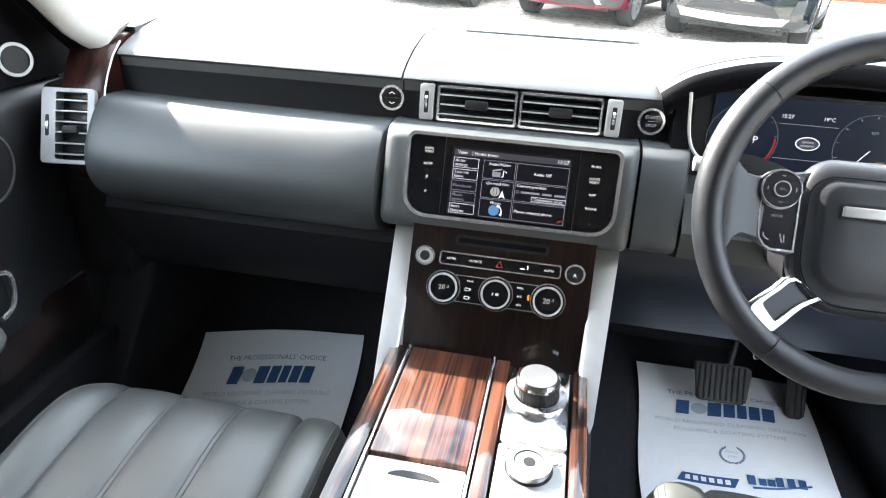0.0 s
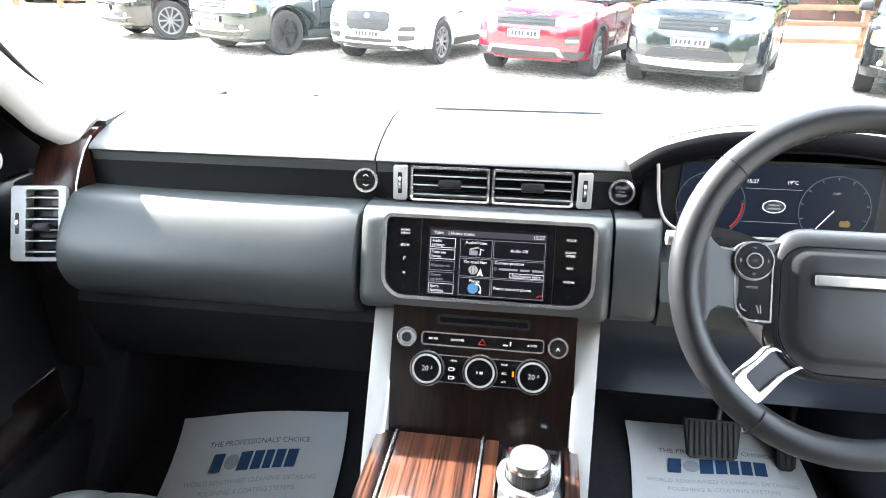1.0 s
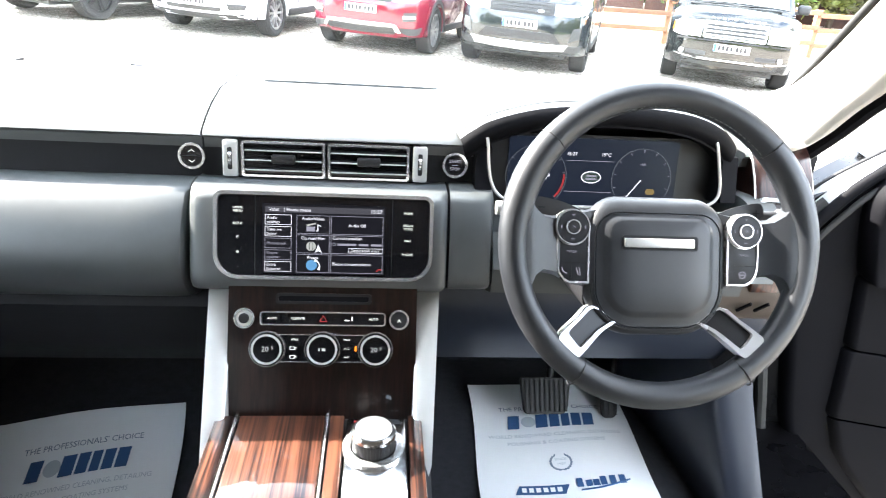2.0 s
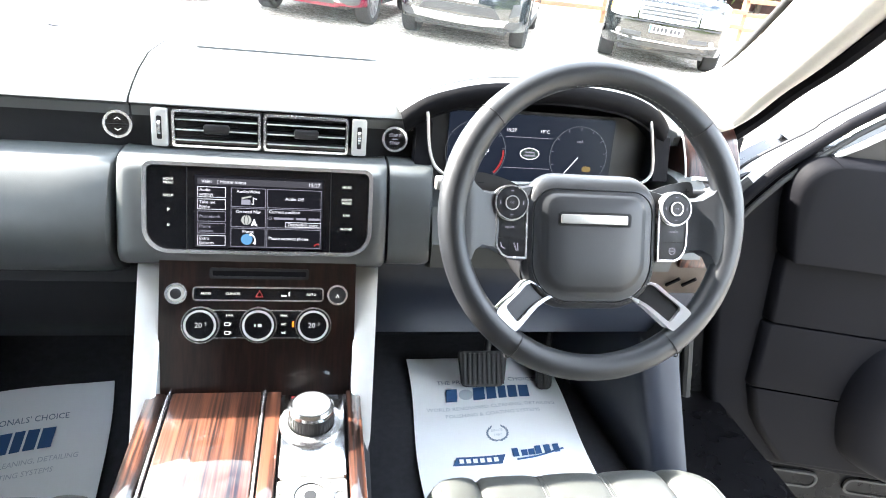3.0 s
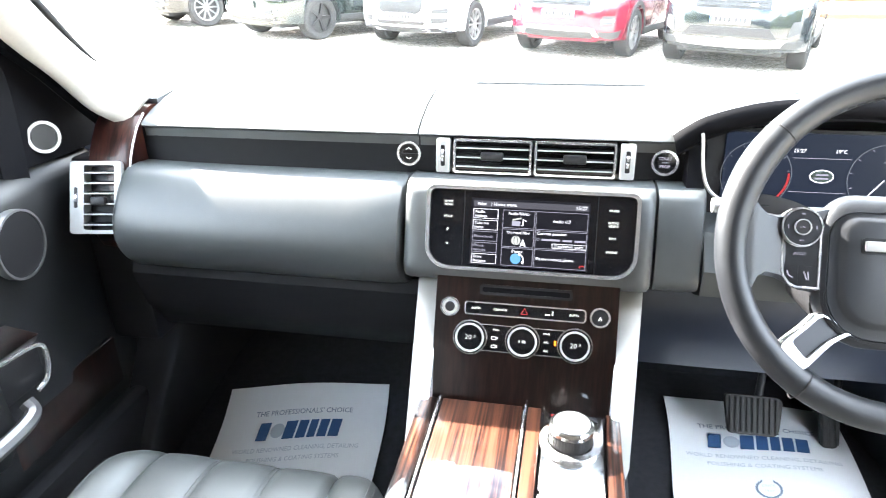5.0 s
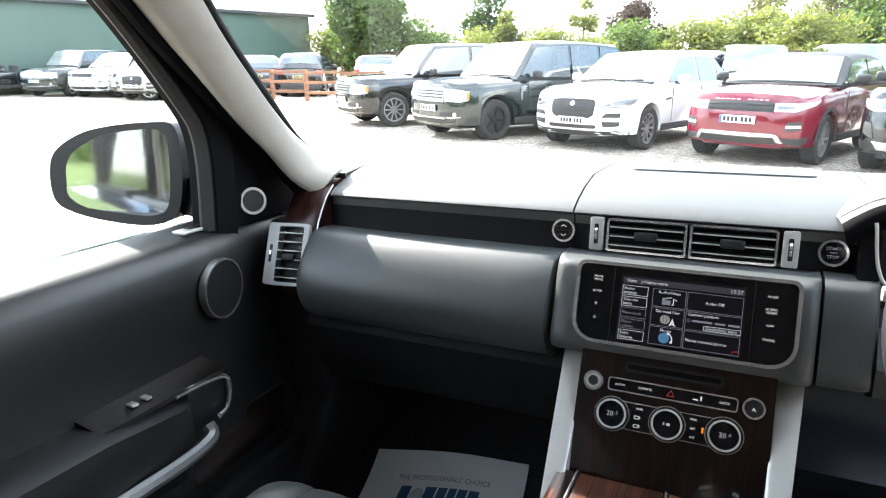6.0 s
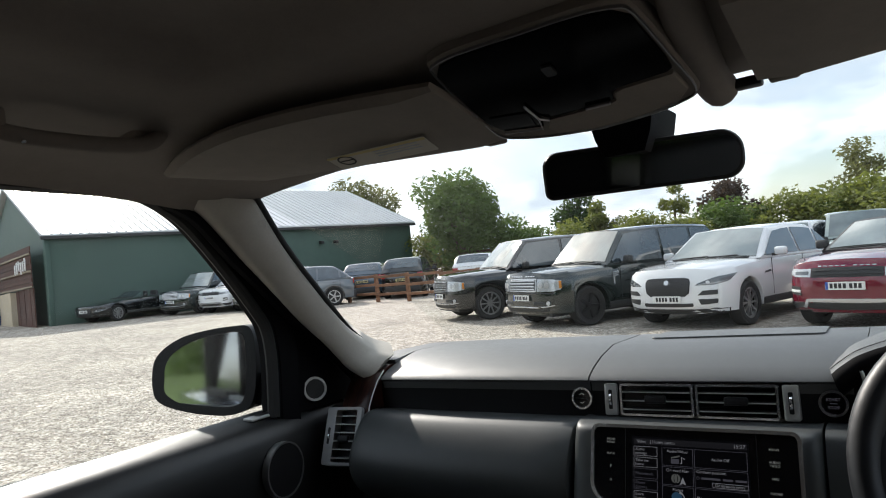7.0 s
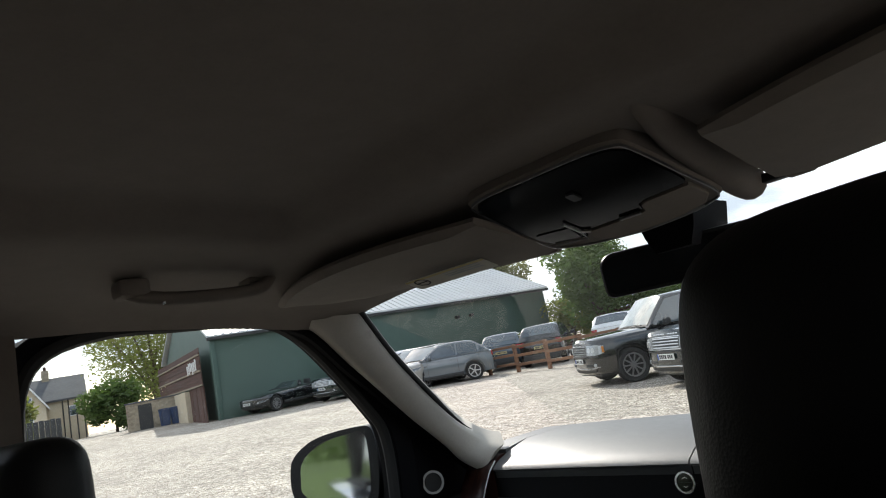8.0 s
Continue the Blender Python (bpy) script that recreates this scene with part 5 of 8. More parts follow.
    for x in range(6):
        lay(part("mark_block", box(None, ((-0.094 + 0.0155 * x) * k, -0.12 * k, 0.0010), (0.010 * k, 0.012 * k, 0.0002)), PAPER, sheet))
    for x, hh in ((0.030, 0.024), (0.050, 0.017), (0.066, 0.017), (0.082, 0.024), (0.103, 0.024), (0.124, 0.024)):
        lay(part("mark_block", box(None, (x * k, (-0.117 + hh / 2) * k, 0), (0.014 * k, hh * k, 0.0002)), INK, sheet))
    lay(part("swoosh", tube(None, smooth_line([(0.03 * k, -0.125 * k, 0), (0.08 * k, -0.122 * k, 0), (0.14 * k, -0.108 * k, 0)], 4), 0.002 * k, 5), INK, sheet))
    return p


mat_paper(0.470, 0.278, 1.5, 0.358, 0.43, 1.0, "white printed paper mat in the driver footwell")
mat_paper(-0.466, 0.096, 8.3, 0.355, 0.40, 0.0, "white printed paper mat in the passenger footwell", 0.012, 0.37)
for nm, x, y, z, w, h, lb in (("brake_pedal", 0.450, 0.355, 0.638, 0.115, 0.080, "ribbed black rubber brake pedal"), ("accelerator_pedal", 0.615, 0.40, 0.60, 0.042, 0.095, "ribbed black rubber accelerator pedal")):
    p = thing(nm, lb, "pedal", at=(x, y + 0.2, 0.75))
    m = panel(x, y, z, 35)
    pad = part("pad", slab(None, [(px_ * (0.92 + 0.16 * py_ / h), py_) for px_, py_ in rounded(w, h, [0.016, 0.016, 0.010, 0.010], 5)], -0.012, 0.0, m, 0.002), RUBBER, p)
    n = int(w / 0.0125)
    for k in range(n):
        part("rib", box(None, ((k - (n - 1) / 2) * w * 0.86 / n, 0, 0.001), (w * 0.5 / n, h * 0.86, 0.005), 0.001, m), RUBBER, pad)
    part("arm", tube(None, [m @ Vector((0.01, h * 0.3, -0.012)), (x + 0.02, y + 0.06, z + 0.07), (x + 0.03, y + 0.22, z + 0.22)], 0.008), BLACK, p, "black pedal arm")

PAINT_OWN = material("own_dark_paint", (0.010, 0.013, 0.022), 0.2, vary=0.1, scale=10, coat=1.0)

# ---- passenger door, closed ----
door = thing("passenger_door", "black leather door trim with silver speaker ring and wood inlay", "car door", at=(-0.82, -0.35, 0.58))
prof = [(-0.88, 0.58), (-0.81, 0.58), (-0.79, 0.70), (-0.785, 0.86), (-0.80, 0.93), (-0.795, 1.05), (-0.788, 1.12), (-0.790, 1.165), (-0.800, 1.190), (-0.822, 1.205), (-0.88, 1.214)]
rows = []
for y in span(-0.92, 0.20, 16):
    d = 0.02 * max(0, y) / 0.2
    rows.append([(x - (d if x > -0.87 else 0), y, z) for x, z in prof])
part("door_panel", loft(None, rows), DOOR_LEATHER, door, "black leather upper door panel")
RIM = smooth_line([(0, -0.72, 1.205), (0, -0.722, 1.45), (0, -0.715, 1.59), (0, -0.67, 1.655), (0, -0.57, 1.680), (0, -0.45, 1.678), (0, -0.33, 1.674), (0, -0.27, 1.665), (0, -0.222, 1.645), (0, -0.170, 1.605), (0, -0.095, 1.515), (0, -0.030, 1.425), (0, -0.010, 1.385), (0, -0.004, 1.32), (0, -0.012, 1.205)], 4)
cen = Vector((0, -0.36, 1.42))
def ringrow(f, x):
    return [(x, cen.y + (p.y - cen.y) * f + (0.02 if f > 1.05 and p.y > -0.2 else 0), cen.z + (p.z - cen.z) * f) for p in RIM]
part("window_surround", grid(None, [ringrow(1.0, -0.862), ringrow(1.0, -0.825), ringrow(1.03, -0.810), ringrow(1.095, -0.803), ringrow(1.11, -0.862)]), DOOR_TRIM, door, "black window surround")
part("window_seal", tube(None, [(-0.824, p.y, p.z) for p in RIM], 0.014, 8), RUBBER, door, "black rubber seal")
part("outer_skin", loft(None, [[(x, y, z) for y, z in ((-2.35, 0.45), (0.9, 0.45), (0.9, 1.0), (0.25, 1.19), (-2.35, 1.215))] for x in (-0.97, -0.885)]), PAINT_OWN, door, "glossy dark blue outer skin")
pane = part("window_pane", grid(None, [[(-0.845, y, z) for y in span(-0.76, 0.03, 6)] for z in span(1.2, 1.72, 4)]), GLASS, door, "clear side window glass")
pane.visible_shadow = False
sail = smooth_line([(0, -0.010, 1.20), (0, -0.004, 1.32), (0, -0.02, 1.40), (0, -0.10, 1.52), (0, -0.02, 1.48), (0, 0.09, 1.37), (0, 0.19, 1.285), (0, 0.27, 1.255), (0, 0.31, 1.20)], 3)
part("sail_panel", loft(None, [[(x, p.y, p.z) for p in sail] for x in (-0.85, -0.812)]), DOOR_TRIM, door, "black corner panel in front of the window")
TW = Matrix.Translation((-0.806, 0.092, 1.242)) @ Vector((0.9, -0.42, 0.1)).to_track_quat("Z", "Y").to_matrix().to_4x4()
tw = part("tweeter", disc(None, 0.0215, -0.012, 0.002, TW), BLACK, door, "small round tweeter grille")
part("chrome_ring", ring(None, 0.0215, 0.0265, -0.012, 0.005, TW), STEEL, tw, "silver ring")
SPK = Matrix.Translation((-0.781, -0.035, 1.105)) @ Vector((1, 0.14, 0.0)).to_track_quat("Z", "Y").to_matrix().to_4x4()
sp = part("speaker", disc(None, 0.052, -0.01, 0.003, SPK), BLACK, door, "round black speaker grille")
part("chrome_ring", ring(None, 0.052, 0.0555, -0.01, 0.005, SPK), STEEL, sp, "silver speaker ring")
sw = part("lock_switch", box(None, (-0.838, -0.035, 1.211), (0.03, 0.070, 0.006), 0.002), SATIN, door, "silver lock switch plate")
part("switch_recess", box(None, (-0.838, -0.03, 1.2145), (0.016, 0.035, 0.002), 0.0005), BLACK, sw)
# armrest, pull and inlay
rows = [[(x + dx, y, z + dz) for x, z in ((-0.80, 0.80), (-0.735, 0.82), (-0.715, 0.88), (-0.720, 0.955), (-0.745, 0.968), (-0.80, 0.965))] for y, dx, dz in ((-0.92, 0.005, 0.035), (-0.6, 0.005, 0.03), (-0.30, 0.0, 0.02), (-0.16, -0.01, 0.0), (-0.13, -0.03, -0.005))]
part("armrest", loft(None, rows), DOOR_LEATHER, door, "padded black armrest")
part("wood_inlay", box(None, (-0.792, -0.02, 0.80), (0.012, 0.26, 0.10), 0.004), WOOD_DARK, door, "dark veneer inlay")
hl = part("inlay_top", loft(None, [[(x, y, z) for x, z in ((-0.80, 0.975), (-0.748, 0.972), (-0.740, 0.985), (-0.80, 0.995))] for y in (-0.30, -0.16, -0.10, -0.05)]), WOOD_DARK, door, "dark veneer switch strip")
part("handle_cup", box(None, (-0.775, -0.085, 0.93), (0.04, 0.085, 0.07), 0.008), BLACK, door, "recessed door handle cup")
part("handle_frame", tube(None, smooth_line([(-0.748, -0.16, 0.975), (-0.748, -0.06, 0.968), (-0.748, -0.04, 0.945), (-0.748, -0.05, 0.905), (-0.748, -0.075, 0.895)], 4), 0.0045, 8), CHROME, door, "chrome handle frame")
part("pull_handle", tube(None, smooth_line([(-0.705, -0.62, 0.90), (-0.705, -0.40, 0.893), (-0.708, -0.20, 0.885), (-0.715, -0.125, 0.890), (-0.73, -0.115, 0.905)], 4), 0.012, 8), STEEL, door, "satin silver pull handle")
for y in (-0.20, -0.225):
    part("memory_button", box(None, (-0.765, y, 0.992), (0.018, 0.012, 0.005), 0.002), SATIN, door)
for o in door.children:
    if o.name.split(".")[0] in ("armrest", "inlay_top", "handle_cup", "handle_frame", "pull_handle", "memory_button"):
        o.location.y -= 0.04
        o.location.z -= 0.004
part("door_pocket", box(None, (-0.775, -0.35, 0.66), (0.05, 1.0, 0.13), 0.02), DARK, door, "black door pocket")

# ---- driver door, open ----
HINGE, SWING = Vector((0.88, 0.31, 0)), 76
dd = thing("driver_door", "open black driver door with padded leather trim", "car door", at=(1.1, 0.25, 0.58))
ang = radians(SWING)
along, inn = Vector((math.sin(ang), -math.cos(ang), 0)), Vector((-math.cos(ang), -math.sin(ang), 0))


def dp(u, d, z):
    """A place on the open door: u from the hinge, d out of its inner face."""
    p = HINGE + along * u + inn * d
    return (p.x, p.y, z)


out_line = smooth_line([(0.12, 0.42, 0), (0.055, 0.54, 0), (0.020, 0.68, 0), (-0.015, 0.85, 0), (-0.020, 1.0, 0), (-0.008, 1.07, 0), (0.018, 1.12, 0), (0.055, 1.155, 0), (0.12, 1.200, 0), (0.20, 1.210, 0), (1.12, 1.215, 0)], 4) + [Vector((1.12, 0.27, 0)), Vector((0.6, 0.27, 0)), Vector((0.25, 0.30, 0))]
part("door_shell", loft(None, [[dp(p.x, d, p.y) for p in out_line] for d in (-0.13, -0.02)]), SILL_PAINT, dd, "black painted door shell")


def inset(line, f, cx=0.6, cz=0.85):
    return [(cx + (x - cx) * f, cz + (z - cz) * f) for x, z in line]


def door_pad(name, line, d0, d1, mat, label):
    """A cushioned panel with rolled edges on the door's inner face."""
    n = 6
    rows = [[dp(u, d0, z) for u, z in line]]
    for k in range(n + 1):
        q = math.pi / 2 * k / n
        rows.append([dp(u, d0 + (d1 - d0) * math.sin(q), z) for u, z in inset(line, 1 - 0.045 * (1 - math.cos(q)))])
    return part(name, loft(None, rows), mat, dd, label, 60)


lin = [(p.x, p.y) for p in smooth_line([(0.20, 0.455, 0), (0.130, 0.535, 0), (0.092, 0.61, 0), (0.055, 0.76, 0), (0.022, 0.92, 0), (0.016, 1.02, 0), (0.030, 1.095, 0), (0.065, 1.16, 0), (0.115, 1.205, 0), (0.20, 1.215, 0), (1.08, 1.22, 0)], 4)] + [(1.08, 0.42), (0.6, 0.425), (0.3, 0.435)]
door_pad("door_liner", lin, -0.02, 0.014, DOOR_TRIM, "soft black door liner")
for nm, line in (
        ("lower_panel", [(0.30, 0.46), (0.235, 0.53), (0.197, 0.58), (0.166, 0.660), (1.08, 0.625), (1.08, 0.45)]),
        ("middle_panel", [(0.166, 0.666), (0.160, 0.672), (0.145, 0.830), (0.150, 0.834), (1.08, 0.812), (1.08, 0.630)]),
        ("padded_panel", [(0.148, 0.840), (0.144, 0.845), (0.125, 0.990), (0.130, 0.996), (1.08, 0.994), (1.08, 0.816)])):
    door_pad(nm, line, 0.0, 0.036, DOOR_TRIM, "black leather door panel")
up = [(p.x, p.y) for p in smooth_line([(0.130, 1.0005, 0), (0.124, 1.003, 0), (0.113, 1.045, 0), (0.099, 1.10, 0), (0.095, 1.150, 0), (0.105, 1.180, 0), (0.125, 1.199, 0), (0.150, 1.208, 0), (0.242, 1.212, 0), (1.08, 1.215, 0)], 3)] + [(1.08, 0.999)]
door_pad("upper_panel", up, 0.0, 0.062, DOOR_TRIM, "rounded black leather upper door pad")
sailr = [(0.166, 1.206), (0.200, 1.230), (0.233, 1.255), (0.62, 1.53), (0.62, 1.210)]
part("mirror_corner", loft(None, [[dp(u, d, z) for u, z in sailr] for d in (-0.03, 0.030)]), BLACK, dd, "black mirror corner panel")
part("silver_strip", tube(None, [dp(u, 0.033, z) for u, z in ((0.158, 1.208), (0.166, 1.212), (0.200, 1.235), (0.233, 1.260), (0.60, 1.520))], [0.004, 0.006, 0.007, 0.007, 0.007], 8), SATIN, dd, "satin silver strip")
edge = smooth_line([(0.006, 1.040, 0), (0.014, 1.070, 0), (0.028, 1.098, 0), (0.050, 1.132, 0), (0.075, 1.167, 0), (0.116, 1.210, 0), (0.163, 1.256, 0), (0.221, 1.305, 0), (0.62, 1.615, 0)], 5)
edge_out = smooth_line([(0.000, 1.085, 0), (0.010, 1.110, 0), (0.022, 1.128, 0), (0.042, 1.152, 0), (0.068, 1.175, 0), (0.105, 1.204, 0), (0.145, 1.236, 0), (0.200, 1.288, 0), (0.60, 1.600, 0)], 5)
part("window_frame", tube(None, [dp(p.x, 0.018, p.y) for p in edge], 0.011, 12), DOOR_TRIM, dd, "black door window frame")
part("frame_seal", tube(None, [dp(p.x + 0.016, 0.024, p.y - 0.016) for p in edge], 0.006, 8), RUBBER, dd, "black rubber frame seal")
# Silver here stands in for dark body paint that reflects the bright sky.
part("sky_silvered_flange", thick(grid(None, [[dp(p.x * (1 - w) + q.x * w, 0.014 - 0.060 * w, p.y * (1 - w) + q.y * w + 0.006 * math.sin(math.pi * w)) for p, q in zip(edge[10:], edge_out[10:])] for w in span(0, 1, 5)]), 0.003), SATIN, dd, "outer flange of the window frame, silver for the sky it reflects")
part("outer_frame", tube(None, [dp(p.x, -0.05, p.y) for p in edge_out[10:]], 0.005, 8), BLACK, dd, "black outer edge of the window frame")
part("door_seal", tube(None, [dp(p.x + 0.012, 0.0, p.y) for p in out_line[:26]], 0.012, 8), RUBBER, dd, "black rubber door seal")
pk = [(p.x, p.y) for p in smooth_line([(0.52, 0.47, 0), (0.42, 0.52, 0), (0.378, 0.60, 0), (0.362, 0.70, 0), (0.385, 0.79, 0), (0.44, 0.835, 0), (0.56, 0.850, 0), (1.06, 0.850, 0)], 4)] + [(1.06, 0.46)]
prow = [[dp(u, 0.02, z) for u, z in pk]]
for k in range(1, 7):
    q = math.pi / 2 * k / 6
    prow.append([dp(u, 0.02 + 0.075 * math.sin(q), z) for u, z in inset(pk, 1 - 0.22 * (1 - math.cos(q)), 0.75, 0.62)])
part("map_pocket", loft(None, prow), DOOR_TRIM, dd, "rounded black door pocket", 60)
for k in range(4):
    pm_ = Matrix.Translation(dp(0.17 + 0.20 * k, -0.018, 0.385)) @ inn.to_track_quat("Z", "Y").to_matrix().to_4x4()
    pg = part("bottom_plug", slab(None, rounded(0.13, 0.045, 0.02), 0, 0.004, pm_), SILL_PAINT, dd, "black rubber plug")
    part("plug_rim", frame_ring(None, rounded(0.134, 0.049, 0.022), rounded(0.122, 0.037, 0.017), 0.0, 0.007, pm_), RUBBER, pg)
# sill, hinge post and kick panel at the open doorway
sill = part("trim_sill", sweep_x([(-1.2, 0.56), (-1.2, 0.60), (0.45, 0.60), (0.45, 0.56)], [0.74, 1.00]), SILL_PAINT)
tagged(sill, "dark painted door sill", "door sill", kind="structure")
post = part("trim_hinge_post", loft(None, [[(0.78, 0.30, z), (0.90, 0.34, z), (0.90, 0.60, z), (0.76, 0.60, z)] for z in (0.56, 1.205)]), DOOR_TRIM)
tagged(post, "dark painted hinge post", "hinge post", kind="structure")
for sx, nm in ((1, "right"), (-1, "left")):
    rows = []
    for z, y0, q in ((0.55, 0.02, 0.0), (0.62, 0.055, 0.004), (0.70, 0.115, 0.010), (0.78, 0.175, 0.016), (0.86, 0.215, 0.020), (0.95, 0.25, 0.022)):
        cs = smooth_line([(0.79, y0 - 0.012, 0), (0.770, y0 - 0.006, 0), (0.742 - q, y0 + 0.012, 0), (0.728 - q, y0 + 0.05, 0), (0.700 - q, 0.36, 0), (0.670 - q, 0.50, 0), (0.645 - q, 0.64, 0)], 3)
        rows.append([(sx * p.x, p.y, z) for p in cs] + [(sx * 0.79, 0.64, z)])
    # Left panel in blacker trim, which puts its footwell's shade into the colour.
    kick = part("trim_kick_" + nm, loft(None, rows), FOOT_TRIM if sx > 0 else DARK)
    tagged(kick, "dark plastic kick panel beside the footwell, left one blackened for shade", "kick panel", kind="structure")
rail = part("trim_roof_rail", tube(None, smooth_line([(0.80, 0.10, 1.42), (0.79, -0.16, 1.62), (0.78, -0.40, 1.68), (0.78, -0.9, 1.70)], 4), 0.03, 10), BLACK)
tagged(rail, "black door aperture seal under the roof", "seal", kind="structure")

# ---- overhead ----
def visor(sx, lab):
    v = thing("sun_visor", lab, "sun visor", "sun visors", at=(sx * 0.4, -0.2, 1.66))
    rows, x0 = [], 0.125 if sx < 0 else 0.178
    for t in span(0, 1, 12):
        x = x0 + (0.660 - x0) * t
        yb, zb = -0.345 - 0.04 * math.sin(math.pi * t) - 0.02 * t + 0.04 * t ** 4, 1.676 + 0.008 * math.sin(math.pi * t) - 0.004 * t
        yf, zf = -0.158 + 0.010 * t, 1.644 + 0.034 * t
        e = 0.012 if 0 < t < 1 else 0.005
        rows.append([(sx * x, yb, zb), (sx * x, yb + 0.006, zb - e), (sx * x, (yb + yf) / 2, (zb + zf) / 2 - e * 1.3), (sx * x, yf - 0.006, zf - e), (sx * x, yf, zf - 0.003), (sx * x, yf - 0.004, zf + 0.006), (sx * x, yb + 0.004, zb + 0.006)])
    zc = 1.008
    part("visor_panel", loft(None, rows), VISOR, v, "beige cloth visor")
    part("hinge_clip", box(None, (sx * (x0 + 0.025), -0.156, zc + 0.632), (0.03, 0.014, 0.010), 0.003), HEADLINING, v)
    part("hinge_clip", box(None, (sx * 0.21, -0.154, zc + 0.636), (0.012, 0.012, 0.010), 0.003), HEADLINING, v)
    if sx < 0:
        m = Matrix.Translation((-0.275, -0.252, 1.6375)) @ pose(0, 0, 0, 180 - 17, 0, 4)
        st = part("warning_sticker", slab(None, rounded(0.16, 0.040, 0.003), 0, 0.0008, m), LABEL, v, "pale airbag warning sticker")
        part("sticker_band", slab(None, rounded(0.16, 0.006, 0.002), 0.0006, 0.0012, m @ pose(0, 0.0165, 0)), YELLOW, st)
        part("prohibition_ring", ring(None, 0.011, 0.0135, 0.0006, 0.0014, m @ pose(-0.055, 0.004, 0)), BLACK, st)
        part("prohibition_bar", box(None, (-0.055, 0.004, 0.001), (0.024, 0.002, 0.0008)  , 0, m), BLACK, st)
        for k in range(3):
            part("print_line", box(None, (0.03, 0.012 - 0.007 * k, 0.001), (0.07, 0.002, 0.0008), 0, m), INK_PALE, st)
    return v


visor(-1, "beige passenger sun visor with a warning sticker")
visor(1, "beige driver sun visor folded up")
oh = thing("overhead_console", "beige overhead console with a dark glossy lamp panel", "overhead console", at=(0, -0.25, 1.66))
OM = Matrix.Translation((-0.004, -0.260, 1.6655)) @ pose(0, 0, 0, 180 - 16, 0, 0)
def console_line(f=1.0):
    """Outline of the console: square at the rear, bowed at the front."""
    half = [(0.0, 0.104), (0.060, 0.104), (0.092, 0.098), (0.104, 0.082), (0.112, 0.0), (0.117, -0.070), (0.100, -0.090), (0.060, -0.104), (0.0, -0.112)]
    pts_ = smooth_line([(x, y, 0) for x, y in half], 3)
    return [(p.x * f, p.y * f) for p in pts_] + [(-p.x * f, p.y * f) for p in pts_[-2:0:-1]]


part("console_shell", slab(None, console_line(1.10), -0.03, 0.003, OM, 0.004), HEADLINING, oh, "beige moulded console shell")
part("console_rim", frame_ring(None, console_line(1.075), console_line(1.062), 0.002, 0.0058, OM), STEEL, oh, "thin silver outline of the console")
black = [(-0.118, -0.040), (-0.116, 0.0), (-0.108, 0.086), (-0.095, 0.101), (-0.064, 0.108), (0.064, 0.108), (0.095, 0.101), (0.108, 0.086), (0.115, 0.005), (0.115, -0.018), (0.108, -0.024), (0.054, -0.030), (0.044, -0.036), (0.040, -0.052), (0.030, -0.057), (-0.042, -0.060), (-0.052, -0.052), (-0.060, -0.078), (-0.110, -0.068)]
lamp = part("lamp_panel", slab(None, black, 0.002, 0.0062, OM), LAMP_PANEL, oh, "dark glossy lamp panel")
part("front_flap", slab(None, [(0.114, -0.027), (0.057, -0.033), (0.047, -0.039), (0.043, -0.055), (0.032, -0.060), (-0.044, -0.063), (-0.055, -0.082), (-0.050, -0.100), (-0.025, -0.110), (0.025, -0.110), (0.064, -0.102), (0.104, -0.088), (0.119, -0.066)], 0.003, 0.0085, OM, 0.0015), VISOR, oh, "beige front flap")
lens = part("lamp_lens", slab(None, [(-0.060, -0.034), (-0.108, -0.026), (-0.111, -0.058), (-0.066, -0.070)], 0.006, 0.0076, OM), LAMP_PANEL, lamp, "dark reading lamp lens")
part("lens_edge", tube(None, [OM @ Vector((x, y, 0.0085)) for x, y in ((-0.110, -0.070), (-0.062, -0.080), (-0.054, -0.052))], 0.0012, 6), STEEL, lens, "thin silver lens edge")
part("lens_edge", tube(None, [OM @ Vector((x, y, 0.0090)) for x, y in ((-0.055, -0.016), (-0.054, -0.052), (-0.044, -0.062))], 0.0016, 6), STEEL, lens, "thin silver lens edge")
part("front_edge", tube(None, [OM @ Vector((x, y, 0.0085)) for x, y in ((-0.040, -0.105), (0.0, -0.110), (0.060, -0.103), (0.100, -0.090))], 0.0013, 6), STEEL, oh, "thin silver front edge")
part("catch", box(None, (0.020, -0.055, 0.0085), (0.030, 0.005, 0.004), 0.001, OM), STEEL, lamp)
part("console_shoulder", tube(None, smooth_line([(0.146, -0.410, 1.724), (0.143, -0.370, 1.714), (0.138, -0.310, 1.698), (0.131, -0.210, 1.672), (0.129, -0.145, 1.657), (0.130, -0.105, 1.651)], 5), [0.005 + 0.016 * min(1, k / 11) for k in range(26)], 12), HEADLINING, oh, "rolled beige cloth shoulder")
part("visor_clip", box(None, (0.162, -0.112, 1.650), (0.030, 0.020, 0.012), 0.003), BLACK, oh, "dark visor clip")
part("switch", slab(None, rounded(0.012, 0.020, 0.003), 0.006, 0.009, OM @ pose(0.004, 0.040, 0)), SWITCH, lamp)
mir = thing("rear_view_mirror", "black framed rear-view mirror on a stalk", "mirror", at=(0.01, -0.06, 1.66))
MM = panel(0.012, -0.058, 1.585, -7, turn=20)
ml = rounded(0.262, 0.066, [0.024, 0.030, 0.022, 0.012], 6)
part("mirror_housing", slab(slab(None, [(x * 0.8, y * 0.8) for x, y in ml], -0.034, -0.006, MM), ml, -0.016, 0.0, MM, 0.003), BLACK, mir, "black mirror housing")
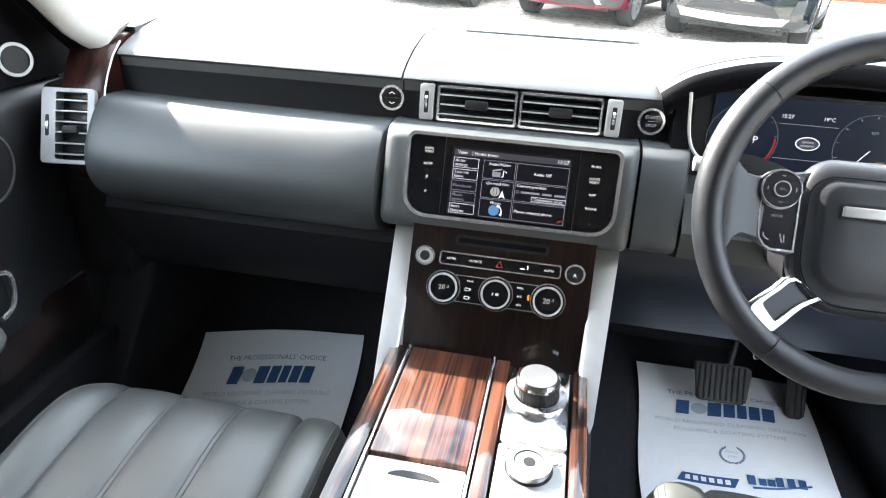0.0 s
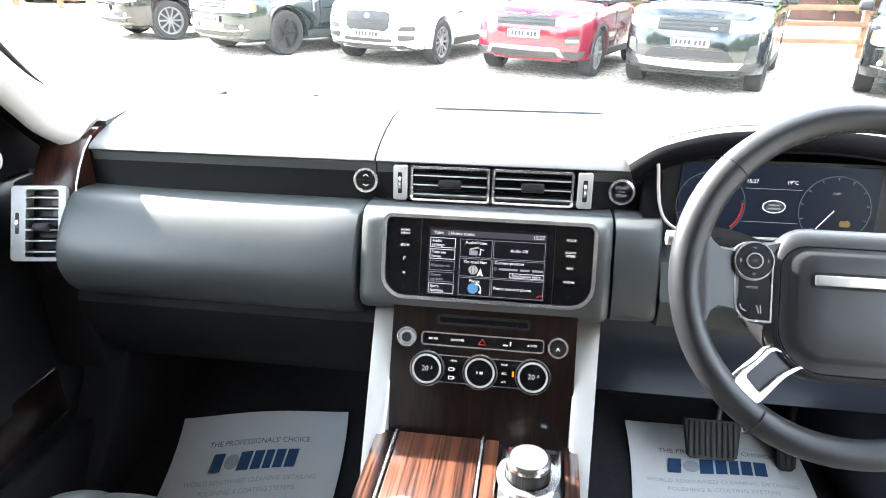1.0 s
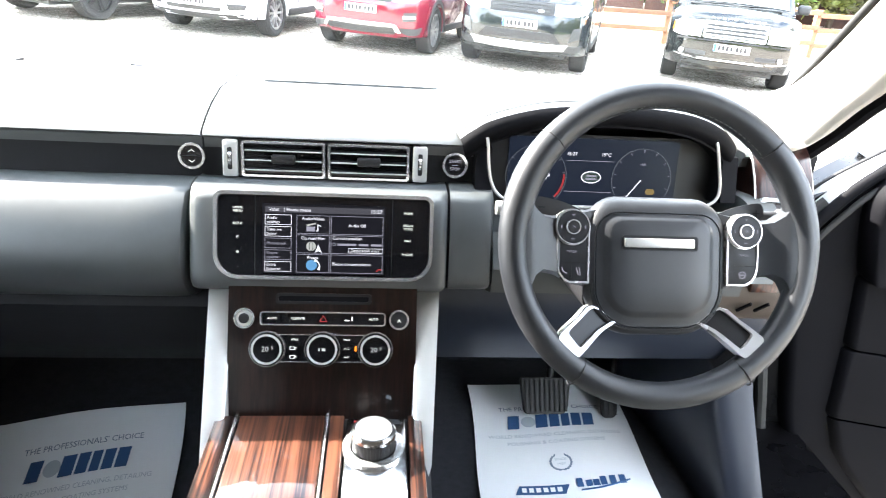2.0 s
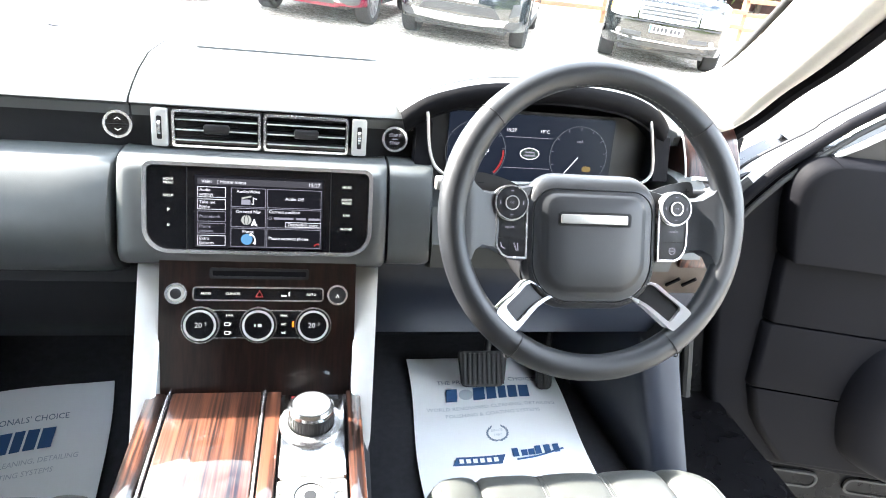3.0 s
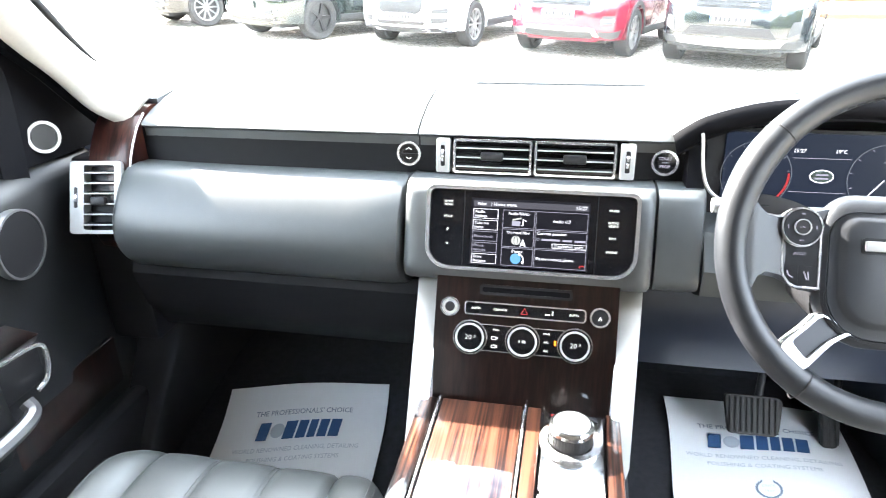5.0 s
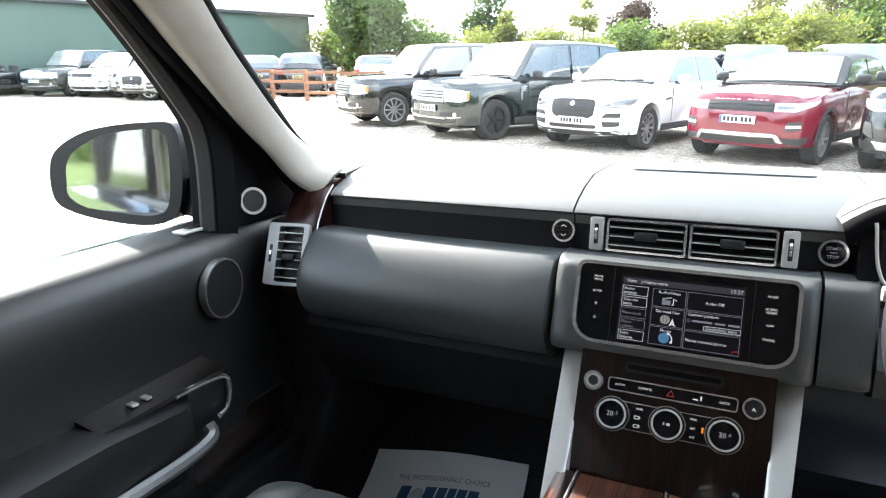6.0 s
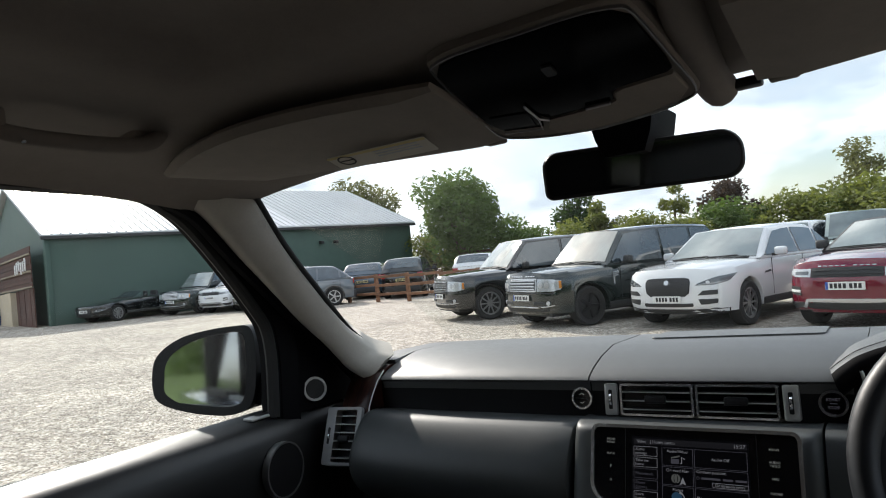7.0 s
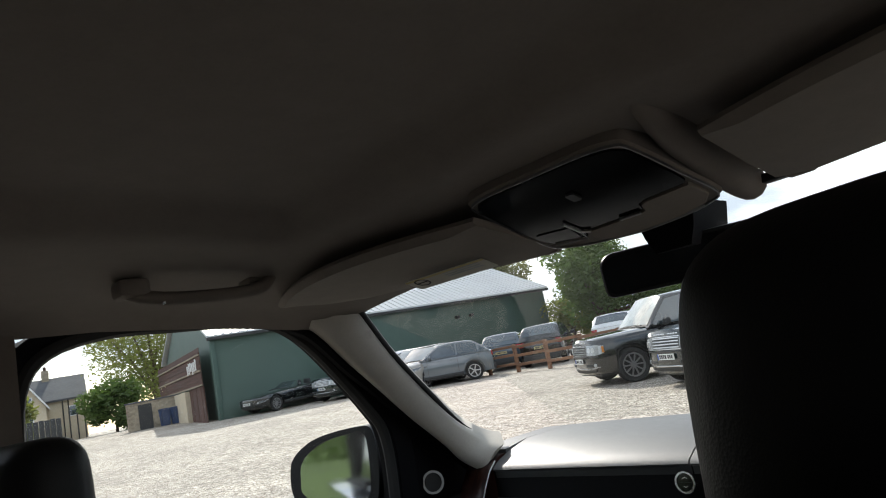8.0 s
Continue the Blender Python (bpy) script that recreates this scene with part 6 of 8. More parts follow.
part("mirror_glass", slab(None, [(x * 0.955, y * 0.83) for x, y in ml], 0.0, 0.0014, MM), MIRROR, mir, "dimming mirror glass")
part("mirror_mount", loft(None, [[(x * w, y, z) for x, y in ((0.05, -0.085), (-0.05, -0.085), (-0.05, 0.03), (0.05, 0.03))] for z, w in ((1.60, 0.55), (1.625, 0.75), (1.66, 0.9))]), DOOR_TRIM, mir, "black sensor housing")
for sx in (-1, 1):
    g = thing("grab_handle", "beige roof grab handle", "grab handle", "grab handles", at=(sx * 0.55, -0.53, 1.69))
    part("grip", tube(None, smooth_line([(sx * 0.585, -0.625, 1.710), (sx * 0.566, -0.60, 1.691), (sx * 0.558, -0.55, 1.683), (sx * 0.55, -0.47, 1.682), (sx * 0.545, -0.42, 1.688), (sx * 0.552, -0.395, 1.706)], 4), 0.011, 10), HEADLINING, g, "beige grip")
    for y in (-0.61, -0.41):
        part("end_cap", box(None, (sx * 0.575, y, 1.704), (0.045, 0.045, 0.028), 0.008), HEADLINING, g)
    part("coat_hook", tube(None, [(sx * 0.56, -0.575, 1.690), (sx * 0.553, -0.573, 1.676)], 0.003, 8), CHROME, g, "small chrome hook")

# ---- door mirror and wipers ----
dm = thing("door_mirror", "dark blue door mirror with a black surround", "door mirror", at=(-0.95, 0.06, 1.25))
DMM = Matrix.Translation((-1.050, 0.005, 1.305)) @ pose(0, 0, 0, 0, 0, 20) @ pose(0, 0, 0, 88, 0, 0)
dl = [(p.x, p.y) for p in smooth_line([(-0.131, -0.008, 0), (-0.122, 0.028, 0), (-0.095, 0.054, 0), (-0.045, 0.077, 0), (0.02, 0.088, 0), (0.085, 0.092, 0), (0.128, 0.088, 0), (0.140, 0.050, 0), (0.136, -0.030, 0), (0.118, -0.085, 0), (0.070, -0.104, 0), (0.0, -0.100, 0), (-0.070, -0.086, 0), (-0.118, -0.066, 0), (-0.131, -0.040, 0), (-0.131, -0.008, 0)], 3)][:-1]
gl = [(p.x, p.y) for p in smooth_line([(-0.094, -0.015, 0), (-0.090, 0.015, 0), (-0.068, 0.044, 0), (-0.015, 0.069, 0), (0.050, 0.078, 0), (0.100, 0.078, 0), (0.116, 0.055, 0), (0.112, -0.030, 0), (0.098, -0.076, 0), (0.060, -0.086, 0), (0.0, -0.080, 0), (-0.060, -0.070, 0), (-0.090, -0.050, 0), (-0.096, -0.035, 0), (-0.095, -0.025, 0), (-0.094, -0.015, 0)], 3)][:-1]
rows = [[DMM @ Vector((x * f + dx, y * f, z)) for x, y in dl] for f, z, dx in ((0.5, -0.165, 0.11), (0.82, -0.140, 0.085), (0.97, -0.08, 0.040), (1.0, -0.02, 0.006), (1.0, 0.0, 0))]
part("mirror_shell", loft(None, rows), PAINT_OWN, dm, "glossy dark blue shell")
part("mirror_surround", frame_ring(None, [(x * 1.005, y * 1.005) for x, y in dl], gl, -0.004, 0.034, DMM), SWITCH, dm, "black mirror surround")
part("mirror_glass", slab(None, [(x * 1.02, y * 1.02) for x, y in gl], -0.002, 0.002, DMM @ pose(-0.004, 0, 0.021, -1.5, 10, 0) @ pose(0.004, 0, 0)), MIRROR, dm, "door mirror glass")
part("mirror_arm", loft(None, [[(-0.97, y, z) for y, z in ((0.03, 1.225), (0.10, 1.225), (0.11, 1.29), (0.04, 1.30))], [(-0.86, y, z) for y, z in ((0.03, 1.21), (0.12, 1.21), (0.13, 1.27), (0.04, 1.28))]]), BLACK, dm, "black mirror arm")
for x0, x1 in ((-0.62, -0.43), (-0.18, 0.46)):
    w = thing("windscreen_wiper", "black windscreen wiper parked on the glass", "wiper", "wipers", at=(x0, 0.85, 1.2))
    part("blade", tube(None, [(x, 0.875 - 0.20 * abs(x / 0.72) ** 2 - 0.02, 1.206 + 0.04 * abs(x / 0.72) ** 2) for x in span(x0, x1, 8)], 0.004, 6), RUBBER, w)
    part("arm", tube(None, [(x1 + 0.1, 0.88, 1.20), ((x0 + x1) / 2 + 0.05, 0.87, 1.214), ((x0 + x1) / 2, 0.855, 1.222)], 0.004, 6), BLACK, w)

# the car's own flank, as the door mirror shows it
flank = part("wall_body_side", thick(grid(None, [[(x, y, z) for y in span(-2.9, 0.28, 12)] for x, z in ((-0.915, 0.42), (-0.945, 0.62), (-0.955, 0.90), (-0.945, 1.10), (-0.905, 1.185))]), 0.004), PAINT_OWN)
tagged(flank, "glossy dark blue outer flank of the car", "body side", kind="structure")
part("door_handle", box(None, (-0.975, -1.28, 1.02), (0.03, 0.21, 0.032), 0.01), PAINT_OWN, flank)
part("waist_trim", tube(None, [(-0.900, y, 1.192) for y in span(-2.8, -0.2, 8)], 0.006, 6), GLOSS, flank, "gloss black waist trim")

# ---- outside: ground ----
SLOPE = -0.03
GRAVEL = gravel("gravel")


def gz(x, y=0):
    return SLOPE * max(-42, min(30, x))


xs = span(-400, -62, 6) + span(-60, -44, 4) + span(-42, 30, 18) + span(32, 400, 6)
ground = part("ground", grid(None, [[(x, y, gz(x)) for x in xs] for y in (-300, -60, -20, 0, 20, 60, 120, 300, 900)]), GRAVEL)
tagged(ground, "pale loose gravel yard", "gravel ground", kind="structure")
GRASS = material("grass", (0.062, 0.092, 0.022), 0.9, vary=0.4, scale=6, bump=1.0, bump_scale=12)
bank = part("ground_grass_bank", grid(None, [[(x, y, gz(x) + h) for x in span(-60, 30, 18)] for y, h in ((-14.5, 0.012), (-17, 0.6), (-22, 1.3), (-70, 2.4))]), GRASS)
tagged(bank, "bright green grass bank behind the yard", "grass", kind="structure")

# ---- outside: parked cars ----
TYRE = material("tyre_rubber", (0.018, 0.018, 0.018), 0.85, vary=0.3, scale=40)
ALLOY = material("alloy", (0.55, 0.55, 0.56), 0.3, metal=0.9, vary=0.06)
ALLOY_DARK = material("dark_alloy", (0.03, 0.03, 0.032), 0.35, metal=0.6)
# Parked cars' windscreens: the pale sky reflection is put into the base colour.
SCREENG = material("sky_pale_windscreen", (0.20, 0.235, 0.225), 0.05, vary=0.55, scale=1.6, spec=1.0, coat=1.0, ior=1.7)
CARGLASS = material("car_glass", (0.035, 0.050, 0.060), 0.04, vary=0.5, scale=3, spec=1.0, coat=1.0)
LAMP = material("headlamp", (0.50, 0.52, 0.54), 0.16, metal=0.35, vary=0.35, scale=40, coat=1.0)
AMBER = material("indicator_lens", (0.55, 0.20, 0.03), 0.2, vary=0.2, scale=40, coat=1.0)
PLATE_BLUE = material("plate_blue", (0.03, 0.10, 0.42), 0.45)
BRIGHT = material("bright_trim", (0.62, 0.63, 0.64), 0.22, metal=0.7, vary=0.08, scale=30)
LAMP_DARK = material("smoked_headlamp", (0.09, 0.10, 0.11), 0.08, metal=0.2, vary=0.5, scale=30, coat=1.0)
TAIL = material("tail_lamp", (0.30, 0.01, 0.012), 0.15, vary=0.2, scale=30, coat=1.0)
PLATE = material("number_plate", (0.80, 0.80, 0.78), 0.45, vary=0.03)
PLATE_INK = material("plate_ink", (0.02, 0.02, 0.022), 0.5)
GUN = material("gunmetal", (0.03, 0.03, 0.032), 0.4, metal=0.3)
CLAD = material("grey_cladding", (0.03, 0.031, 0.032), 0.6, vary=0.2)
PAINTS = {}


def paint(name, c, rough=0.14):
    if name not in PAINTS:
        PAINTS[name] = material(name, c, rough, vary=0.06, scale=4, coat=1.0, spec=0.5)
    return PAINTS[name]


WHEELS = {}


def wheel_meshes(r, spokes, dark):
    """Tyre, rim barrel and one-piece spoked face, shared by all wheels alike."""
    key = (r, spokes, dark)
    if key in WHEELS:
        return WHEELS[key]
    prof = [(r * 0.70, -0.11), (r * 0.90, -0.125), (r * 0.985, -0.10), (r, -0.05), (r, 0.05), (r * 0.985, 0.10), (r * 0.90, 0.125), (r * 0.70, 0.11)]
    n = 28
    bm = grid(None, [[(x, q * math.cos(a), q * math.sin(a)) for q, x in prof] for a in (2 * math.pi * k / n for k in range(n))] + [[(x, q, 0) for q, x in prof]])
    bmesh.ops.remove_doubles(bm, verts=bm.verts[:], dist=1e-4)
    M = pose(0, 0, 0, 0, 90, 0)
    face = ring(None, r * 0.62, r * 0.715, 0.055, 0.10, M, 28)
    disc(face, r * 0.16, 0.05, 0.085, M, 16)
    for k in range(spokes):
        box(face, (0, r * 0.40, 0.075), (r * (0.5 / spokes + 0.03), r * 0.50, 0.03), 0.0, pose(0, 0, 0, 0, 90, 0) @ pose(0, 0, 0, 0, 0, 360 * k / spokes))
    hubb = disc(None, r * 0.70, -0.06, 0.02, M, 24)
    made = []
    for nm, b, mt in (("tyre", bm, TYRE), ("rim", face, ALLOY_DARK if dark else ALLOY), ("brake_disc", hubb, CLAD)):
        me = bpy.data.meshes.new(nm)
        bmesh.ops.recalc_face_normals(b, faces=b.faces[:])
        b.to_mesh(me)
        b.free()
        me.materials.append(mt)
        me.polygons.foreach_set("use_smooth", [True] * len(me.polygons))
        me.set_sharp_from_angle(angle=radians(40))
        made.append(me)
    WHEELS[key] = made
    return made


def car(label, category, x, y, turn, body, L=4.7, W=1.95, H=1.85, wb=2.85, fo=0.85, hood=(1.0, 1.10), belt=1.12, wsb=0.45, rf=1.15, rr=3.35, tb=3.75, r=0.375, spokes=7, dark=False, tumble=0.17, nose=0.22, clad=None, style="grille", split=(2.05, 2.95), open_top=False, roof=None, plate=True, group="parked cars"):
    """A parked car that faces the viewer side (-y of its own): origin on the ground between the front wheels."""
    c = thing("parked_car", label, category, group)
    LOCAL.add(c)
    c.matrix_basis = Matrix.Translation((x, y, gz(x))) @ pose(0, 0, 0, 0, 1.72, 0) @ pose(0, 0, 0, 0, 0, turn)
    w0, end = W / 2, L - fo

    def width(s):
        f, b = max(0, 1 - (s + fo) / 0.55), max(0, 1 - (end - s) / 0.5)
        return w0 * (1 - 0.13 * f ** 2 - 0.09 * b ** 2)

    def top(s):
        if s < wsb:
            t = (s + fo) / (wsb + fo)
            return hood[0] + (hood[1] - hood[0]) * math.sin(t * math.pi / 2)
        return hood[1] + (belt - hood[1]) * min(1, (s - wsb) / 0.3) - 0.05 * max(0, 1 - (end - s) / 0.3) ** 2

    def arch(s):
        z = 0.30
        for a in (0, wb):
            q = (r + 0.065) ** 2 - (s - a) ** 2
            if q > 0:
                z = max(z, r * 0.97 + math.sqrt(q))
        return z

    def recede(px, z, s):
        f = max(0, 1 - (s + fo) / 0.55)
        b = max(0, 1 - (end - s) / 0.5)
        k = (nose * max(0, z - 0.72) + 0.45 * max(0, 0.42 - z) + 0.26 * (abs(px) / w0) ** 4)
        return k * f - (0.10 * max(0, z - 0.8) + 0.10 * (abs(px) / w0) ** 4) * b

    st = sorted(set([-fo, -fo + 0.06, -fo + 0.16, -fo + 0.3, wsb, end - 0.3, end - 0.12, end - 0.04, end, wb / 2, wb / 2 - 0.4, wb / 2 + 0.4] + [a + d for a in (0, wb) for d in (-r - 0.07, -r - 0.05, -r, -r * 0.8, -r * 0.5, 0, r * 0.5, r * 0.8, r, r + 0.05, r + 0.07)]))
    st = [s for s in st if -fo <= s <= end]
    rows = []
    for s in st:
        w, t, a = width(s), top(s), arch(s)
        half = [(0.0, 0.27), (w - 0.30, 0.27), (w - 0.29, a), (w - 0.03, a), (w - 0.005, max(0.46, a + 0.02)), (w, max(0.66, a + 0.05)), (w - 0.012, max(t - 0.15, a + 0.07)), (w - 0.045, t - 0.05), (w - 0.13, t - 0.004), (w * 0.5, t + 0.028), (0.0, t + 0.040)]
        full = half + [(-px, z) for px, z in half[-2:0:-1]]
        rows.append([(px, s + recede(px, z, s), z) for px, z in full])
    P = paint(*body)
    def cap(row, s0, sign):
        """Closes an end of the body with a gently bulged face."""
        rings_, zc = [], 0.62
        for f in (0.97, 0.90, 0.78, 0.62, 0.45, 0.28, 0.10):
            ring_ = []
            for px, _, z in row:
                qx, qz = px * f, zc + (z - zc) * f
                ring_.append((qx, s0 + recede(qx, qz, s0) + sign * 0.035 * (1 - f ** 4), qz))
            rings_.append(ring_)
        return rings_
    rows = cap(rows[0], -fo, -1)[::-1] + rows + cap(rows[-1], end, 1)
    bm = loft(None, rows)
    bmesh.ops.recalc_face_normals(bm, faces=bm.faces[:])
    tree_ = BVHTree.FromBMesh(bm)
    part("body", bm, P, c, "painted bodywork")

    def decal(name, pts, mt, proud=0.010, lab="", parent=None, sub=4):
        """A panel of any outline laid on the bodywork, standing a little proud of it."""
        pts = [Vector(p) for p in pts]
        line = [a.lerp(b, k / sub) for a, b in zip(pts, pts[1:] + pts[:1]) for k in range(sub)]
        mid = sum(line, Vector()) / len(line)
        rows_ = []
        for f, d in ((1.0, -0.03), (1.0, proud), (0.72, proud), (0.40, proud), (0.10, proud)):
            ring_ = []
            for p in line:
                loc, nor, _, _ = tree_.find_nearest(mid.lerp(p, f))
                ring_.append(loc + nor * d)
            rows_.append(ring_)
        return part(name, loft(None, rows_), mt, parent or c, lab, 30)

    def both(fn):
        for sg in (-1, 1):
            fn(sg)


    # cabin
    def cab(s):
        if s < rf:
            return belt - 0.03 + (H - 0.05 - belt + 0.03) * max(0, (s - wsb) / (rf - wsb)) ** 0.93
        if s < rr:
            return H - 0.05 + 0.05 * math.sin((s - rf) / (rr - rf) * math.pi)
        return H - 0.05 - (H - 0.05 - belt) * min(1, (s - rr) / (tb - rr)) ** 1.25

    wl = w0 - 0.055

    def wide(z):
        return wl - max(0, z - belt) * tumble * 1.6

    if not open_top:
        rows = []
        for s in sorted(set(span(wsb, rf, 6) + span(rf, rr, 6) + span(rr, tb, 5))):
            t = max(cab(s), belt - 0.03)
            wr = wide(t)
            half = [(wl - 0.02, belt - 0.06), (wl, belt - 0.02), (wide((belt + t) / 2), (belt + t) / 2), (wr + 0.01, t - 0.05 if t - 0.05 > belt - 0.02 else t), (wr - 0.05, t - 0.008), (wr * 0.5, t + 0.015), (0, t + 0.022)]
            rows.append([(px, s, z) for px, z in half] + [(-px, s, z) for px, z in half[-2::-1]])
        part("cabin", loft(None, rows), roof or P, c, "painted pillars and roof")

        def across(s, f):
            t = cab(s)
            wr = wide(t) - 0.085
            px = wr * f
            return (px, s - 0.008, t + 0.022 - 0.03 * f * f + 0.010)
        part("windscreen", thick(grid(None, [[across(s, f) for f in span(-1, 1, 8)] for s in span(wsb + 0.06, rf - 0.03, 5)]), 0.006), SCREENG, c, "windscreen with the pale sky reflection in its colour")
        part("rear_window", thick(grid(None, [[(px, s + 0.012, z) for px, s, z in (across(s, f) for f in span(-0.95, 0.95, 6))] for s in span(rr + 0.06, rr + (tb - rr) * 0.75, 4)]), 0.006), CARGLASS, c, "dark glass rear window")
        cuts = [(wsb + 0.16, split[0] - 0.04), (split[0] + 0.04, split[1] - 0.04), (split[1] + 0.04, tb - 0.18)]
        for sx in (-1, 1):
            for a, b in cuts:
                cols = []
                for s in span(a, b, 6):
                    z1 = max(cab(s) - 0.085, belt + 0.025)
                    cols.append([(sx * (wide(z) + 0.012), s, z) for z in span(belt + 0.02, z1, 3)])
                part("side_window", thick(grid(None, cols), 0.006), CARGLASS, c, "dark glass side window")
    else:
        part("windscreen", thick(grid(None, [[(px * f, wsb + 0.1 + 0.55 * t, belt - 0.02 + 0.30 * t) for px in span(-0.62, 0.62, 6)] for t, f in ((0, 1.0), (0.5, 0.95), (1, 0.88))]), 0.008), CARGLASS, c, "raked windscreen")
        part("cockpit", box(None, (0, wsb + 1.15, belt + 0.0), (1.25, 1.0, 0.06), 0.02), CLAD, c, "dark open cockpit")
        for sx in (-0.36, 0.36):
            part("headrest", box(None, (sx, wsb + 1.5, belt + 0.12), (0.42, 0.14, 0.26), 0.05), CLAD, c, "dark seat back")

    # front details laid on the bodywork
    hz, F = hood[0], -fo
    wf = width(-fo) * 0.97

    def face(x0, x1, z0, z1, cut=0.0):
        """Corners of a front panel; cut trims its lower corners."""
        return [(x0 + cut, F, z0), (x1 - cut, F, z0), (x1, F, z0 + cut), (x1, F, z1), (x0, F, z1), (x0, F, z0 + cut)]

    zp = 0.60
    if style == "grille":
        zp = hz - 0.455
        decal("grille_frame", face(-0.45, 0.45, hz - 0.335, hz - 0.080, 0.02), BRIGHT, 0.012, "silver grille frame")
        g = decal("grille", face(-0.425, 0.425, hz - 0.315, hz - 0.098, 0.015), CLAD, 0.018, "dark slatted grille")
        for k in range(4):
            z = hz - 0.290 + 0.056 * k
            decal("grille_bar", face(-0.42, 0.42, z - 0.012, z + 0.012), BRIGHT, 0.026, "", g)
        for k in range(12):
            x_ = -0.385 + 0.07 * k
            decal("grille_bar", face(x_ - 0.005, x_ + 0.005, hz - 0.31, hz - 0.10), GUN, 0.022, "", g, 2)

        def lamps(sg):
            hl = decal("headlamp", [(sg * 0.475, F, hz - 0.33), (sg * wf, F + 0.02, hz - 0.33), (sg * w0, F + 0.20, hz - 0.30), (sg * w0, F + 0.22, hz - 0.12), (sg * wf, F + 0.02, hz - 0.095), (sg * 0.475, F, hz - 0.090)], LAMP, 0.012, "clear headlamp")
            for q in (0.57, 0.72):
                decal("reflector", [(sg * q + 0.060 * math.cos(a), F, hz - 0.21 + 0.060 * math.sin(a)) for a in (math.pi * k / 5 for k in range(10))], ALLOY, 0.020, "", hl, 1)
            decal("indicator", [(sg * w0, F + 0.16, hz - 0.28), (sg * w0, F + 0.215, hz - 0.28), (sg * w0, F + 0.215, hz - 0.14), (sg * w0, F + 0.16, hz - 0.14)], AMBER, 0.018, "amber corner lens", hl, 1)
            decal("fog_lamp", [(sg * 0.74 + 0.045 * math.cos(a), F, 0.50 + 0.045 * math.sin(a)) for a in (math.pi * k / 6 for k in range(12))], LAMP, 0.020, "round fog lamp", None, 1)
            decal("bumper_slot", [(sg * 0.36, F, 0.47), (sg * 0.66, F, 0.475), (sg * 0.66, F, 0.535), (sg * 0.36, F, 0.53)], CLAD, 0.008, "dark bumper slot")
            v = decal("wing_vent", [(sg * w0, r + 0.22, 0.74), (sg * w0, r + 0.26, 0.74), (sg * w0, r + 0.26, 0.93), (sg * w0, r + 0.36, 0.95), (sg * w0, r + 0.36, 1.00), (sg * w0, r + 0.22, 1.00)], CLAD, 0.006, "side vent behind the front wheel")
            for k in range(3):
                decal("vent_fin", [(sg * w0, r + 0.225, 0.90 + 0.035 * k), (sg * w0, r + 0.355, 0.915 + 0.035 * k), (sg * w0, r + 0.355, 0.930 + 0.035 * k), (sg * w0, r + 0.225, 0.917 + 0.035 * k)], BRIGHT, 0.014, "", v, 1)
            decal("vent_bar", [(sg * w0, r + 0.225, 0.745), (sg * w0, r + 0.252, 0.745), (sg * w0, r + 0.252, 0.92), (sg * w0, r + 0.225, 0.92)], BRIGHT, 0.014, "", v, 1)
        both(lamps)
        decal("bumper_step", face(-0.90, 0.90, hz - 0.375, hz - 0.350), GUN, 0.010, "dark line above the bumper")
        decal("bumper_lip", face(-0.90, 0.90, 0.415, 0.440), BRIGHT, 0.014, "bright bumper lip")
        decal("lower_intake", face(-0.74, 0.74, 0.30, 0.40, 0.03), CLAD, 0.010, "dark lower intake")
        decal("bonnet_gap", face(-0.86, 0.86, hz - 0.066, hz - 0.058), CLAD, 0.006, "dark bonnet shut line")
        for k in range(10):
            x_ = -0.36 + 0.08 * k
            if k != 5:
                decal("badge_bar", face(x_ - 0.025, x_ + 0.025, hz - 0.045, hz - 0.022), BRIGHT, 0.006, "", None, 1)
    elif style == "oval":
        zp = 0.515
        out_g = [(0.30, hz - 0.415), (0.375, hz - 0.36), (0.40, hz - 0.20), (0.375, hz - 0.135), (0.30, hz - 0.115)]
        g_line = [(x_, F, z) for x_, z in out_g] + [(-x_, F, z) for x_, z in out_g[::-1]]
        decal("grille_frame", [(x_ * 1.05, F, z + (0.008 if z > hz - 0.25 else -0.008)) for x_, _, z in g_line], GUN, 0.006, "dark grille frame")
        g = decal("grille", g_line, CLAD, 0.012, "black mesh grille")
        for k in range(7):
            z = hz - 0.385 + 0.04 * k
            decal("mesh_bar", face(-0.33, 0.33, z - 0.004, z + 0.004), GUN, 0.018, "", g, 2)
        decal("badge", [(0.045 * math.cos(a), F, hz - 0.20 + 0.045 * math.sin(a)) for a in (math.pi * k / 6 for k in range(12))], BRIGHT, 0.026, "round badge", g, 1)

        def lamps(sg):
            hl = decal("headlamp", [(sg * 0.50, F, hz - 0.245), (sg * 0.80, F + 0.06, hz - 0.235), (sg * w0, F + 0.30, hz - 0.19), (sg * w0, F + 0.52, hz - 0.075), (sg * w0 * 0.96, F + 0.30, hz - 0.085), (sg * 0.74, F + 0.05, hz - 0.13), (sg * 0.56, F, hz - 0.20)], LAMP_DARK, 0.008, "slim swept headlamp")
            decal("lamp_bulb", [(sg * 0.70 + 0.035 * math.cos(a), F + 0.04, hz - 0.195 + 0.030 * math.sin(a)) for a in (math.pi * k / 5 for k in range(10))], ALLOY, 0.014, "", hl, 1)
            decal("lamp_blade", [(sg * 0.56, F, hz - 0.235), (sg * 0.86, F + 0.10, hz - 0.215), (sg * w0, F + 0.34, hz - 0.165), (sg * 0.86, F + 0.10, hz - 0.203), (sg * 0.56, F, hz - 0.222)], LAMP, 0.016, "pale daytime lamp", hl, 2)
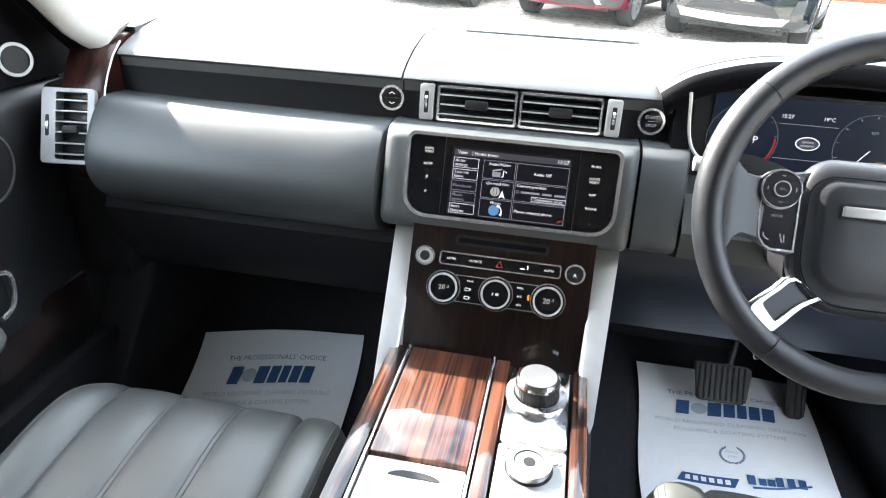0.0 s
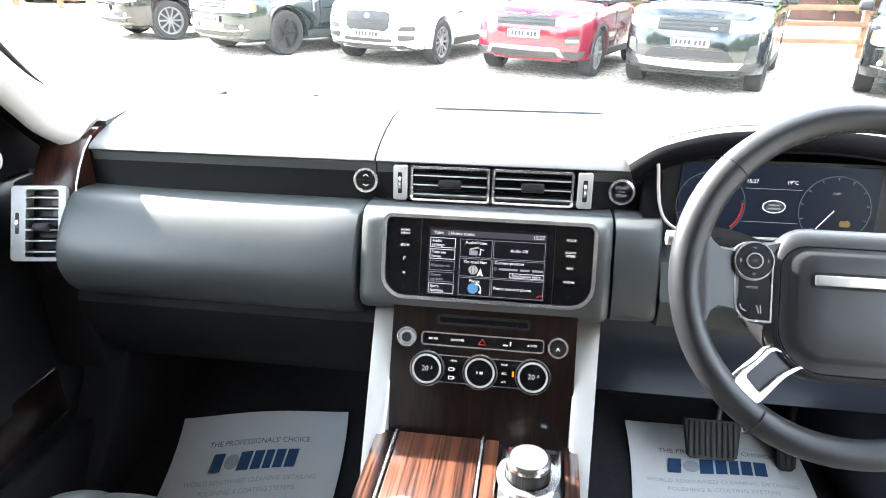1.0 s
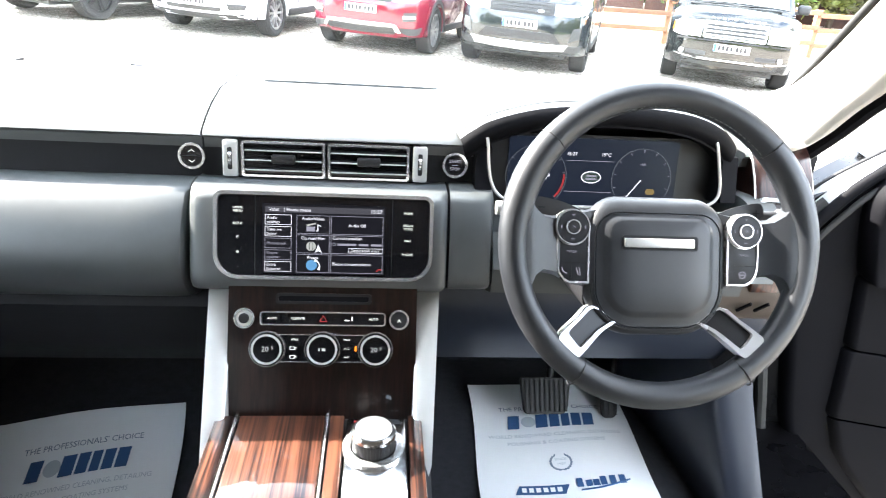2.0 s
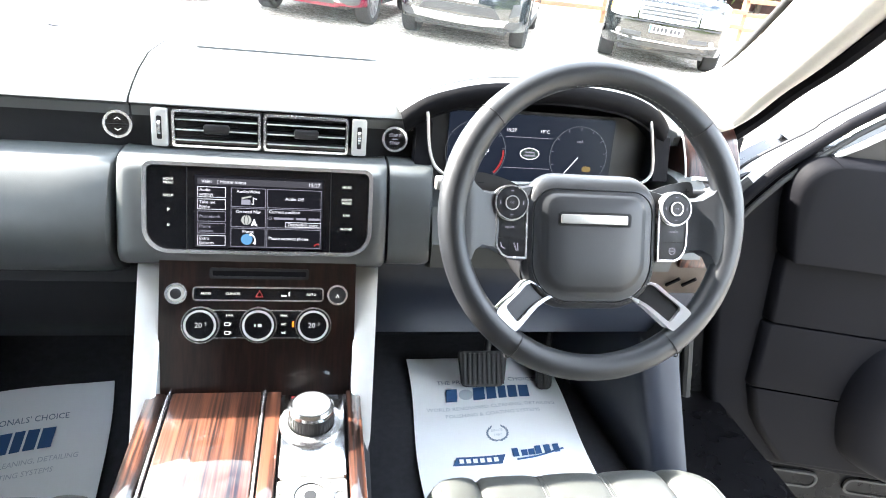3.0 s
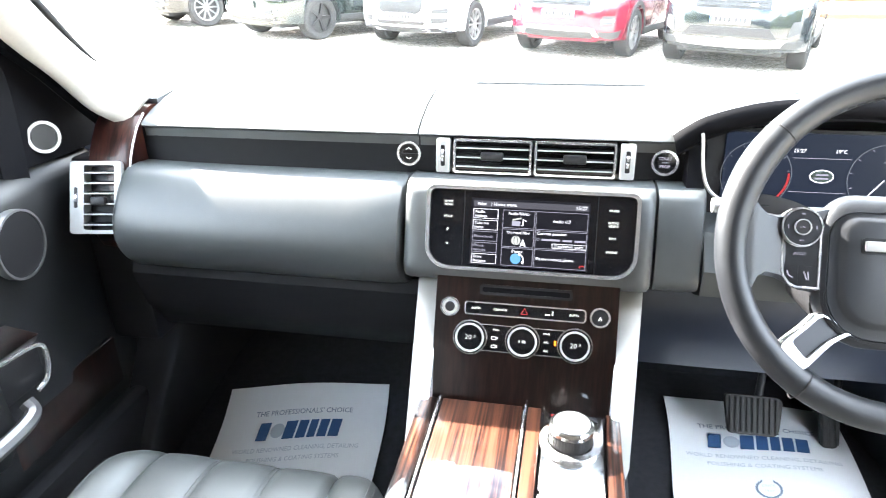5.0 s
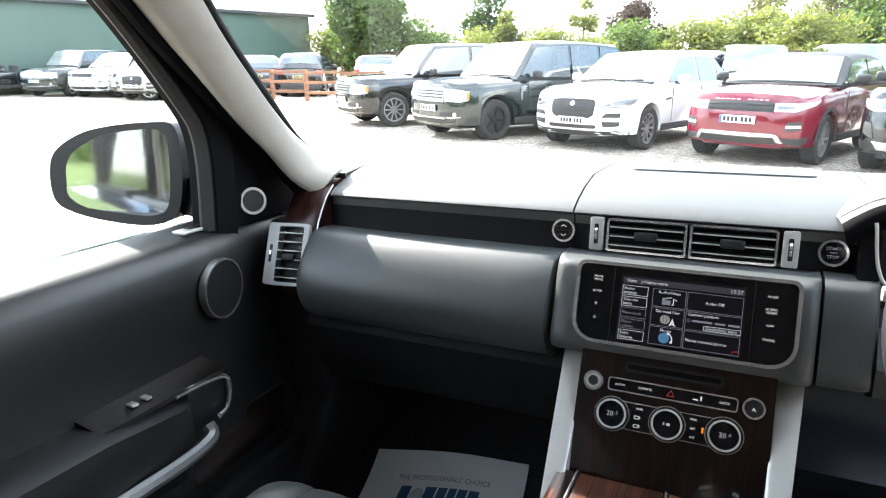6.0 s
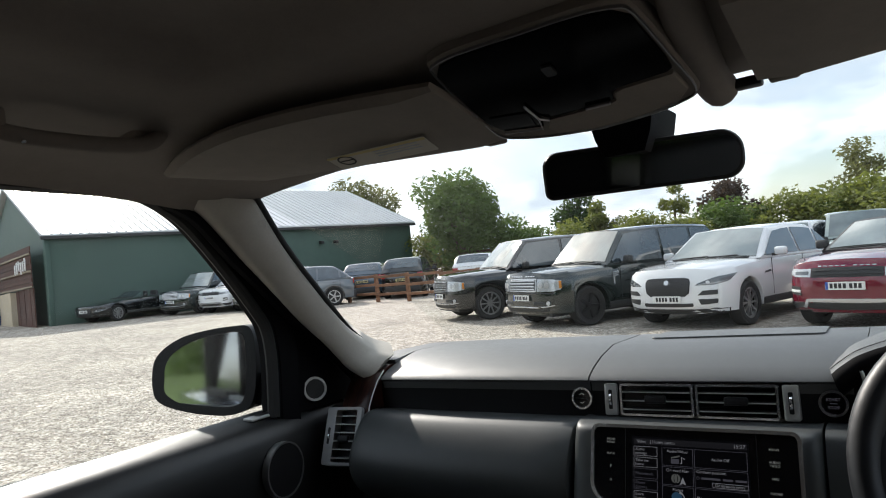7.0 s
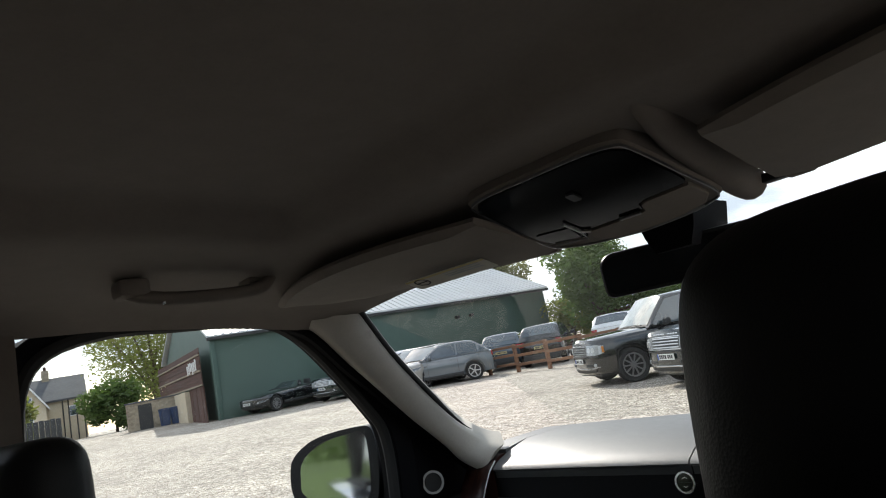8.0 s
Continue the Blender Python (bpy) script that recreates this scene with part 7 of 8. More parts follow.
            decal("side_intake", [(sg * 0.53, F, 0.575), (sg * 0.86, F + 0.06, 0.585), (sg * 0.86, F + 0.06, 0.66), (sg * 0.62, F, 0.655)], CLAD, 0.008, "dark side intake")
            decal("side_intake", [(sg * 0.58, F, 0.42), (sg * 0.84, F + 0.06, 0.43), (sg * 0.86, F + 0.06, 0.515), (sg * 0.54, F, 0.515)], CLAD, 0.008, "dark side intake")
            decal("wing_vent", [(sg * w0, r + 0.18, hz - 0.16), (sg * w0, r + 0.40, hz - 0.145), (sg * w0, r + 0.40, hz - 0.11), (sg * w0, r + 0.20, hz - 0.125)], CLAD, 0.006, "small wing vent")
        both(lamps)
        decal("lower_intake", face(-0.45, 0.45, 0.395, 0.450, 0.02), CLAD, 0.010, "dark lower intake")
        decal("lower_lip", [(-wf, F, 0.26), (wf, F, 0.26), (w0, F + 0.30, 0.28), (w0, F + 0.30, 0.34), (wf, F, 0.335), (-wf, F, 0.335), (-w0, F + 0.30, 0.34), (-w0, F + 0.30, 0.28)], CLAD, 0.014, "black lower lip")
    elif style == "slim":
        big = hz > 1.05
        zp = hz - 0.40 if big else hz - 0.335
        gz0, gz1 = (hz - 0.245, hz - 0.085) if big else (hz - 0.205, hz - 0.085)
        decal("grille_frame", face(-0.475, 0.475, gz0 - 0.014, gz1 + 0.014, 0.02), GUN, 0.008, "dark grille frame")
        g = decal("grille", face(-0.46, 0.46, gz0, gz1, 0.015), CLAD, 0.014, "slim mesh grille")
        n_ = 3 if big else 2
        for k in range(n_):
            z = gz0 + (gz1 - gz0) * (k + 0.5) / n_
            decal("grille_bar", face(-0.45, 0.45, z - 0.013, z + 0.013), GUN, 0.022, "", g)
            for q in range(9):
                x_ = -0.40 + 0.1 * q
                decal("grille_hole", face(x_ - 0.034, x_ + 0.034, z - 0.006, z + 0.006), CLAD, 0.026, "", g, 1)
        if big:
            decal("badge", [(0.28 + 0.045 * math.cos(a), F, gz0 + 0.035 + 0.022 * math.sin(a)) for a in (math.pi * k / 6 for k in range(12))], BRIGHT, 0.030, "pale oval badge", g, 1)

        def lamps(sg):
            lift = 0.0 if big else 0.03
            hl = decal("headlamp", [(sg * 0.485, F, gz0 - 0.005), (sg * wf * 0.95, F + 0.05, gz0 + 0.005), (sg * w0, F + 0.28, gz0 + 0.05 + lift), (sg * w0, F + (0.36 if big else 0.46), gz1 + lift), (sg * wf, F + 0.08, gz1 + 0.01), (sg * 0.485, F, gz1 + 0.004)], LAMP, 0.010, "pale wrap-round headlamp")
            decal("lamp_shade", [(sg * 0.52, F, gz0 + 0.03), (sg * wf * 0.93, F + 0.05, gz0 + 0.035), (sg * wf * 0.93, F + 0.05, gz1 - 0.035), (sg * 0.52, F, gz1 - 0.035)], LAMP_DARK, 0.016, "", hl, 2)
            if big:
                decal("corner_duct", [(sg * 0.74, F + 0.03, 0.50), (sg * 0.92, F + 0.12, 0.56), (sg * 0.90, F + 0.10, 0.72), (sg * 0.80, F + 0.03, 0.70)], CLAD, 0.008, "dark corner duct")
                decal("lower_corner", [(sg * 0.60, F, 0.33), (sg * w0, F + 0.22, 0.35), (sg * w0, F + 0.24, 0.46), (sg * 0.66, F, 0.44)], CLAD, 0.012, "dark lower bumper corner")
            else:
                d_ = decal("side_intake", [(sg * 0.66, F, 0.52), (sg * 0.86, F + 0.08, 0.54), (sg * 0.88, F + 0.08, 0.665), (sg * 0.68, F, 0.655)], CLAD, 0.008, "dark lamp recess")
                decal("fog_strip", [(sg * 0.67, F, 0.565), (sg * 0.86, F + 0.08, 0.575), (sg * 0.86, F + 0.08, 0.610), (sg * 0.67, F, 0.605)], PLATE, 0.018, "pale lamp strip", d_, 2)
                decal("skid_wing", [(sg * 0.50, F, 0.465), (sg * 0.555, F, 0.475), (sg * 0.655, F, 0.335), (sg * 0.585, F, 0.325)], BRIGHT, 0.030, "silver skid wing")
                decal("lower_trim", [(sg * 0.66, F, 0.30), (sg * w0, F + 0.22, 0.32), (sg * w0, F + 0.26, 0.43), (sg * 0.62, F, 0.42)], CLAD, 0.012, "dark lower bumper corner")
        both(lamps)
        if big:
            decal("lower_intake", face(-0.50, 0.50, 0.485, 0.545, 0.02), CLAD, 0.012, "dark lower intake")
            decal("intake_frame", [(-0.62, F, 0.47), (-0.50, F, 0.605), (0.50, F, 0.605), (0.62, F, 0.47), (0.56, F, 0.47), (0.46, F, 0.575), (-0.46, F, 0.575), (-0.56, F, 0.47)], GUN, 0.020, "grey intake frame")
            decal("skid_plate", [(-0.66, F, 0.34), (0.66, F, 0.34), (0.74, F + 0.03, 0.46), (-0.74, F + 0.03, 0.46)], BRIGHT, 0.024, "wide silver skid plate")
        else:
            decal("lower_intake", face(-0.56, 0.56, 0.30, 0.455, 0.03), CLAD, 0.014, "dark lower intake")
            decal("skid_plate", face(-0.52, 0.52, 0.435, 0.482), BRIGHT, 0.030, "silver skid plate")
        for k in range(10):
            x_ = -0.36 + 0.08 * k
            if k != 5:
                decal("badge_bar", face(x_ - 0.024, x_ + 0.024, hz - 0.052, hz - 0.034), GUN if big else BRIGHT, 0.006, "", None, 1)
    for k, sg in enumerate((-1, 1)):
        part("wiper", tube(None, [(-0.60 + 0.55 * k, wsb + 0.01, top(wsb) + 0.05), (-0.05 + 0.55 * k, wsb + 0.05, top(wsb) + 0.075)], 0.012, 5), CLAD, c, "black wiper")
    part("cowl", box(None, (0, wsb - 0.01, top(wsb) + 0.030), (W * 0.74, 0.10, 0.03), 0.01), CLAD, c, "black scuttle panel")
    if clad:
        for a in (0, wb):
            for sx in (-1, 1):
                part("arch_trim", thick(grid(None, [[(sx * (w0 + 0.006), a + q * math.cos(t), max(0.30, r * 0.97 + q * math.sin(t))) for t in span(0, math.pi, 14)] for q in (r + 0.06, r + 0.115)]), 0.012), clad, c, "arch trim")
    if plate:
        hit_, _, _, _ = tree_.find_nearest(Vector((0, F, zp)))
        pm = Matrix.Translation((0, hit_.y - 0.030, zp)) @ pose(0, 0, 0, 90)
        pl = part("number_plate", slab(None, rounded(0.52, 0.112, 0.008), 0, 0.008, pm), PLATE, c, "white number plate")
        for k in range(7):
            part("plate_bar", box(None, (-0.175 + 0.058 * k + (0.022 if k > 3 else -0.004), 0, 0.0085), (0.040, 0.070, 0.002), 0, pm), PLATE_INK, pl)
        if style != "oval":
            part("plate_band", box(None, (-0.240, 0, 0.0085), (0.036, 0.108, 0.002), 0, pm), PLATE_BLUE, pl, "blue plate band")
    rear = Matrix.Translation((0, end + 0.045, 0.80)) @ pose(0, 0, 0, 90, 0, 180)
    rp = part("rear_plate", slab(None, rounded(0.52, 0.112, 0.008), 0, 0.008, rear), YELLOW, c, "yellow rear number plate")
    for k in range(7):
        part("plate_bar", box(None, (-0.175 + 0.058 * k + (0.022 if k > 3 else -0.004), 0, 0.0085), (0.040, 0.070, 0.002), 0, rear), PLATE_INK, rp)
    part("rear_valance", box(None, (0, end - 0.06, 0.42), (W * 0.80, 0.20, 0.24), 0.05, seg=3), CLAD, c, "dark rear valance")
    for sx in (-1, 1):
        part("tail_lamp", box(None, (sx * (w0 - 0.17), end - 0.055, belt - 0.14), (0.24, 0.06, 0.20), 0.02), TAIL, c, "red tail lamp")
        mp = part("door_mirror", box(None, (sx * (w0 + 0.115), wsb + 0.42, belt + 0.075), (0.20, 0.13, 0.15), 0.045, seg=3), P if style == "oval" else CLAD, c, "door mirror")
        part("mirror_stalk", box(None, (sx * (w0 + 0.01), wsb + 0.42, belt + 0.015), (0.10, 0.06, 0.05), 0.01), CLAD, mp)
        for s in (wsb + 0.30, split[0], split[1]):
            part("door_gap", box(None, (sx * (width(s) - 0.003), s, 0.76), (0.008, 0.010, 0.62)), CLAD, c)
        for s in (split[0] - 0.22, split[1] - 0.22):
            part("door_handle", box(None, (sx * (width(s) + 0.010), s, belt - 0.15), (0.03, 0.17, 0.028), 0.008), P, c)
        part("sill_trim", box(None, (sx * (w0 - 0.02), wb / 2, 0.36), (0.06, wb - 2 * r - 0.16, 0.12), 0.02), CLAD, c, "dark sill trim")
        for a in (0, wb):
            t_me, r_me, d_me = wheel_meshes(r, spokes, dark)
            wh = new("wheel", t_me)
            wh.parent = c
            wh.location = (sx * (w0 - 0.135), a, r)
            wh.rotation_euler = (0, 0, 0 if sx > 0 else math.pi)
            for nm, me in (("rim", r_me), ("brake_disc", d_me)):
                o = new(nm, me)
                o.parent = wh
    part("underbody", box(None, (0, wb / 2, 0.33), (W - 0.62, L - 0.7, 0.2)), CLAD, c, "dark underbody")
    return c


BLACKP, GREENB = ("black_paint", (0.0045, 0.0060, 0.0068)), ("green_black_paint", (0.007, 0.0145, 0.0135))
WHITEP, REDP = ("white_paint", (0.78, 0.79, 0.80)), ("red_paint", (0.145, 0.004, 0.018))
GREYP, SILVERP, BLUEP = ("grey_paint", (0.12, 0.14, 0.155)), ("silver_paint", (0.42, 0.42, 0.42)), ("blue_grey_paint", (0.05, 0.075, 0.10))
BOXY = dict(L=4.97, W=1.96, H=1.86, wb=2.88, fo=0.86, hood=(1.06, 1.13), belt=1.14, wsb=0.50, rf=1.12, rr=3.55, tb=4.02, r=0.385, tumble=0.14, nose=0.10)
car("black four-wheel-drive car with silver multi-spoke wheels", "car", -8.30, 12.88, -36, BLACKP, spokes=10, **BOXY)
car("dark green-black four-wheel-drive car with black wheels", "car", -5.37, 11.39, -28, GREENB, spokes=5, dark=True, **BOXY)
car("white sport utility car with an oval black grille", "car", -2.60, 11.10, -17, WHITEP, L=4.73, W=1.94, H=1.66, wb=2.87, fo=0.90, hood=(0.98, 1.08), belt=1.10, wsb=0.52, rf=1.32, rr=2.95, tb=3.70, r=0.37, spokes=10, tumble=0.22, nose=0.30, style="oval")
car("red compact sport utility car with a silver skid plate", "car", 0.02, 10.64, -20, REDP, L=4.37, W=1.92, H=1.62, wb=2.66, fo=0.87, hood=(1.00, 1.10), belt=1.15, wsb=0.50, rf=1.30, rr=2.9, tb=3.42, r=0.37, spokes=10, tumble=0.22, nose=0.22, style="slim", clad=CLAD, roof=CLAD)
car("black large sport utility car with a silver skid plate", "car", 2.35, 9.99, -20, ("blue_black_paint", (0.006, 0.010, 0.013)), L=4.97, W=2.0, H=1.85, wb=2.92, fo=0.88, hood=(1.10, 1.18), belt=1.20, wsb=0.50, rf=1.22, rr=3.5, tb=3.95, r=0.385, spokes=5, tumble=0.18, nose=0.2, style="slim")
car("black four-wheel-drive car with a chrome grille", "car", 5.69, 9.92, -24, BLACKP, spokes=10, **BOXY)
car("dark estate car behind the front row", "car", -2.4, 19.3, -8, BLUEP, L=4.8, H=1.78, roof=paint(*WHITEP), group="second row")
car("pale green upright four-wheel-drive car", "car", -0.2, 19.6, 8, ("sage_paint", (0.38, 0.44, 0.42)), **{**BOXY, "H": 1.95, "hood": (1.12, 1.16), "belt": 1.2}, group="second row")
car("silver four-wheel-drive car behind the front row", "car", 2.3, 19.0, 6, SILVERP, **{**BOXY, "H": 1.95}, group="second row")
car("grey sport utility car with silver wheels", "car", -21.05, 17.35, -46, GREYP, L=4.4, W=1.9, H=1.65, wb=2.68, fo=0.85, hood=(0.98, 1.08), belt=1.1, wsb=0.5, rf=1.3, rr=2.7, tb=3.4, r=0.37, spokes=5, tumble=0.22, nose=0.3, style="oval")
car("low black convertible sports car with its roof down", "convertible", -28.55, 14.5, 8, BLACKP, L=4.47, W=1.92, H=1.1, wb=2.62, fo=0.92, hood=(0.72, 0.92), belt=0.95, wsb=0.9, rf=1.3, rr=2.2, tb=3.0, r=0.35, spokes=10, nose=0.45, style="oval", open_top=True, split=(2.0, 2.2))
car("dark green four-wheel-drive car by the shed", "car", -26.15, 16.95, 10, GREENB, spokes=5, **BOXY)
car("white sport utility car by the shed", "car", -24.1, 17.5, 10, WHITEP, L=4.6, H=1.72, style="slim")
car("beige compact sport utility car with an oval grille by the shed", "car", -20.9, 17.1, 12, ("beige_grey_paint", (0.30, 0.29, 0.26)), L=4.4, W=1.9, H=1.65, wb=2.68, fo=0.85, hood=(0.98, 1.08), belt=1.1, wsb=0.5, rf=1.3, rr=2.7, tb=3.4, r=0.37, spokes=7, tumble=0.22, nose=0.3, style="oval")
car("bronze sport utility car by the shed", "car", -22.3, 17.9, 10, ("bronze_paint", (0.24, 0.22, 0.19)), L=4.6, H=1.72, style="slim")
for k, (x, y, p, h) in enumerate(((-21.6, 24.6, BLUEP, 1.66), (-24.8, 29.7, SILVERP, 1.60), (-18.7, 24.4, BLACKP, 1.74), (-16.6, 27.2, WHITEP, 1.68))):
    car(("blue-grey", "silver", "black", "white")[k] + " sport utility car parked tail-first behind the fence", "car", x, y, 214 - 3 * k, p, H=h, L=4.6, rr=3.0, tb=3.7, group="cars behind the fence")

# ---- outside: fence, shed, walls, house ----
TIMBER = material("weathered_timber", (0.20, 0.10, 0.055), 0.8, vary=0.3, scale=14, random_tint=0.15)
SHEET = material("green_cladding", (0.058, 0.102, 0.083), 0.55, vary=0.10, scale=3)
ROOFSHEET = material("pale_roof_sheet", (0.56, 0.57, 0.58), 0.38, vary=0.08, scale=2)
STONE = material("stone_wall", (0.33, 0.28, 0.21), 0.9, vary=0.35, scale=7, bump=1.0, bump_scale=6)
RENDERW = material("pale_render", (0.55, 0.47, 0.35), 0.9, vary=0.12, scale=4)
SLATE = material("slate_roof", (0.085, 0.088, 0.095), 0.7, vary=0.25, scale=6)
BROWNB = material("red_brown_boards", (0.085, 0.038, 0.028), 0.75, vary=0.25, scale=8, random_tint=0.18)


def fence(p, q, n, label):
    f = thing("post_and_rail_fence", label, "fence", at=(p[0], p[1], gz(p[0])))
    P0, Q0 = Vector((*p, gz(p[0]))), Vector((*q, gz(q[0])))
    d = (Q0 - P0) / n
    ang = math.degrees(math.atan2(d.y, d.x))
    for k in range(n + 1):
        c = P0 + d * k
        part("post", box(None, (0, 0, 0.55), (0.13, 0.13, 1.16), 0.01, Matrix.Translation(c) @ pose(0, 0, 0, 0, 0, ang)), TIMBER, f)
        if k < n:
            for z in (0.30, 0.66, 1.0):
                part("rail", box(None, (d.length / 2, -0.08, z), (d.length, 0.05, 0.11), 0.006, Matrix.Translation(c) @ pose(0, 0, 0, 0, 0, ang)), TIMBER, f)
    return f


fence((-18.8, 19.8), (-9.8, 18.4), 5, "brown timber post-and-rail fence along the yard")
fence((3.2, 15.6), (12.5, 15.2), 5, "brown timber post-and-rail fence behind the cars")
bf = thing("panel_fence", "long brown close-boarded fence below the trees", "fence", at=(0, 32, 0))
for k in range(26):
    x = -20 + 1.85 * k
    part("fence_panel", box(None, (x, 32 - 0.05 * x, gz(x) + 0.95), (1.80, 0.06, 1.9)), BROWNB, bf)

C0, AL, AC = Vector((-30, 13, 0)), Vector((0.215, 0.977, 0)), Vector((-0.977, 0.215, 0))
SL, SWD, EAVE, RIDGE = 21.0, 14.0, 4.85, 8.05
shed = thing("storage_shed", "large dark green metal shed with a pale ribbed roof", "shed", at=(-30, 13, 0.9))


def sh(a, c, z):
    p = C0 + AL * a + AC * c
    return (p.x, p.y, z)


part("long_wall", loft(None, [[sh(0, c, 0.4), sh(SL, c, 0.4), sh(SL, c, EAVE), sh(0, c, EAVE)] for c in (0, 0.2)]), SHEET, shed, "dark green wall")
part("far_wall", loft(None, [[sh(0, c, 0.4), sh(SL, c, 0.4), sh(SL, c, EAVE), sh(0, c, EAVE)] for c in (SWD - 0.2, SWD)]), SHEET, shed)
for a in (0, SL - 0.2):
    part("gable_wall", loft(None, [[sh(a + d, c, z) for c, z in ((0.2, 0.4), (SWD - 0.2, 0.4), (SWD - 0.2, EAVE), (SWD / 2, RIDGE - 0.1), (0.2, EAVE))] for d in (0, 0.2)]), SHEET, shed, "dark green gable wall")
for c0, c1, nm in ((-0.25, SWD / 2, 1), (SWD + 0.25, SWD / 2, 2)):
    rl = part("roof_slope", loft(None, [[sh(a, c0, EAVE - 0.02 + d), sh(a, c1, RIDGE + d), sh(a, c1, RIDGE + d + 0.08), sh(a, c0, EAVE + 0.06 + d)] for a, d in ((-0.25, 0), (SL + 0.25, 0))]), ROOFSHEET, shed, "pale ribbed metal roof")
    if nm == 1:
        for k in range(56):
            a = -0.2 + k * (SL + 0.4) / 55
            part("roof_rib", loft(None, [[sh(a + e, c0 + (c1 - c0) * t, EAVE + 0.055 + (RIDGE - EAVE + 0.02) * t + h) for e, h in ((-0.05, 0), (0.05, 0), (0.03, 0.05), (-0.03, 0.05))] for t in (0, 1)]), ROOFSHEET, rl, smooth=0)
part("gutter", loft(None, [[sh(a, c, z) for c, z in ((-0.30, EAVE - 0.16), (-0.12, EAVE - 0.16), (-0.12, EAVE - 0.02), (-0.30, EAVE - 0.02))] for a in (-0.25, SL + 0.25)]), CLAD, shed, "dark gutter")
part("corner_trim", box(None, (0, 0, 0), (0.22, 0.22, 4.0), 0.02, Matrix.Translation(sh(-0.02, -0.02, 2.75))), SHEET, shed)
for a in (14.0, 15.0):
    part("flood_lamp", box(None, sh(a, -0.15, 3.9), (0.22, 0.25, 0.18), 0.03), CLAD, shed, "small flood lamp")
lean = thing("timber_lean_to", "red-brown boarded lean-to against the shed gable", "lean-to", at=(-31, 12, 0.9))
for k in range(9):
    z = 2.70 + 0.20 * k
    part("board", loft(None, [[sh(-0.55 - d, 0.35, z), sh(-0.55 - d, 13.7, z + 0.10), sh(-0.55 - d, 13.7, z + 0.285), sh(-0.55 - d, 0.35, z + 0.185)] for d in (0, 0.03 + 0.02 * (k % 2))]), BROWNB, lean)
for z in (2.66, 3.35, 4.10):
    part("rail", loft(None, [[sh(-0.60 - d, 0.3, z), sh(-0.60 - d, 13.7, z + 0.10), sh(-0.60 - d, 13.7, z + 0.17), sh(-0.60 - d, 0.3, z + 0.07)] for d in (0, 0.08)]), STONE, lean, "pale horizontal rail")
for k in range(6):
    part("hanging_strip", box(None, sh(-0.72, 0.75 + 0.42 * k, 3.72 - 0.06 * (k % 3)), (0.10, 0.04, 0.55 - 0.10 * (k % 2)), 0.01), WHITE, lean, "white hanging strip")
for k in range(6):
    c_ = 0.45 + 0.58 * k
    part("board", loft(None, [[sh(-0.50 - d, c_, 0.7), sh(-0.50 - d, c_ + 0.56, 0.7), sh(-0.50 - d, c_ + 0.56, 2.66), sh(-0.50 - d, c_, 2.66)] for d in (0, 0.05 + 0.015 * (k % 2))]), BROWNB, lean)
part("render_wall", loft(None, [[sh(-0.5, c_, 0.7), sh(-0.8, c_, 0.7), sh(-0.8, c_, 2.62), sh(-0.5, c_, 2.62)] for c_ in (3.95, 10.0)]), RENDERW, lean, "pale rendered wall")
yard = thing("stone_yard_wall", "weathered stone outbuilding wall with a dark door", "wall", at=(-37, 12.4, 1.0))
A0, A1 = Vector((-37.0, 14.2, 0)), Vector((-38.6, 11.6, 0))
dv = (A1 - A0).normalized()
nv = Vector((dv.y, -dv.x, 0)) * -1
part("wall_body", loft(None, [[tuple(A0 + dv * q + nv * d + Vector((0, 0, z))) for d, z in ((0, 0.8), (-0.4, 0.8), (-0.4, 2.62), (0, 2.62))] for q in (0, 3.05)]), STONE, yard, "rough stone wall")
part("coping", loft(None, [[tuple(A0 + dv * q + nv * d + Vector((0, 0, z))) for d, z in ((0.06, 2.62), (-0.46, 2.62), (-0.46, 2.72), (0.06, 2.70))] for q in (-0.05, 3.1)]), SLATE, yard, "dark coping")
part("door", loft(None, [[tuple(A0 + dv * q + nv * d + Vector((0, 0, z))) for d, z in ((0.0, 1.05), (0.05, 1.05), (0.05, 2.50), (0.0, 2.50))] for q in (1.72, 2.42)]), CLAD, yard, "dark door")
for k in range(2):
    bp = A0 + dv * (0.45 + 0.58 * k) + nv * 0.35
    wb_ = thing("wheelie_bin", "dark blue wheelie bin by the stone wall", "bin", "wheelie bins", at=(bp.x, bp.y, gz(bp.x)))
    bm_ = loft(None, [[(bp.x + u * f, bp.y + v * f, gz(bp.x) + z) for u, v in ((-0.24, -0.24), (0.24, -0.24), (0.24, 0.24), (-0.24, 0.24))] for z, f in ((0.02, 0.78), (0.5, 0.92), (0.86, 1.0))])
    part("bin_body", bm_, paint("bin_blue", (0.02, 0.05, 0.14), 0.5), wb_)
    part("lid", box(None, (bp.x, bp.y, gz(bp.x) + 0.90), (0.52, 0.54, 0.07), 0.03), paint("bin_blue", (0.02, 0.05, 0.14), 0.5), wb_)
gate = thing("timber_gate", "dark weathered timber gate beside the house", "gate", at=(-39.5, 8.3, 1.2))
for k in range(7):
    az_ = radians(-78.8 + 0.36 * k)
    gx, gy = 0.417 + 40 * math.sin(az_), -0.955 + 40 * math.cos(az_)
    part("board", box(None, (0, 0, 0.72), (0.235, 0.05, 1.45 + 0.05 * (k % 2)), 0.01, Matrix.Translation((gx, gy, gz(gx))) @ pose(0, 0, 0, 0, 0, 77)), CLAD, gate)
hs = thing("house", "pale rendered house with slate roofs, white bargeboards and a chimney", "house", at=(-59.85, 13.6, 1.26))
HM = Matrix.Translation((-59.85, 13.6, 1.2)) @ pose(0, 0, 0, 0, 0, 76.5)
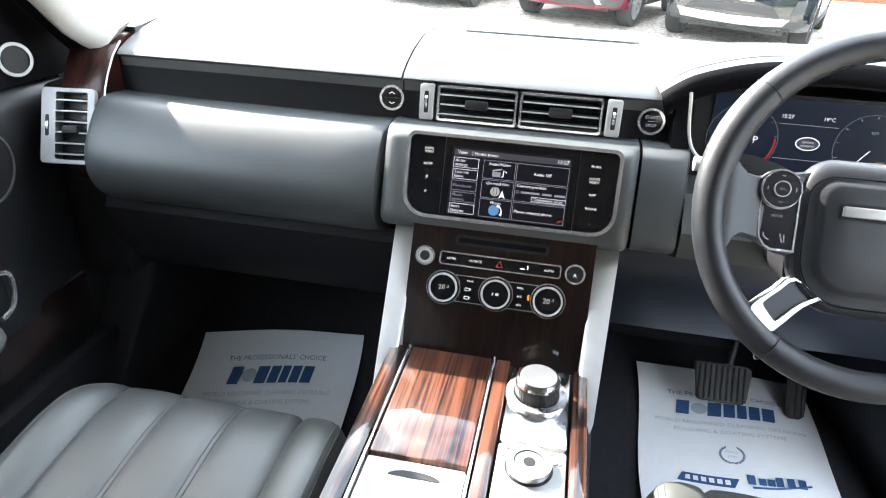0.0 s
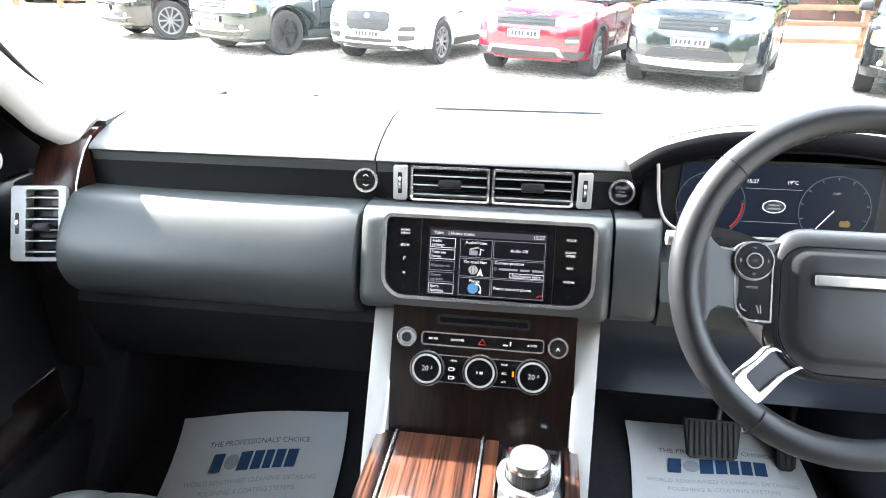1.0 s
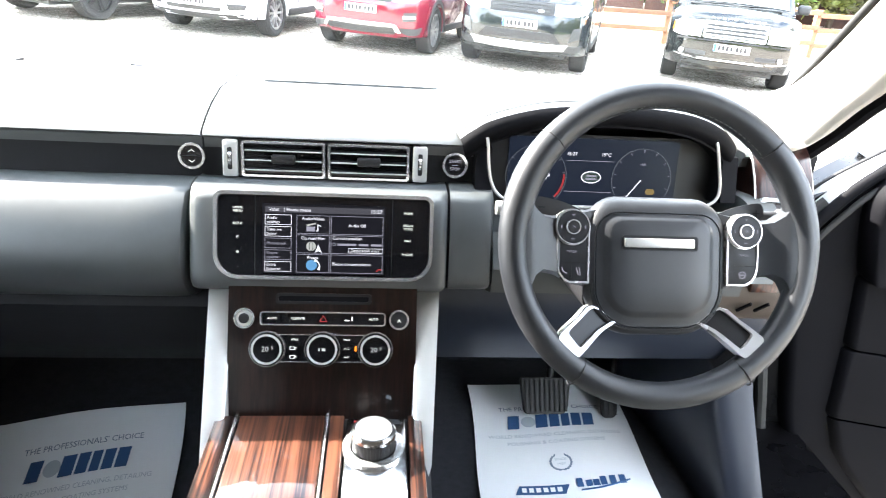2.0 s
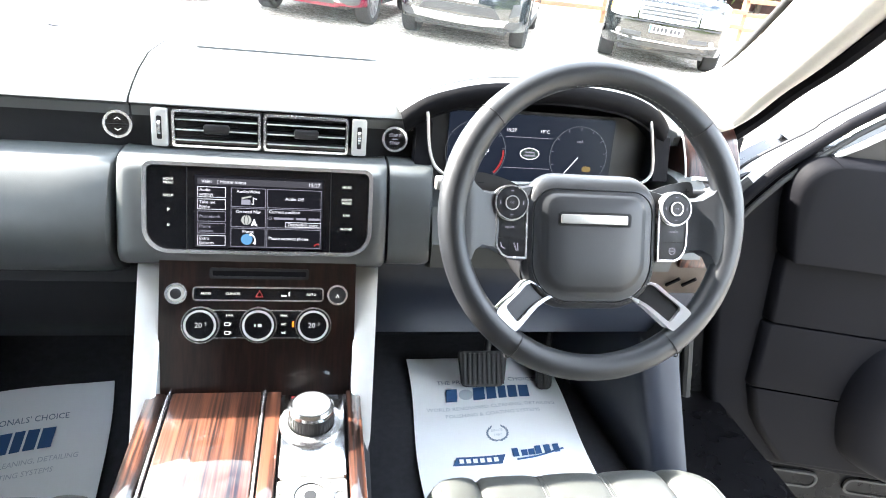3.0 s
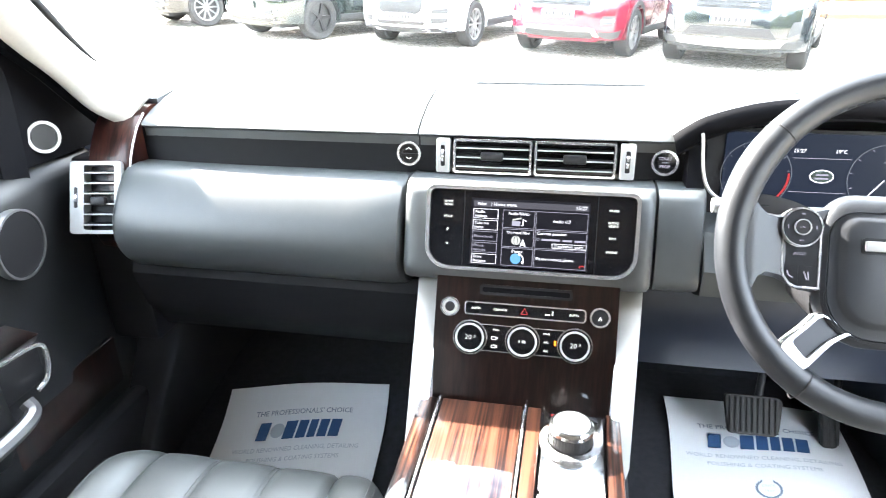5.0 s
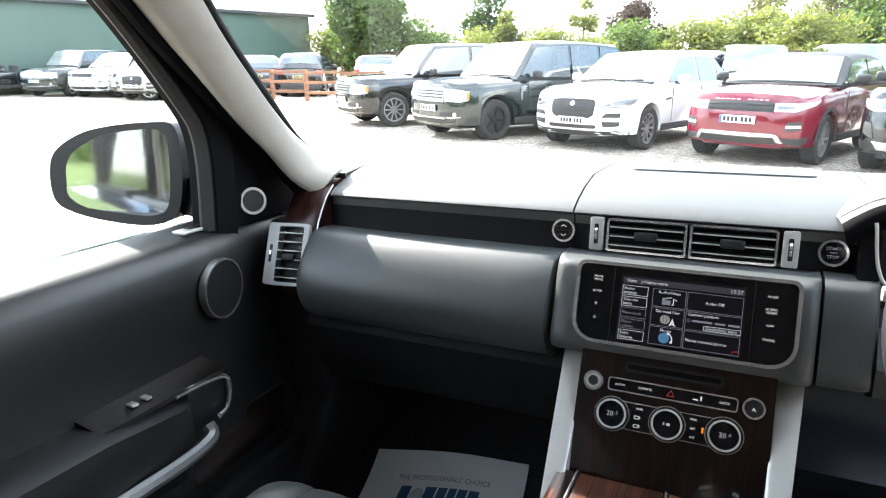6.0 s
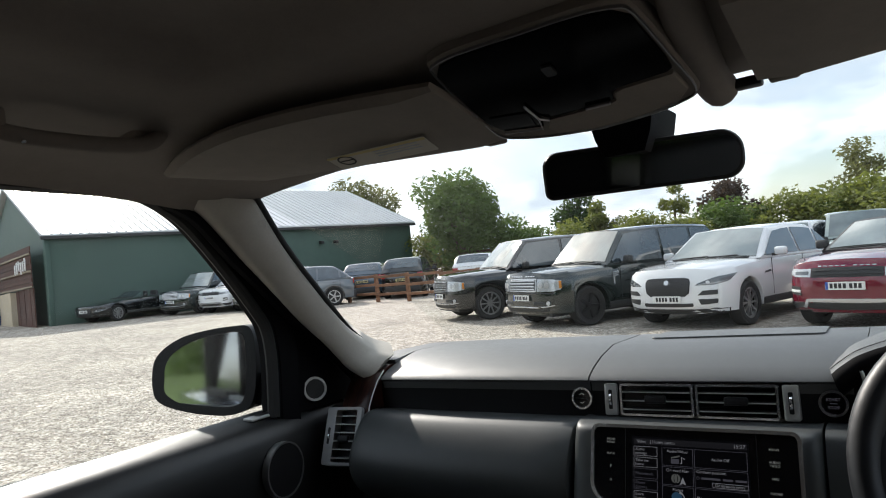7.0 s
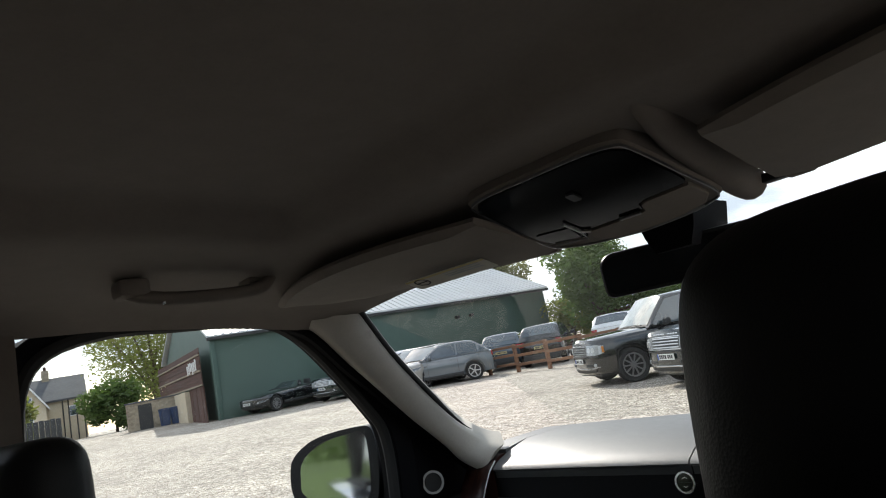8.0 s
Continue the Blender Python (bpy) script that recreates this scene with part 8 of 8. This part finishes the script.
part("wall", box(None, (-0.075, 3.0, 1.725), (3.65, 6.0, 3.45), 0.02, HM), RENDERW, hs, "pale rendered wall")
part("wall", box(None, (-2.1, -1.2, 1.5), (2.3, 2.6, 3.0), 0.02, HM), RENDERW, hs, "pale wing wall")
part("gable", loft(None, [[HM @ Vector((x_, y_, z)) for x_, z in ((-3.25, 2.95), (-0.95, 2.95), (-2.1, 4.7))] for y_ in (-2.5, 0.0)]), RENDERW, hs, "pale wing gable")
part("gable", loft(None, [[HM @ Vector((x_, y_, z)) for y_, z in ((0.0, 3.4), (6.0, 3.4), (3.0, 5.25))] for x_ in (-1.9, 1.75)]), RENDERW, hs, "pale end gable")
for y0, y1 in ((-0.25, 3.0), (6.25, 3.0)):
    part("roof", loft(None, [[HM @ Vector((x_, y_, z)) for y_, z in ((y0, 3.30), (y1, 5.30), (y1, 5.45), (y0, 3.45))] for x_ in (-2.1, 1.95)]), SLATE, hs, "dark slate roof")
for sg in (-1, 1):
    part("roof", loft(None, [[HM @ Vector((x_, y_, z)) for x_, z in ((-2.1 + sg * 1.35, 2.75), (-2.1, 4.75), (-2.1, 4.88), (-2.1 + sg * 1.35, 2.88))] for y_ in (-2.7, 1.2)]), SLATE, hs, "dark slate wing roof")
    part("bargeboard", loft(None, [[HM @ Vector((x_, y_, z)) for x_, z in ((-2.1 + sg * 1.38, 2.66), (-2.1, 4.70), (-2.1, 4.90), (-2.1 + sg * 1.38, 2.86))] for y_ in (-2.78, -2.70)]), WHITE, hs, "white bargeboard")
ch_ = part("chimney", box(None, (-0.9, 3.0, 5.65), (0.55, 0.75, 1.0), 0.02, HM), STONE, hs, "stone chimney")
for y_ in (2.8, 3.2):
    part("chimney_pot", disc(None, 0.11, 6.15, 6.45, HM @ pose(-0.9, y_, 0), 12), BROWNB, ch_)
for x_ in (0.15, 0.55, 1.10, 1.62):
    part("downpipe", tube(None, [HM @ Vector((x_, -0.08, 0.1)), HM @ Vector((x_, -0.08, 3.3))], 0.05, 6), CLAD, hs, "dark downpipe")
for x_, y_, z in ((-2.1, -2.53, 1.9), (0.85, -0.03, 2.4), (-2.1, -2.53, 3.4)):
    wn_ = part("window", box(None, (x_, y_, z), (0.62, 0.08, 0.85), 0, HM), WHITE, hs, "white framed window")
    part("pane", box(None, (x_, y_ - 0.05, z), (0.48, 0.04, 0.70), 0, HM), CARGLASS, wn_)

# ---- outside: trees ----
BARK = material("bark", (0.10, 0.075, 0.055), 0.9, vary=0.35, scale=12, bump=0.8, bump_scale=20)


def leaf_mat(name, c):
    m = material(name, c, 0.65, vary=0.45, scale=2.2)
    n, l = m.node_tree.nodes, m.node_tree.links
    b = n["Principled BSDF"]
    tr, mx = n.new("ShaderNodeBsdfTranslucent"), n.new("ShaderNodeMixShader")
    tr.inputs["Color"].default_value = (c[0] * 2.0, c[1] * 2.0, c[2] * 1.2, 1)
    mx.inputs["Fac"].default_value = 0.35
    l.new(b.outputs["BSDF"], mx.inputs[1])
    l.new(tr.outputs["BSDF"], mx.inputs[2])
    l.new(mx.outputs["Shader"], n["Material Output"].inputs["Surface"])
    return m


LEAF = {"green": leaf_mat("leaves_green", (0.075, 0.118, 0.036)), "yellow": leaf_mat("leaves_yellow_green", (0.145, 0.165, 0.052)), "dark": leaf_mat("leaves_dark", (0.040, 0.070, 0.024)), "purple": leaf_mat("leaves_purple", (0.050, 0.035, 0.036)), "pale": leaf_mat("leaves_pale", (0.125, 0.130, 0.070))}


def tree(name, label, h, rad, low, tone, leaves, seed, size=0.24, drop=0.0, lobes=9):
    """A tapered trunk with limbs, and a crown of many small leaves in uneven lobes."""
    rnd = random.Random(seed)
    t = thing(name, label, "tree" if h > 3 else "bush")
    LOCAL.add(t)
    limbs = tube(None, [(0, 0, -0.3), (0.04 * h * rnd.uniform(-1, 1), 0.02 * h, h * 0.3), (0.03 * h * rnd.uniform(-1, 1), 0, h * 0.72)], [h * 0.030, h * 0.022, h * 0.008], 8)
    cl_ = []
    for k in range(lobes):
        a, f = 2 * math.pi * k / lobes + rnd.uniform(-0.4, 0.4), rnd.uniform(0.25, 0.72)
        z = low + (h - low) * rnd.uniform(0.12, 0.82)
        c = Vector((math.cos(a) * rad * f, math.sin(a) * rad * f, z))
        cl_.append((c, rad * rnd.uniform(0.34, 0.58)))
        tube(limbs, [(0, 0, h * rnd.uniform(0.18, 0.4)), c * 0.5 + Vector((0, 0, z * 0.22)), c], [h * 0.011, h * 0.008, h * 0.003], 5)
    cl_.append((Vector((0, 0, h - rad * 0.45)), rad * 0.48))
    part("trunk", limbs, BARK, t, "brown trunk and limbs")
    vs, fs = [], []
    for k in range(leaves):
        c, q = cl_[k % len(cl_)]
        v = Vector((rnd.gauss(0, 1), rnd.gauss(0, 1), rnd.gauss(0, 1))).normalized() * q * rnd.random() ** 0.35 * rnd.uniform(0.8, 1.12)
        p = c + Vector((v.x, v.y, v.z * 0.85))
        p.z -= drop * rnd.random() ** 2
        p.z = max(p.z, 0.05)
        u = Vector((rnd.gauss(0, 1), rnd.gauss(0, 1), rnd.gauss(0, 0.6))).normalized()
        w = u.cross(Vector((rnd.gauss(0, 1), rnd.gauss(0, 1), rnd.gauss(0, 1)))).normalized()
        s = size * rnd.uniform(0.5, 1.2)
        i = len(vs)
        vs += [p - u * s, p + w * s * 0.45, p + u * s, p - w * s * 0.45]
        fs.append((i, i + 1, i + 2, i + 3))
    me = bpy.data.meshes.new("crown")
    me.from_pydata([tuple(v) for v in vs], [], fs)
    me.materials.append(LEAF[tone])
    o = new("crown", me)
    o.parent = t
    tagged(o, "loose leafy crown", kind="stuff")
    return t


def put_at(t, az, rng, scale=1.0, turn=0.0):
    x, y = 0.3 + rng * math.sin(radians(az)), -0.9 + rng * math.cos(radians(az))
    t.matrix_basis = Matrix.Translation((x, y, gz(x))) @ pose(0, 0, 0, 0, 0, turn) @ Matrix.Diagonal((scale, scale, scale, 1))
    return Matrix(t.matrix_basis)


def at_m(az, rng, scale, turn):
    x, y = 0.3 + rng * math.sin(radians(az)), -0.9 + rng * math.cos(radians(az))
    return Matrix.Translation((x, y, gz(x))) @ pose(0, 0, 0, 0, 0, turn) @ Matrix.Diagonal((scale, scale, scale, 1))


put_at(tree("broadleaf_tree", "full green broadleaf tree beside the shed", 7.2, 3.1, 0.6, "green", 9000, 3, 0.20, lobes=14), -32.2, 40)
put_at(tree("broadleaf_tree", "pale green tree behind the shed", 9.5, 3.0, 3, "pale", 4500, 5, 0.22, lobes=11), -40.8, 60)
put_at(tree("broadleaf_tree", "dark green tree above the hedge", 6.2, 2.5, 1.0, "dark", 5500, 7, 0.2, lobes=11), -22.0, 46)
put_at(tree("copper_tree", "dark purple-leaved tree above the hedge", 5.6, 2.6, 0.8, "purple", 3500, 8, 0.2), -10.2, 48)
put_at(tree("ash_tree", "thin pale tree behind the hedge", 8.2, 2.4, 3, "pale", 1800, 9, 0.2), -1.2, 56)
put_at(tree("poplar_tree", "slim yellow-green tree above the hedge", 5.4, 1.1, 0.4, "yellow", 2200, 31, 0.15, lobes=10), -14.2, 45)
put_at(tree("poplar_tree", "small slim yellow-green tree at the hedge", 4.6, 1.2, 0.4, "yellow", 2200, 32, 0.15, lobes=10), -20.6, 43)
put_at(tree("broadleaf_tree", "olive green broad tree above the hedge", 7.4, 3.2, 0.8, "pale", 7000, 33, 0.2, lobes=14), 3.6, 48)
put_at(tree("willow_tree", "tall drooping willow behind the outbuilding", 10.5, 5.0, 2.0, "yellow", 13000, 11, 0.17, drop=3.4, lobes=13), -70.0, 60)
put_at(tree("broadleaf_tree", "dark tree behind the shed roof", 11.5, 3.0, 4, "dark", 3500, 12, 0.25), -49.5, 66)
put_at(tree("round_bush", "round green bush by the house", 3.4, 2.3, 0.2, "green", 4500, 13, 0.2), -72.9, 50)
put_at(tree("garden_bush", "yellow-green garden shrub by the house", 3.0, 1.6, 0.3, "yellow", 2500, 14, 0.18), -79.5, 44)
protos = [tree("hedge_tree", "yellow-green hedgerow tree behind the yard", 4.4, 2.3, 0.3, "yellow", 4500, 21, 0.17, lobes=12), tree("hedge_tree", "green hedgerow tree behind the yard", 4.0, 2.4, 0.2, "green", 4500, 22, 0.17, lobes=12), tree("hedge_tree", "pale hedgerow tree behind the yard", 4.6, 2.2, 0.3, "pale", 4000, 23, 0.17, lobes=12)]
rnd = random.Random(4)
first = [True] * 3
az = -35.0
k = 0
while az < 44:
    i = (k * 2 + rnd.randrange(2)) % 3
    s = rnd.uniform(0.70, 1.22) if az < -4 else rnd.uniform(0.9, 1.45)
    rng = rnd.uniform(38, 46) if az < 10 else 36
    m = at_m(az, rng, s, rnd.uniform(0, 360))
    if first[i]:
        protos[i].matrix_basis, first[i] = m, False
    else:
        copy_thing(protos[i], m @ Matrix.Diagonal((1 / protos[i].scale.x,) * 3 + (1,)))
    az += rnd.uniform(2.3, 3.4)
    k += 1
for k in range(19):
    az, rng, s = -100 - 9 * k, (26, 23, 25)[k % 3], (1.3, 1.6, 1.45, 1.7)[k % 4]
    i = (k * 5 + 1) % 3
    if k in (6, 8):
        continue
    s *= 0.6 if k in (5, 7, 9) else 1.0
    copy_thing(protos[i], at_m(az, rng, s, az * 7) @ Matrix.Diagonal((1 / protos[i].scale.x,) * 3 + (1,)))
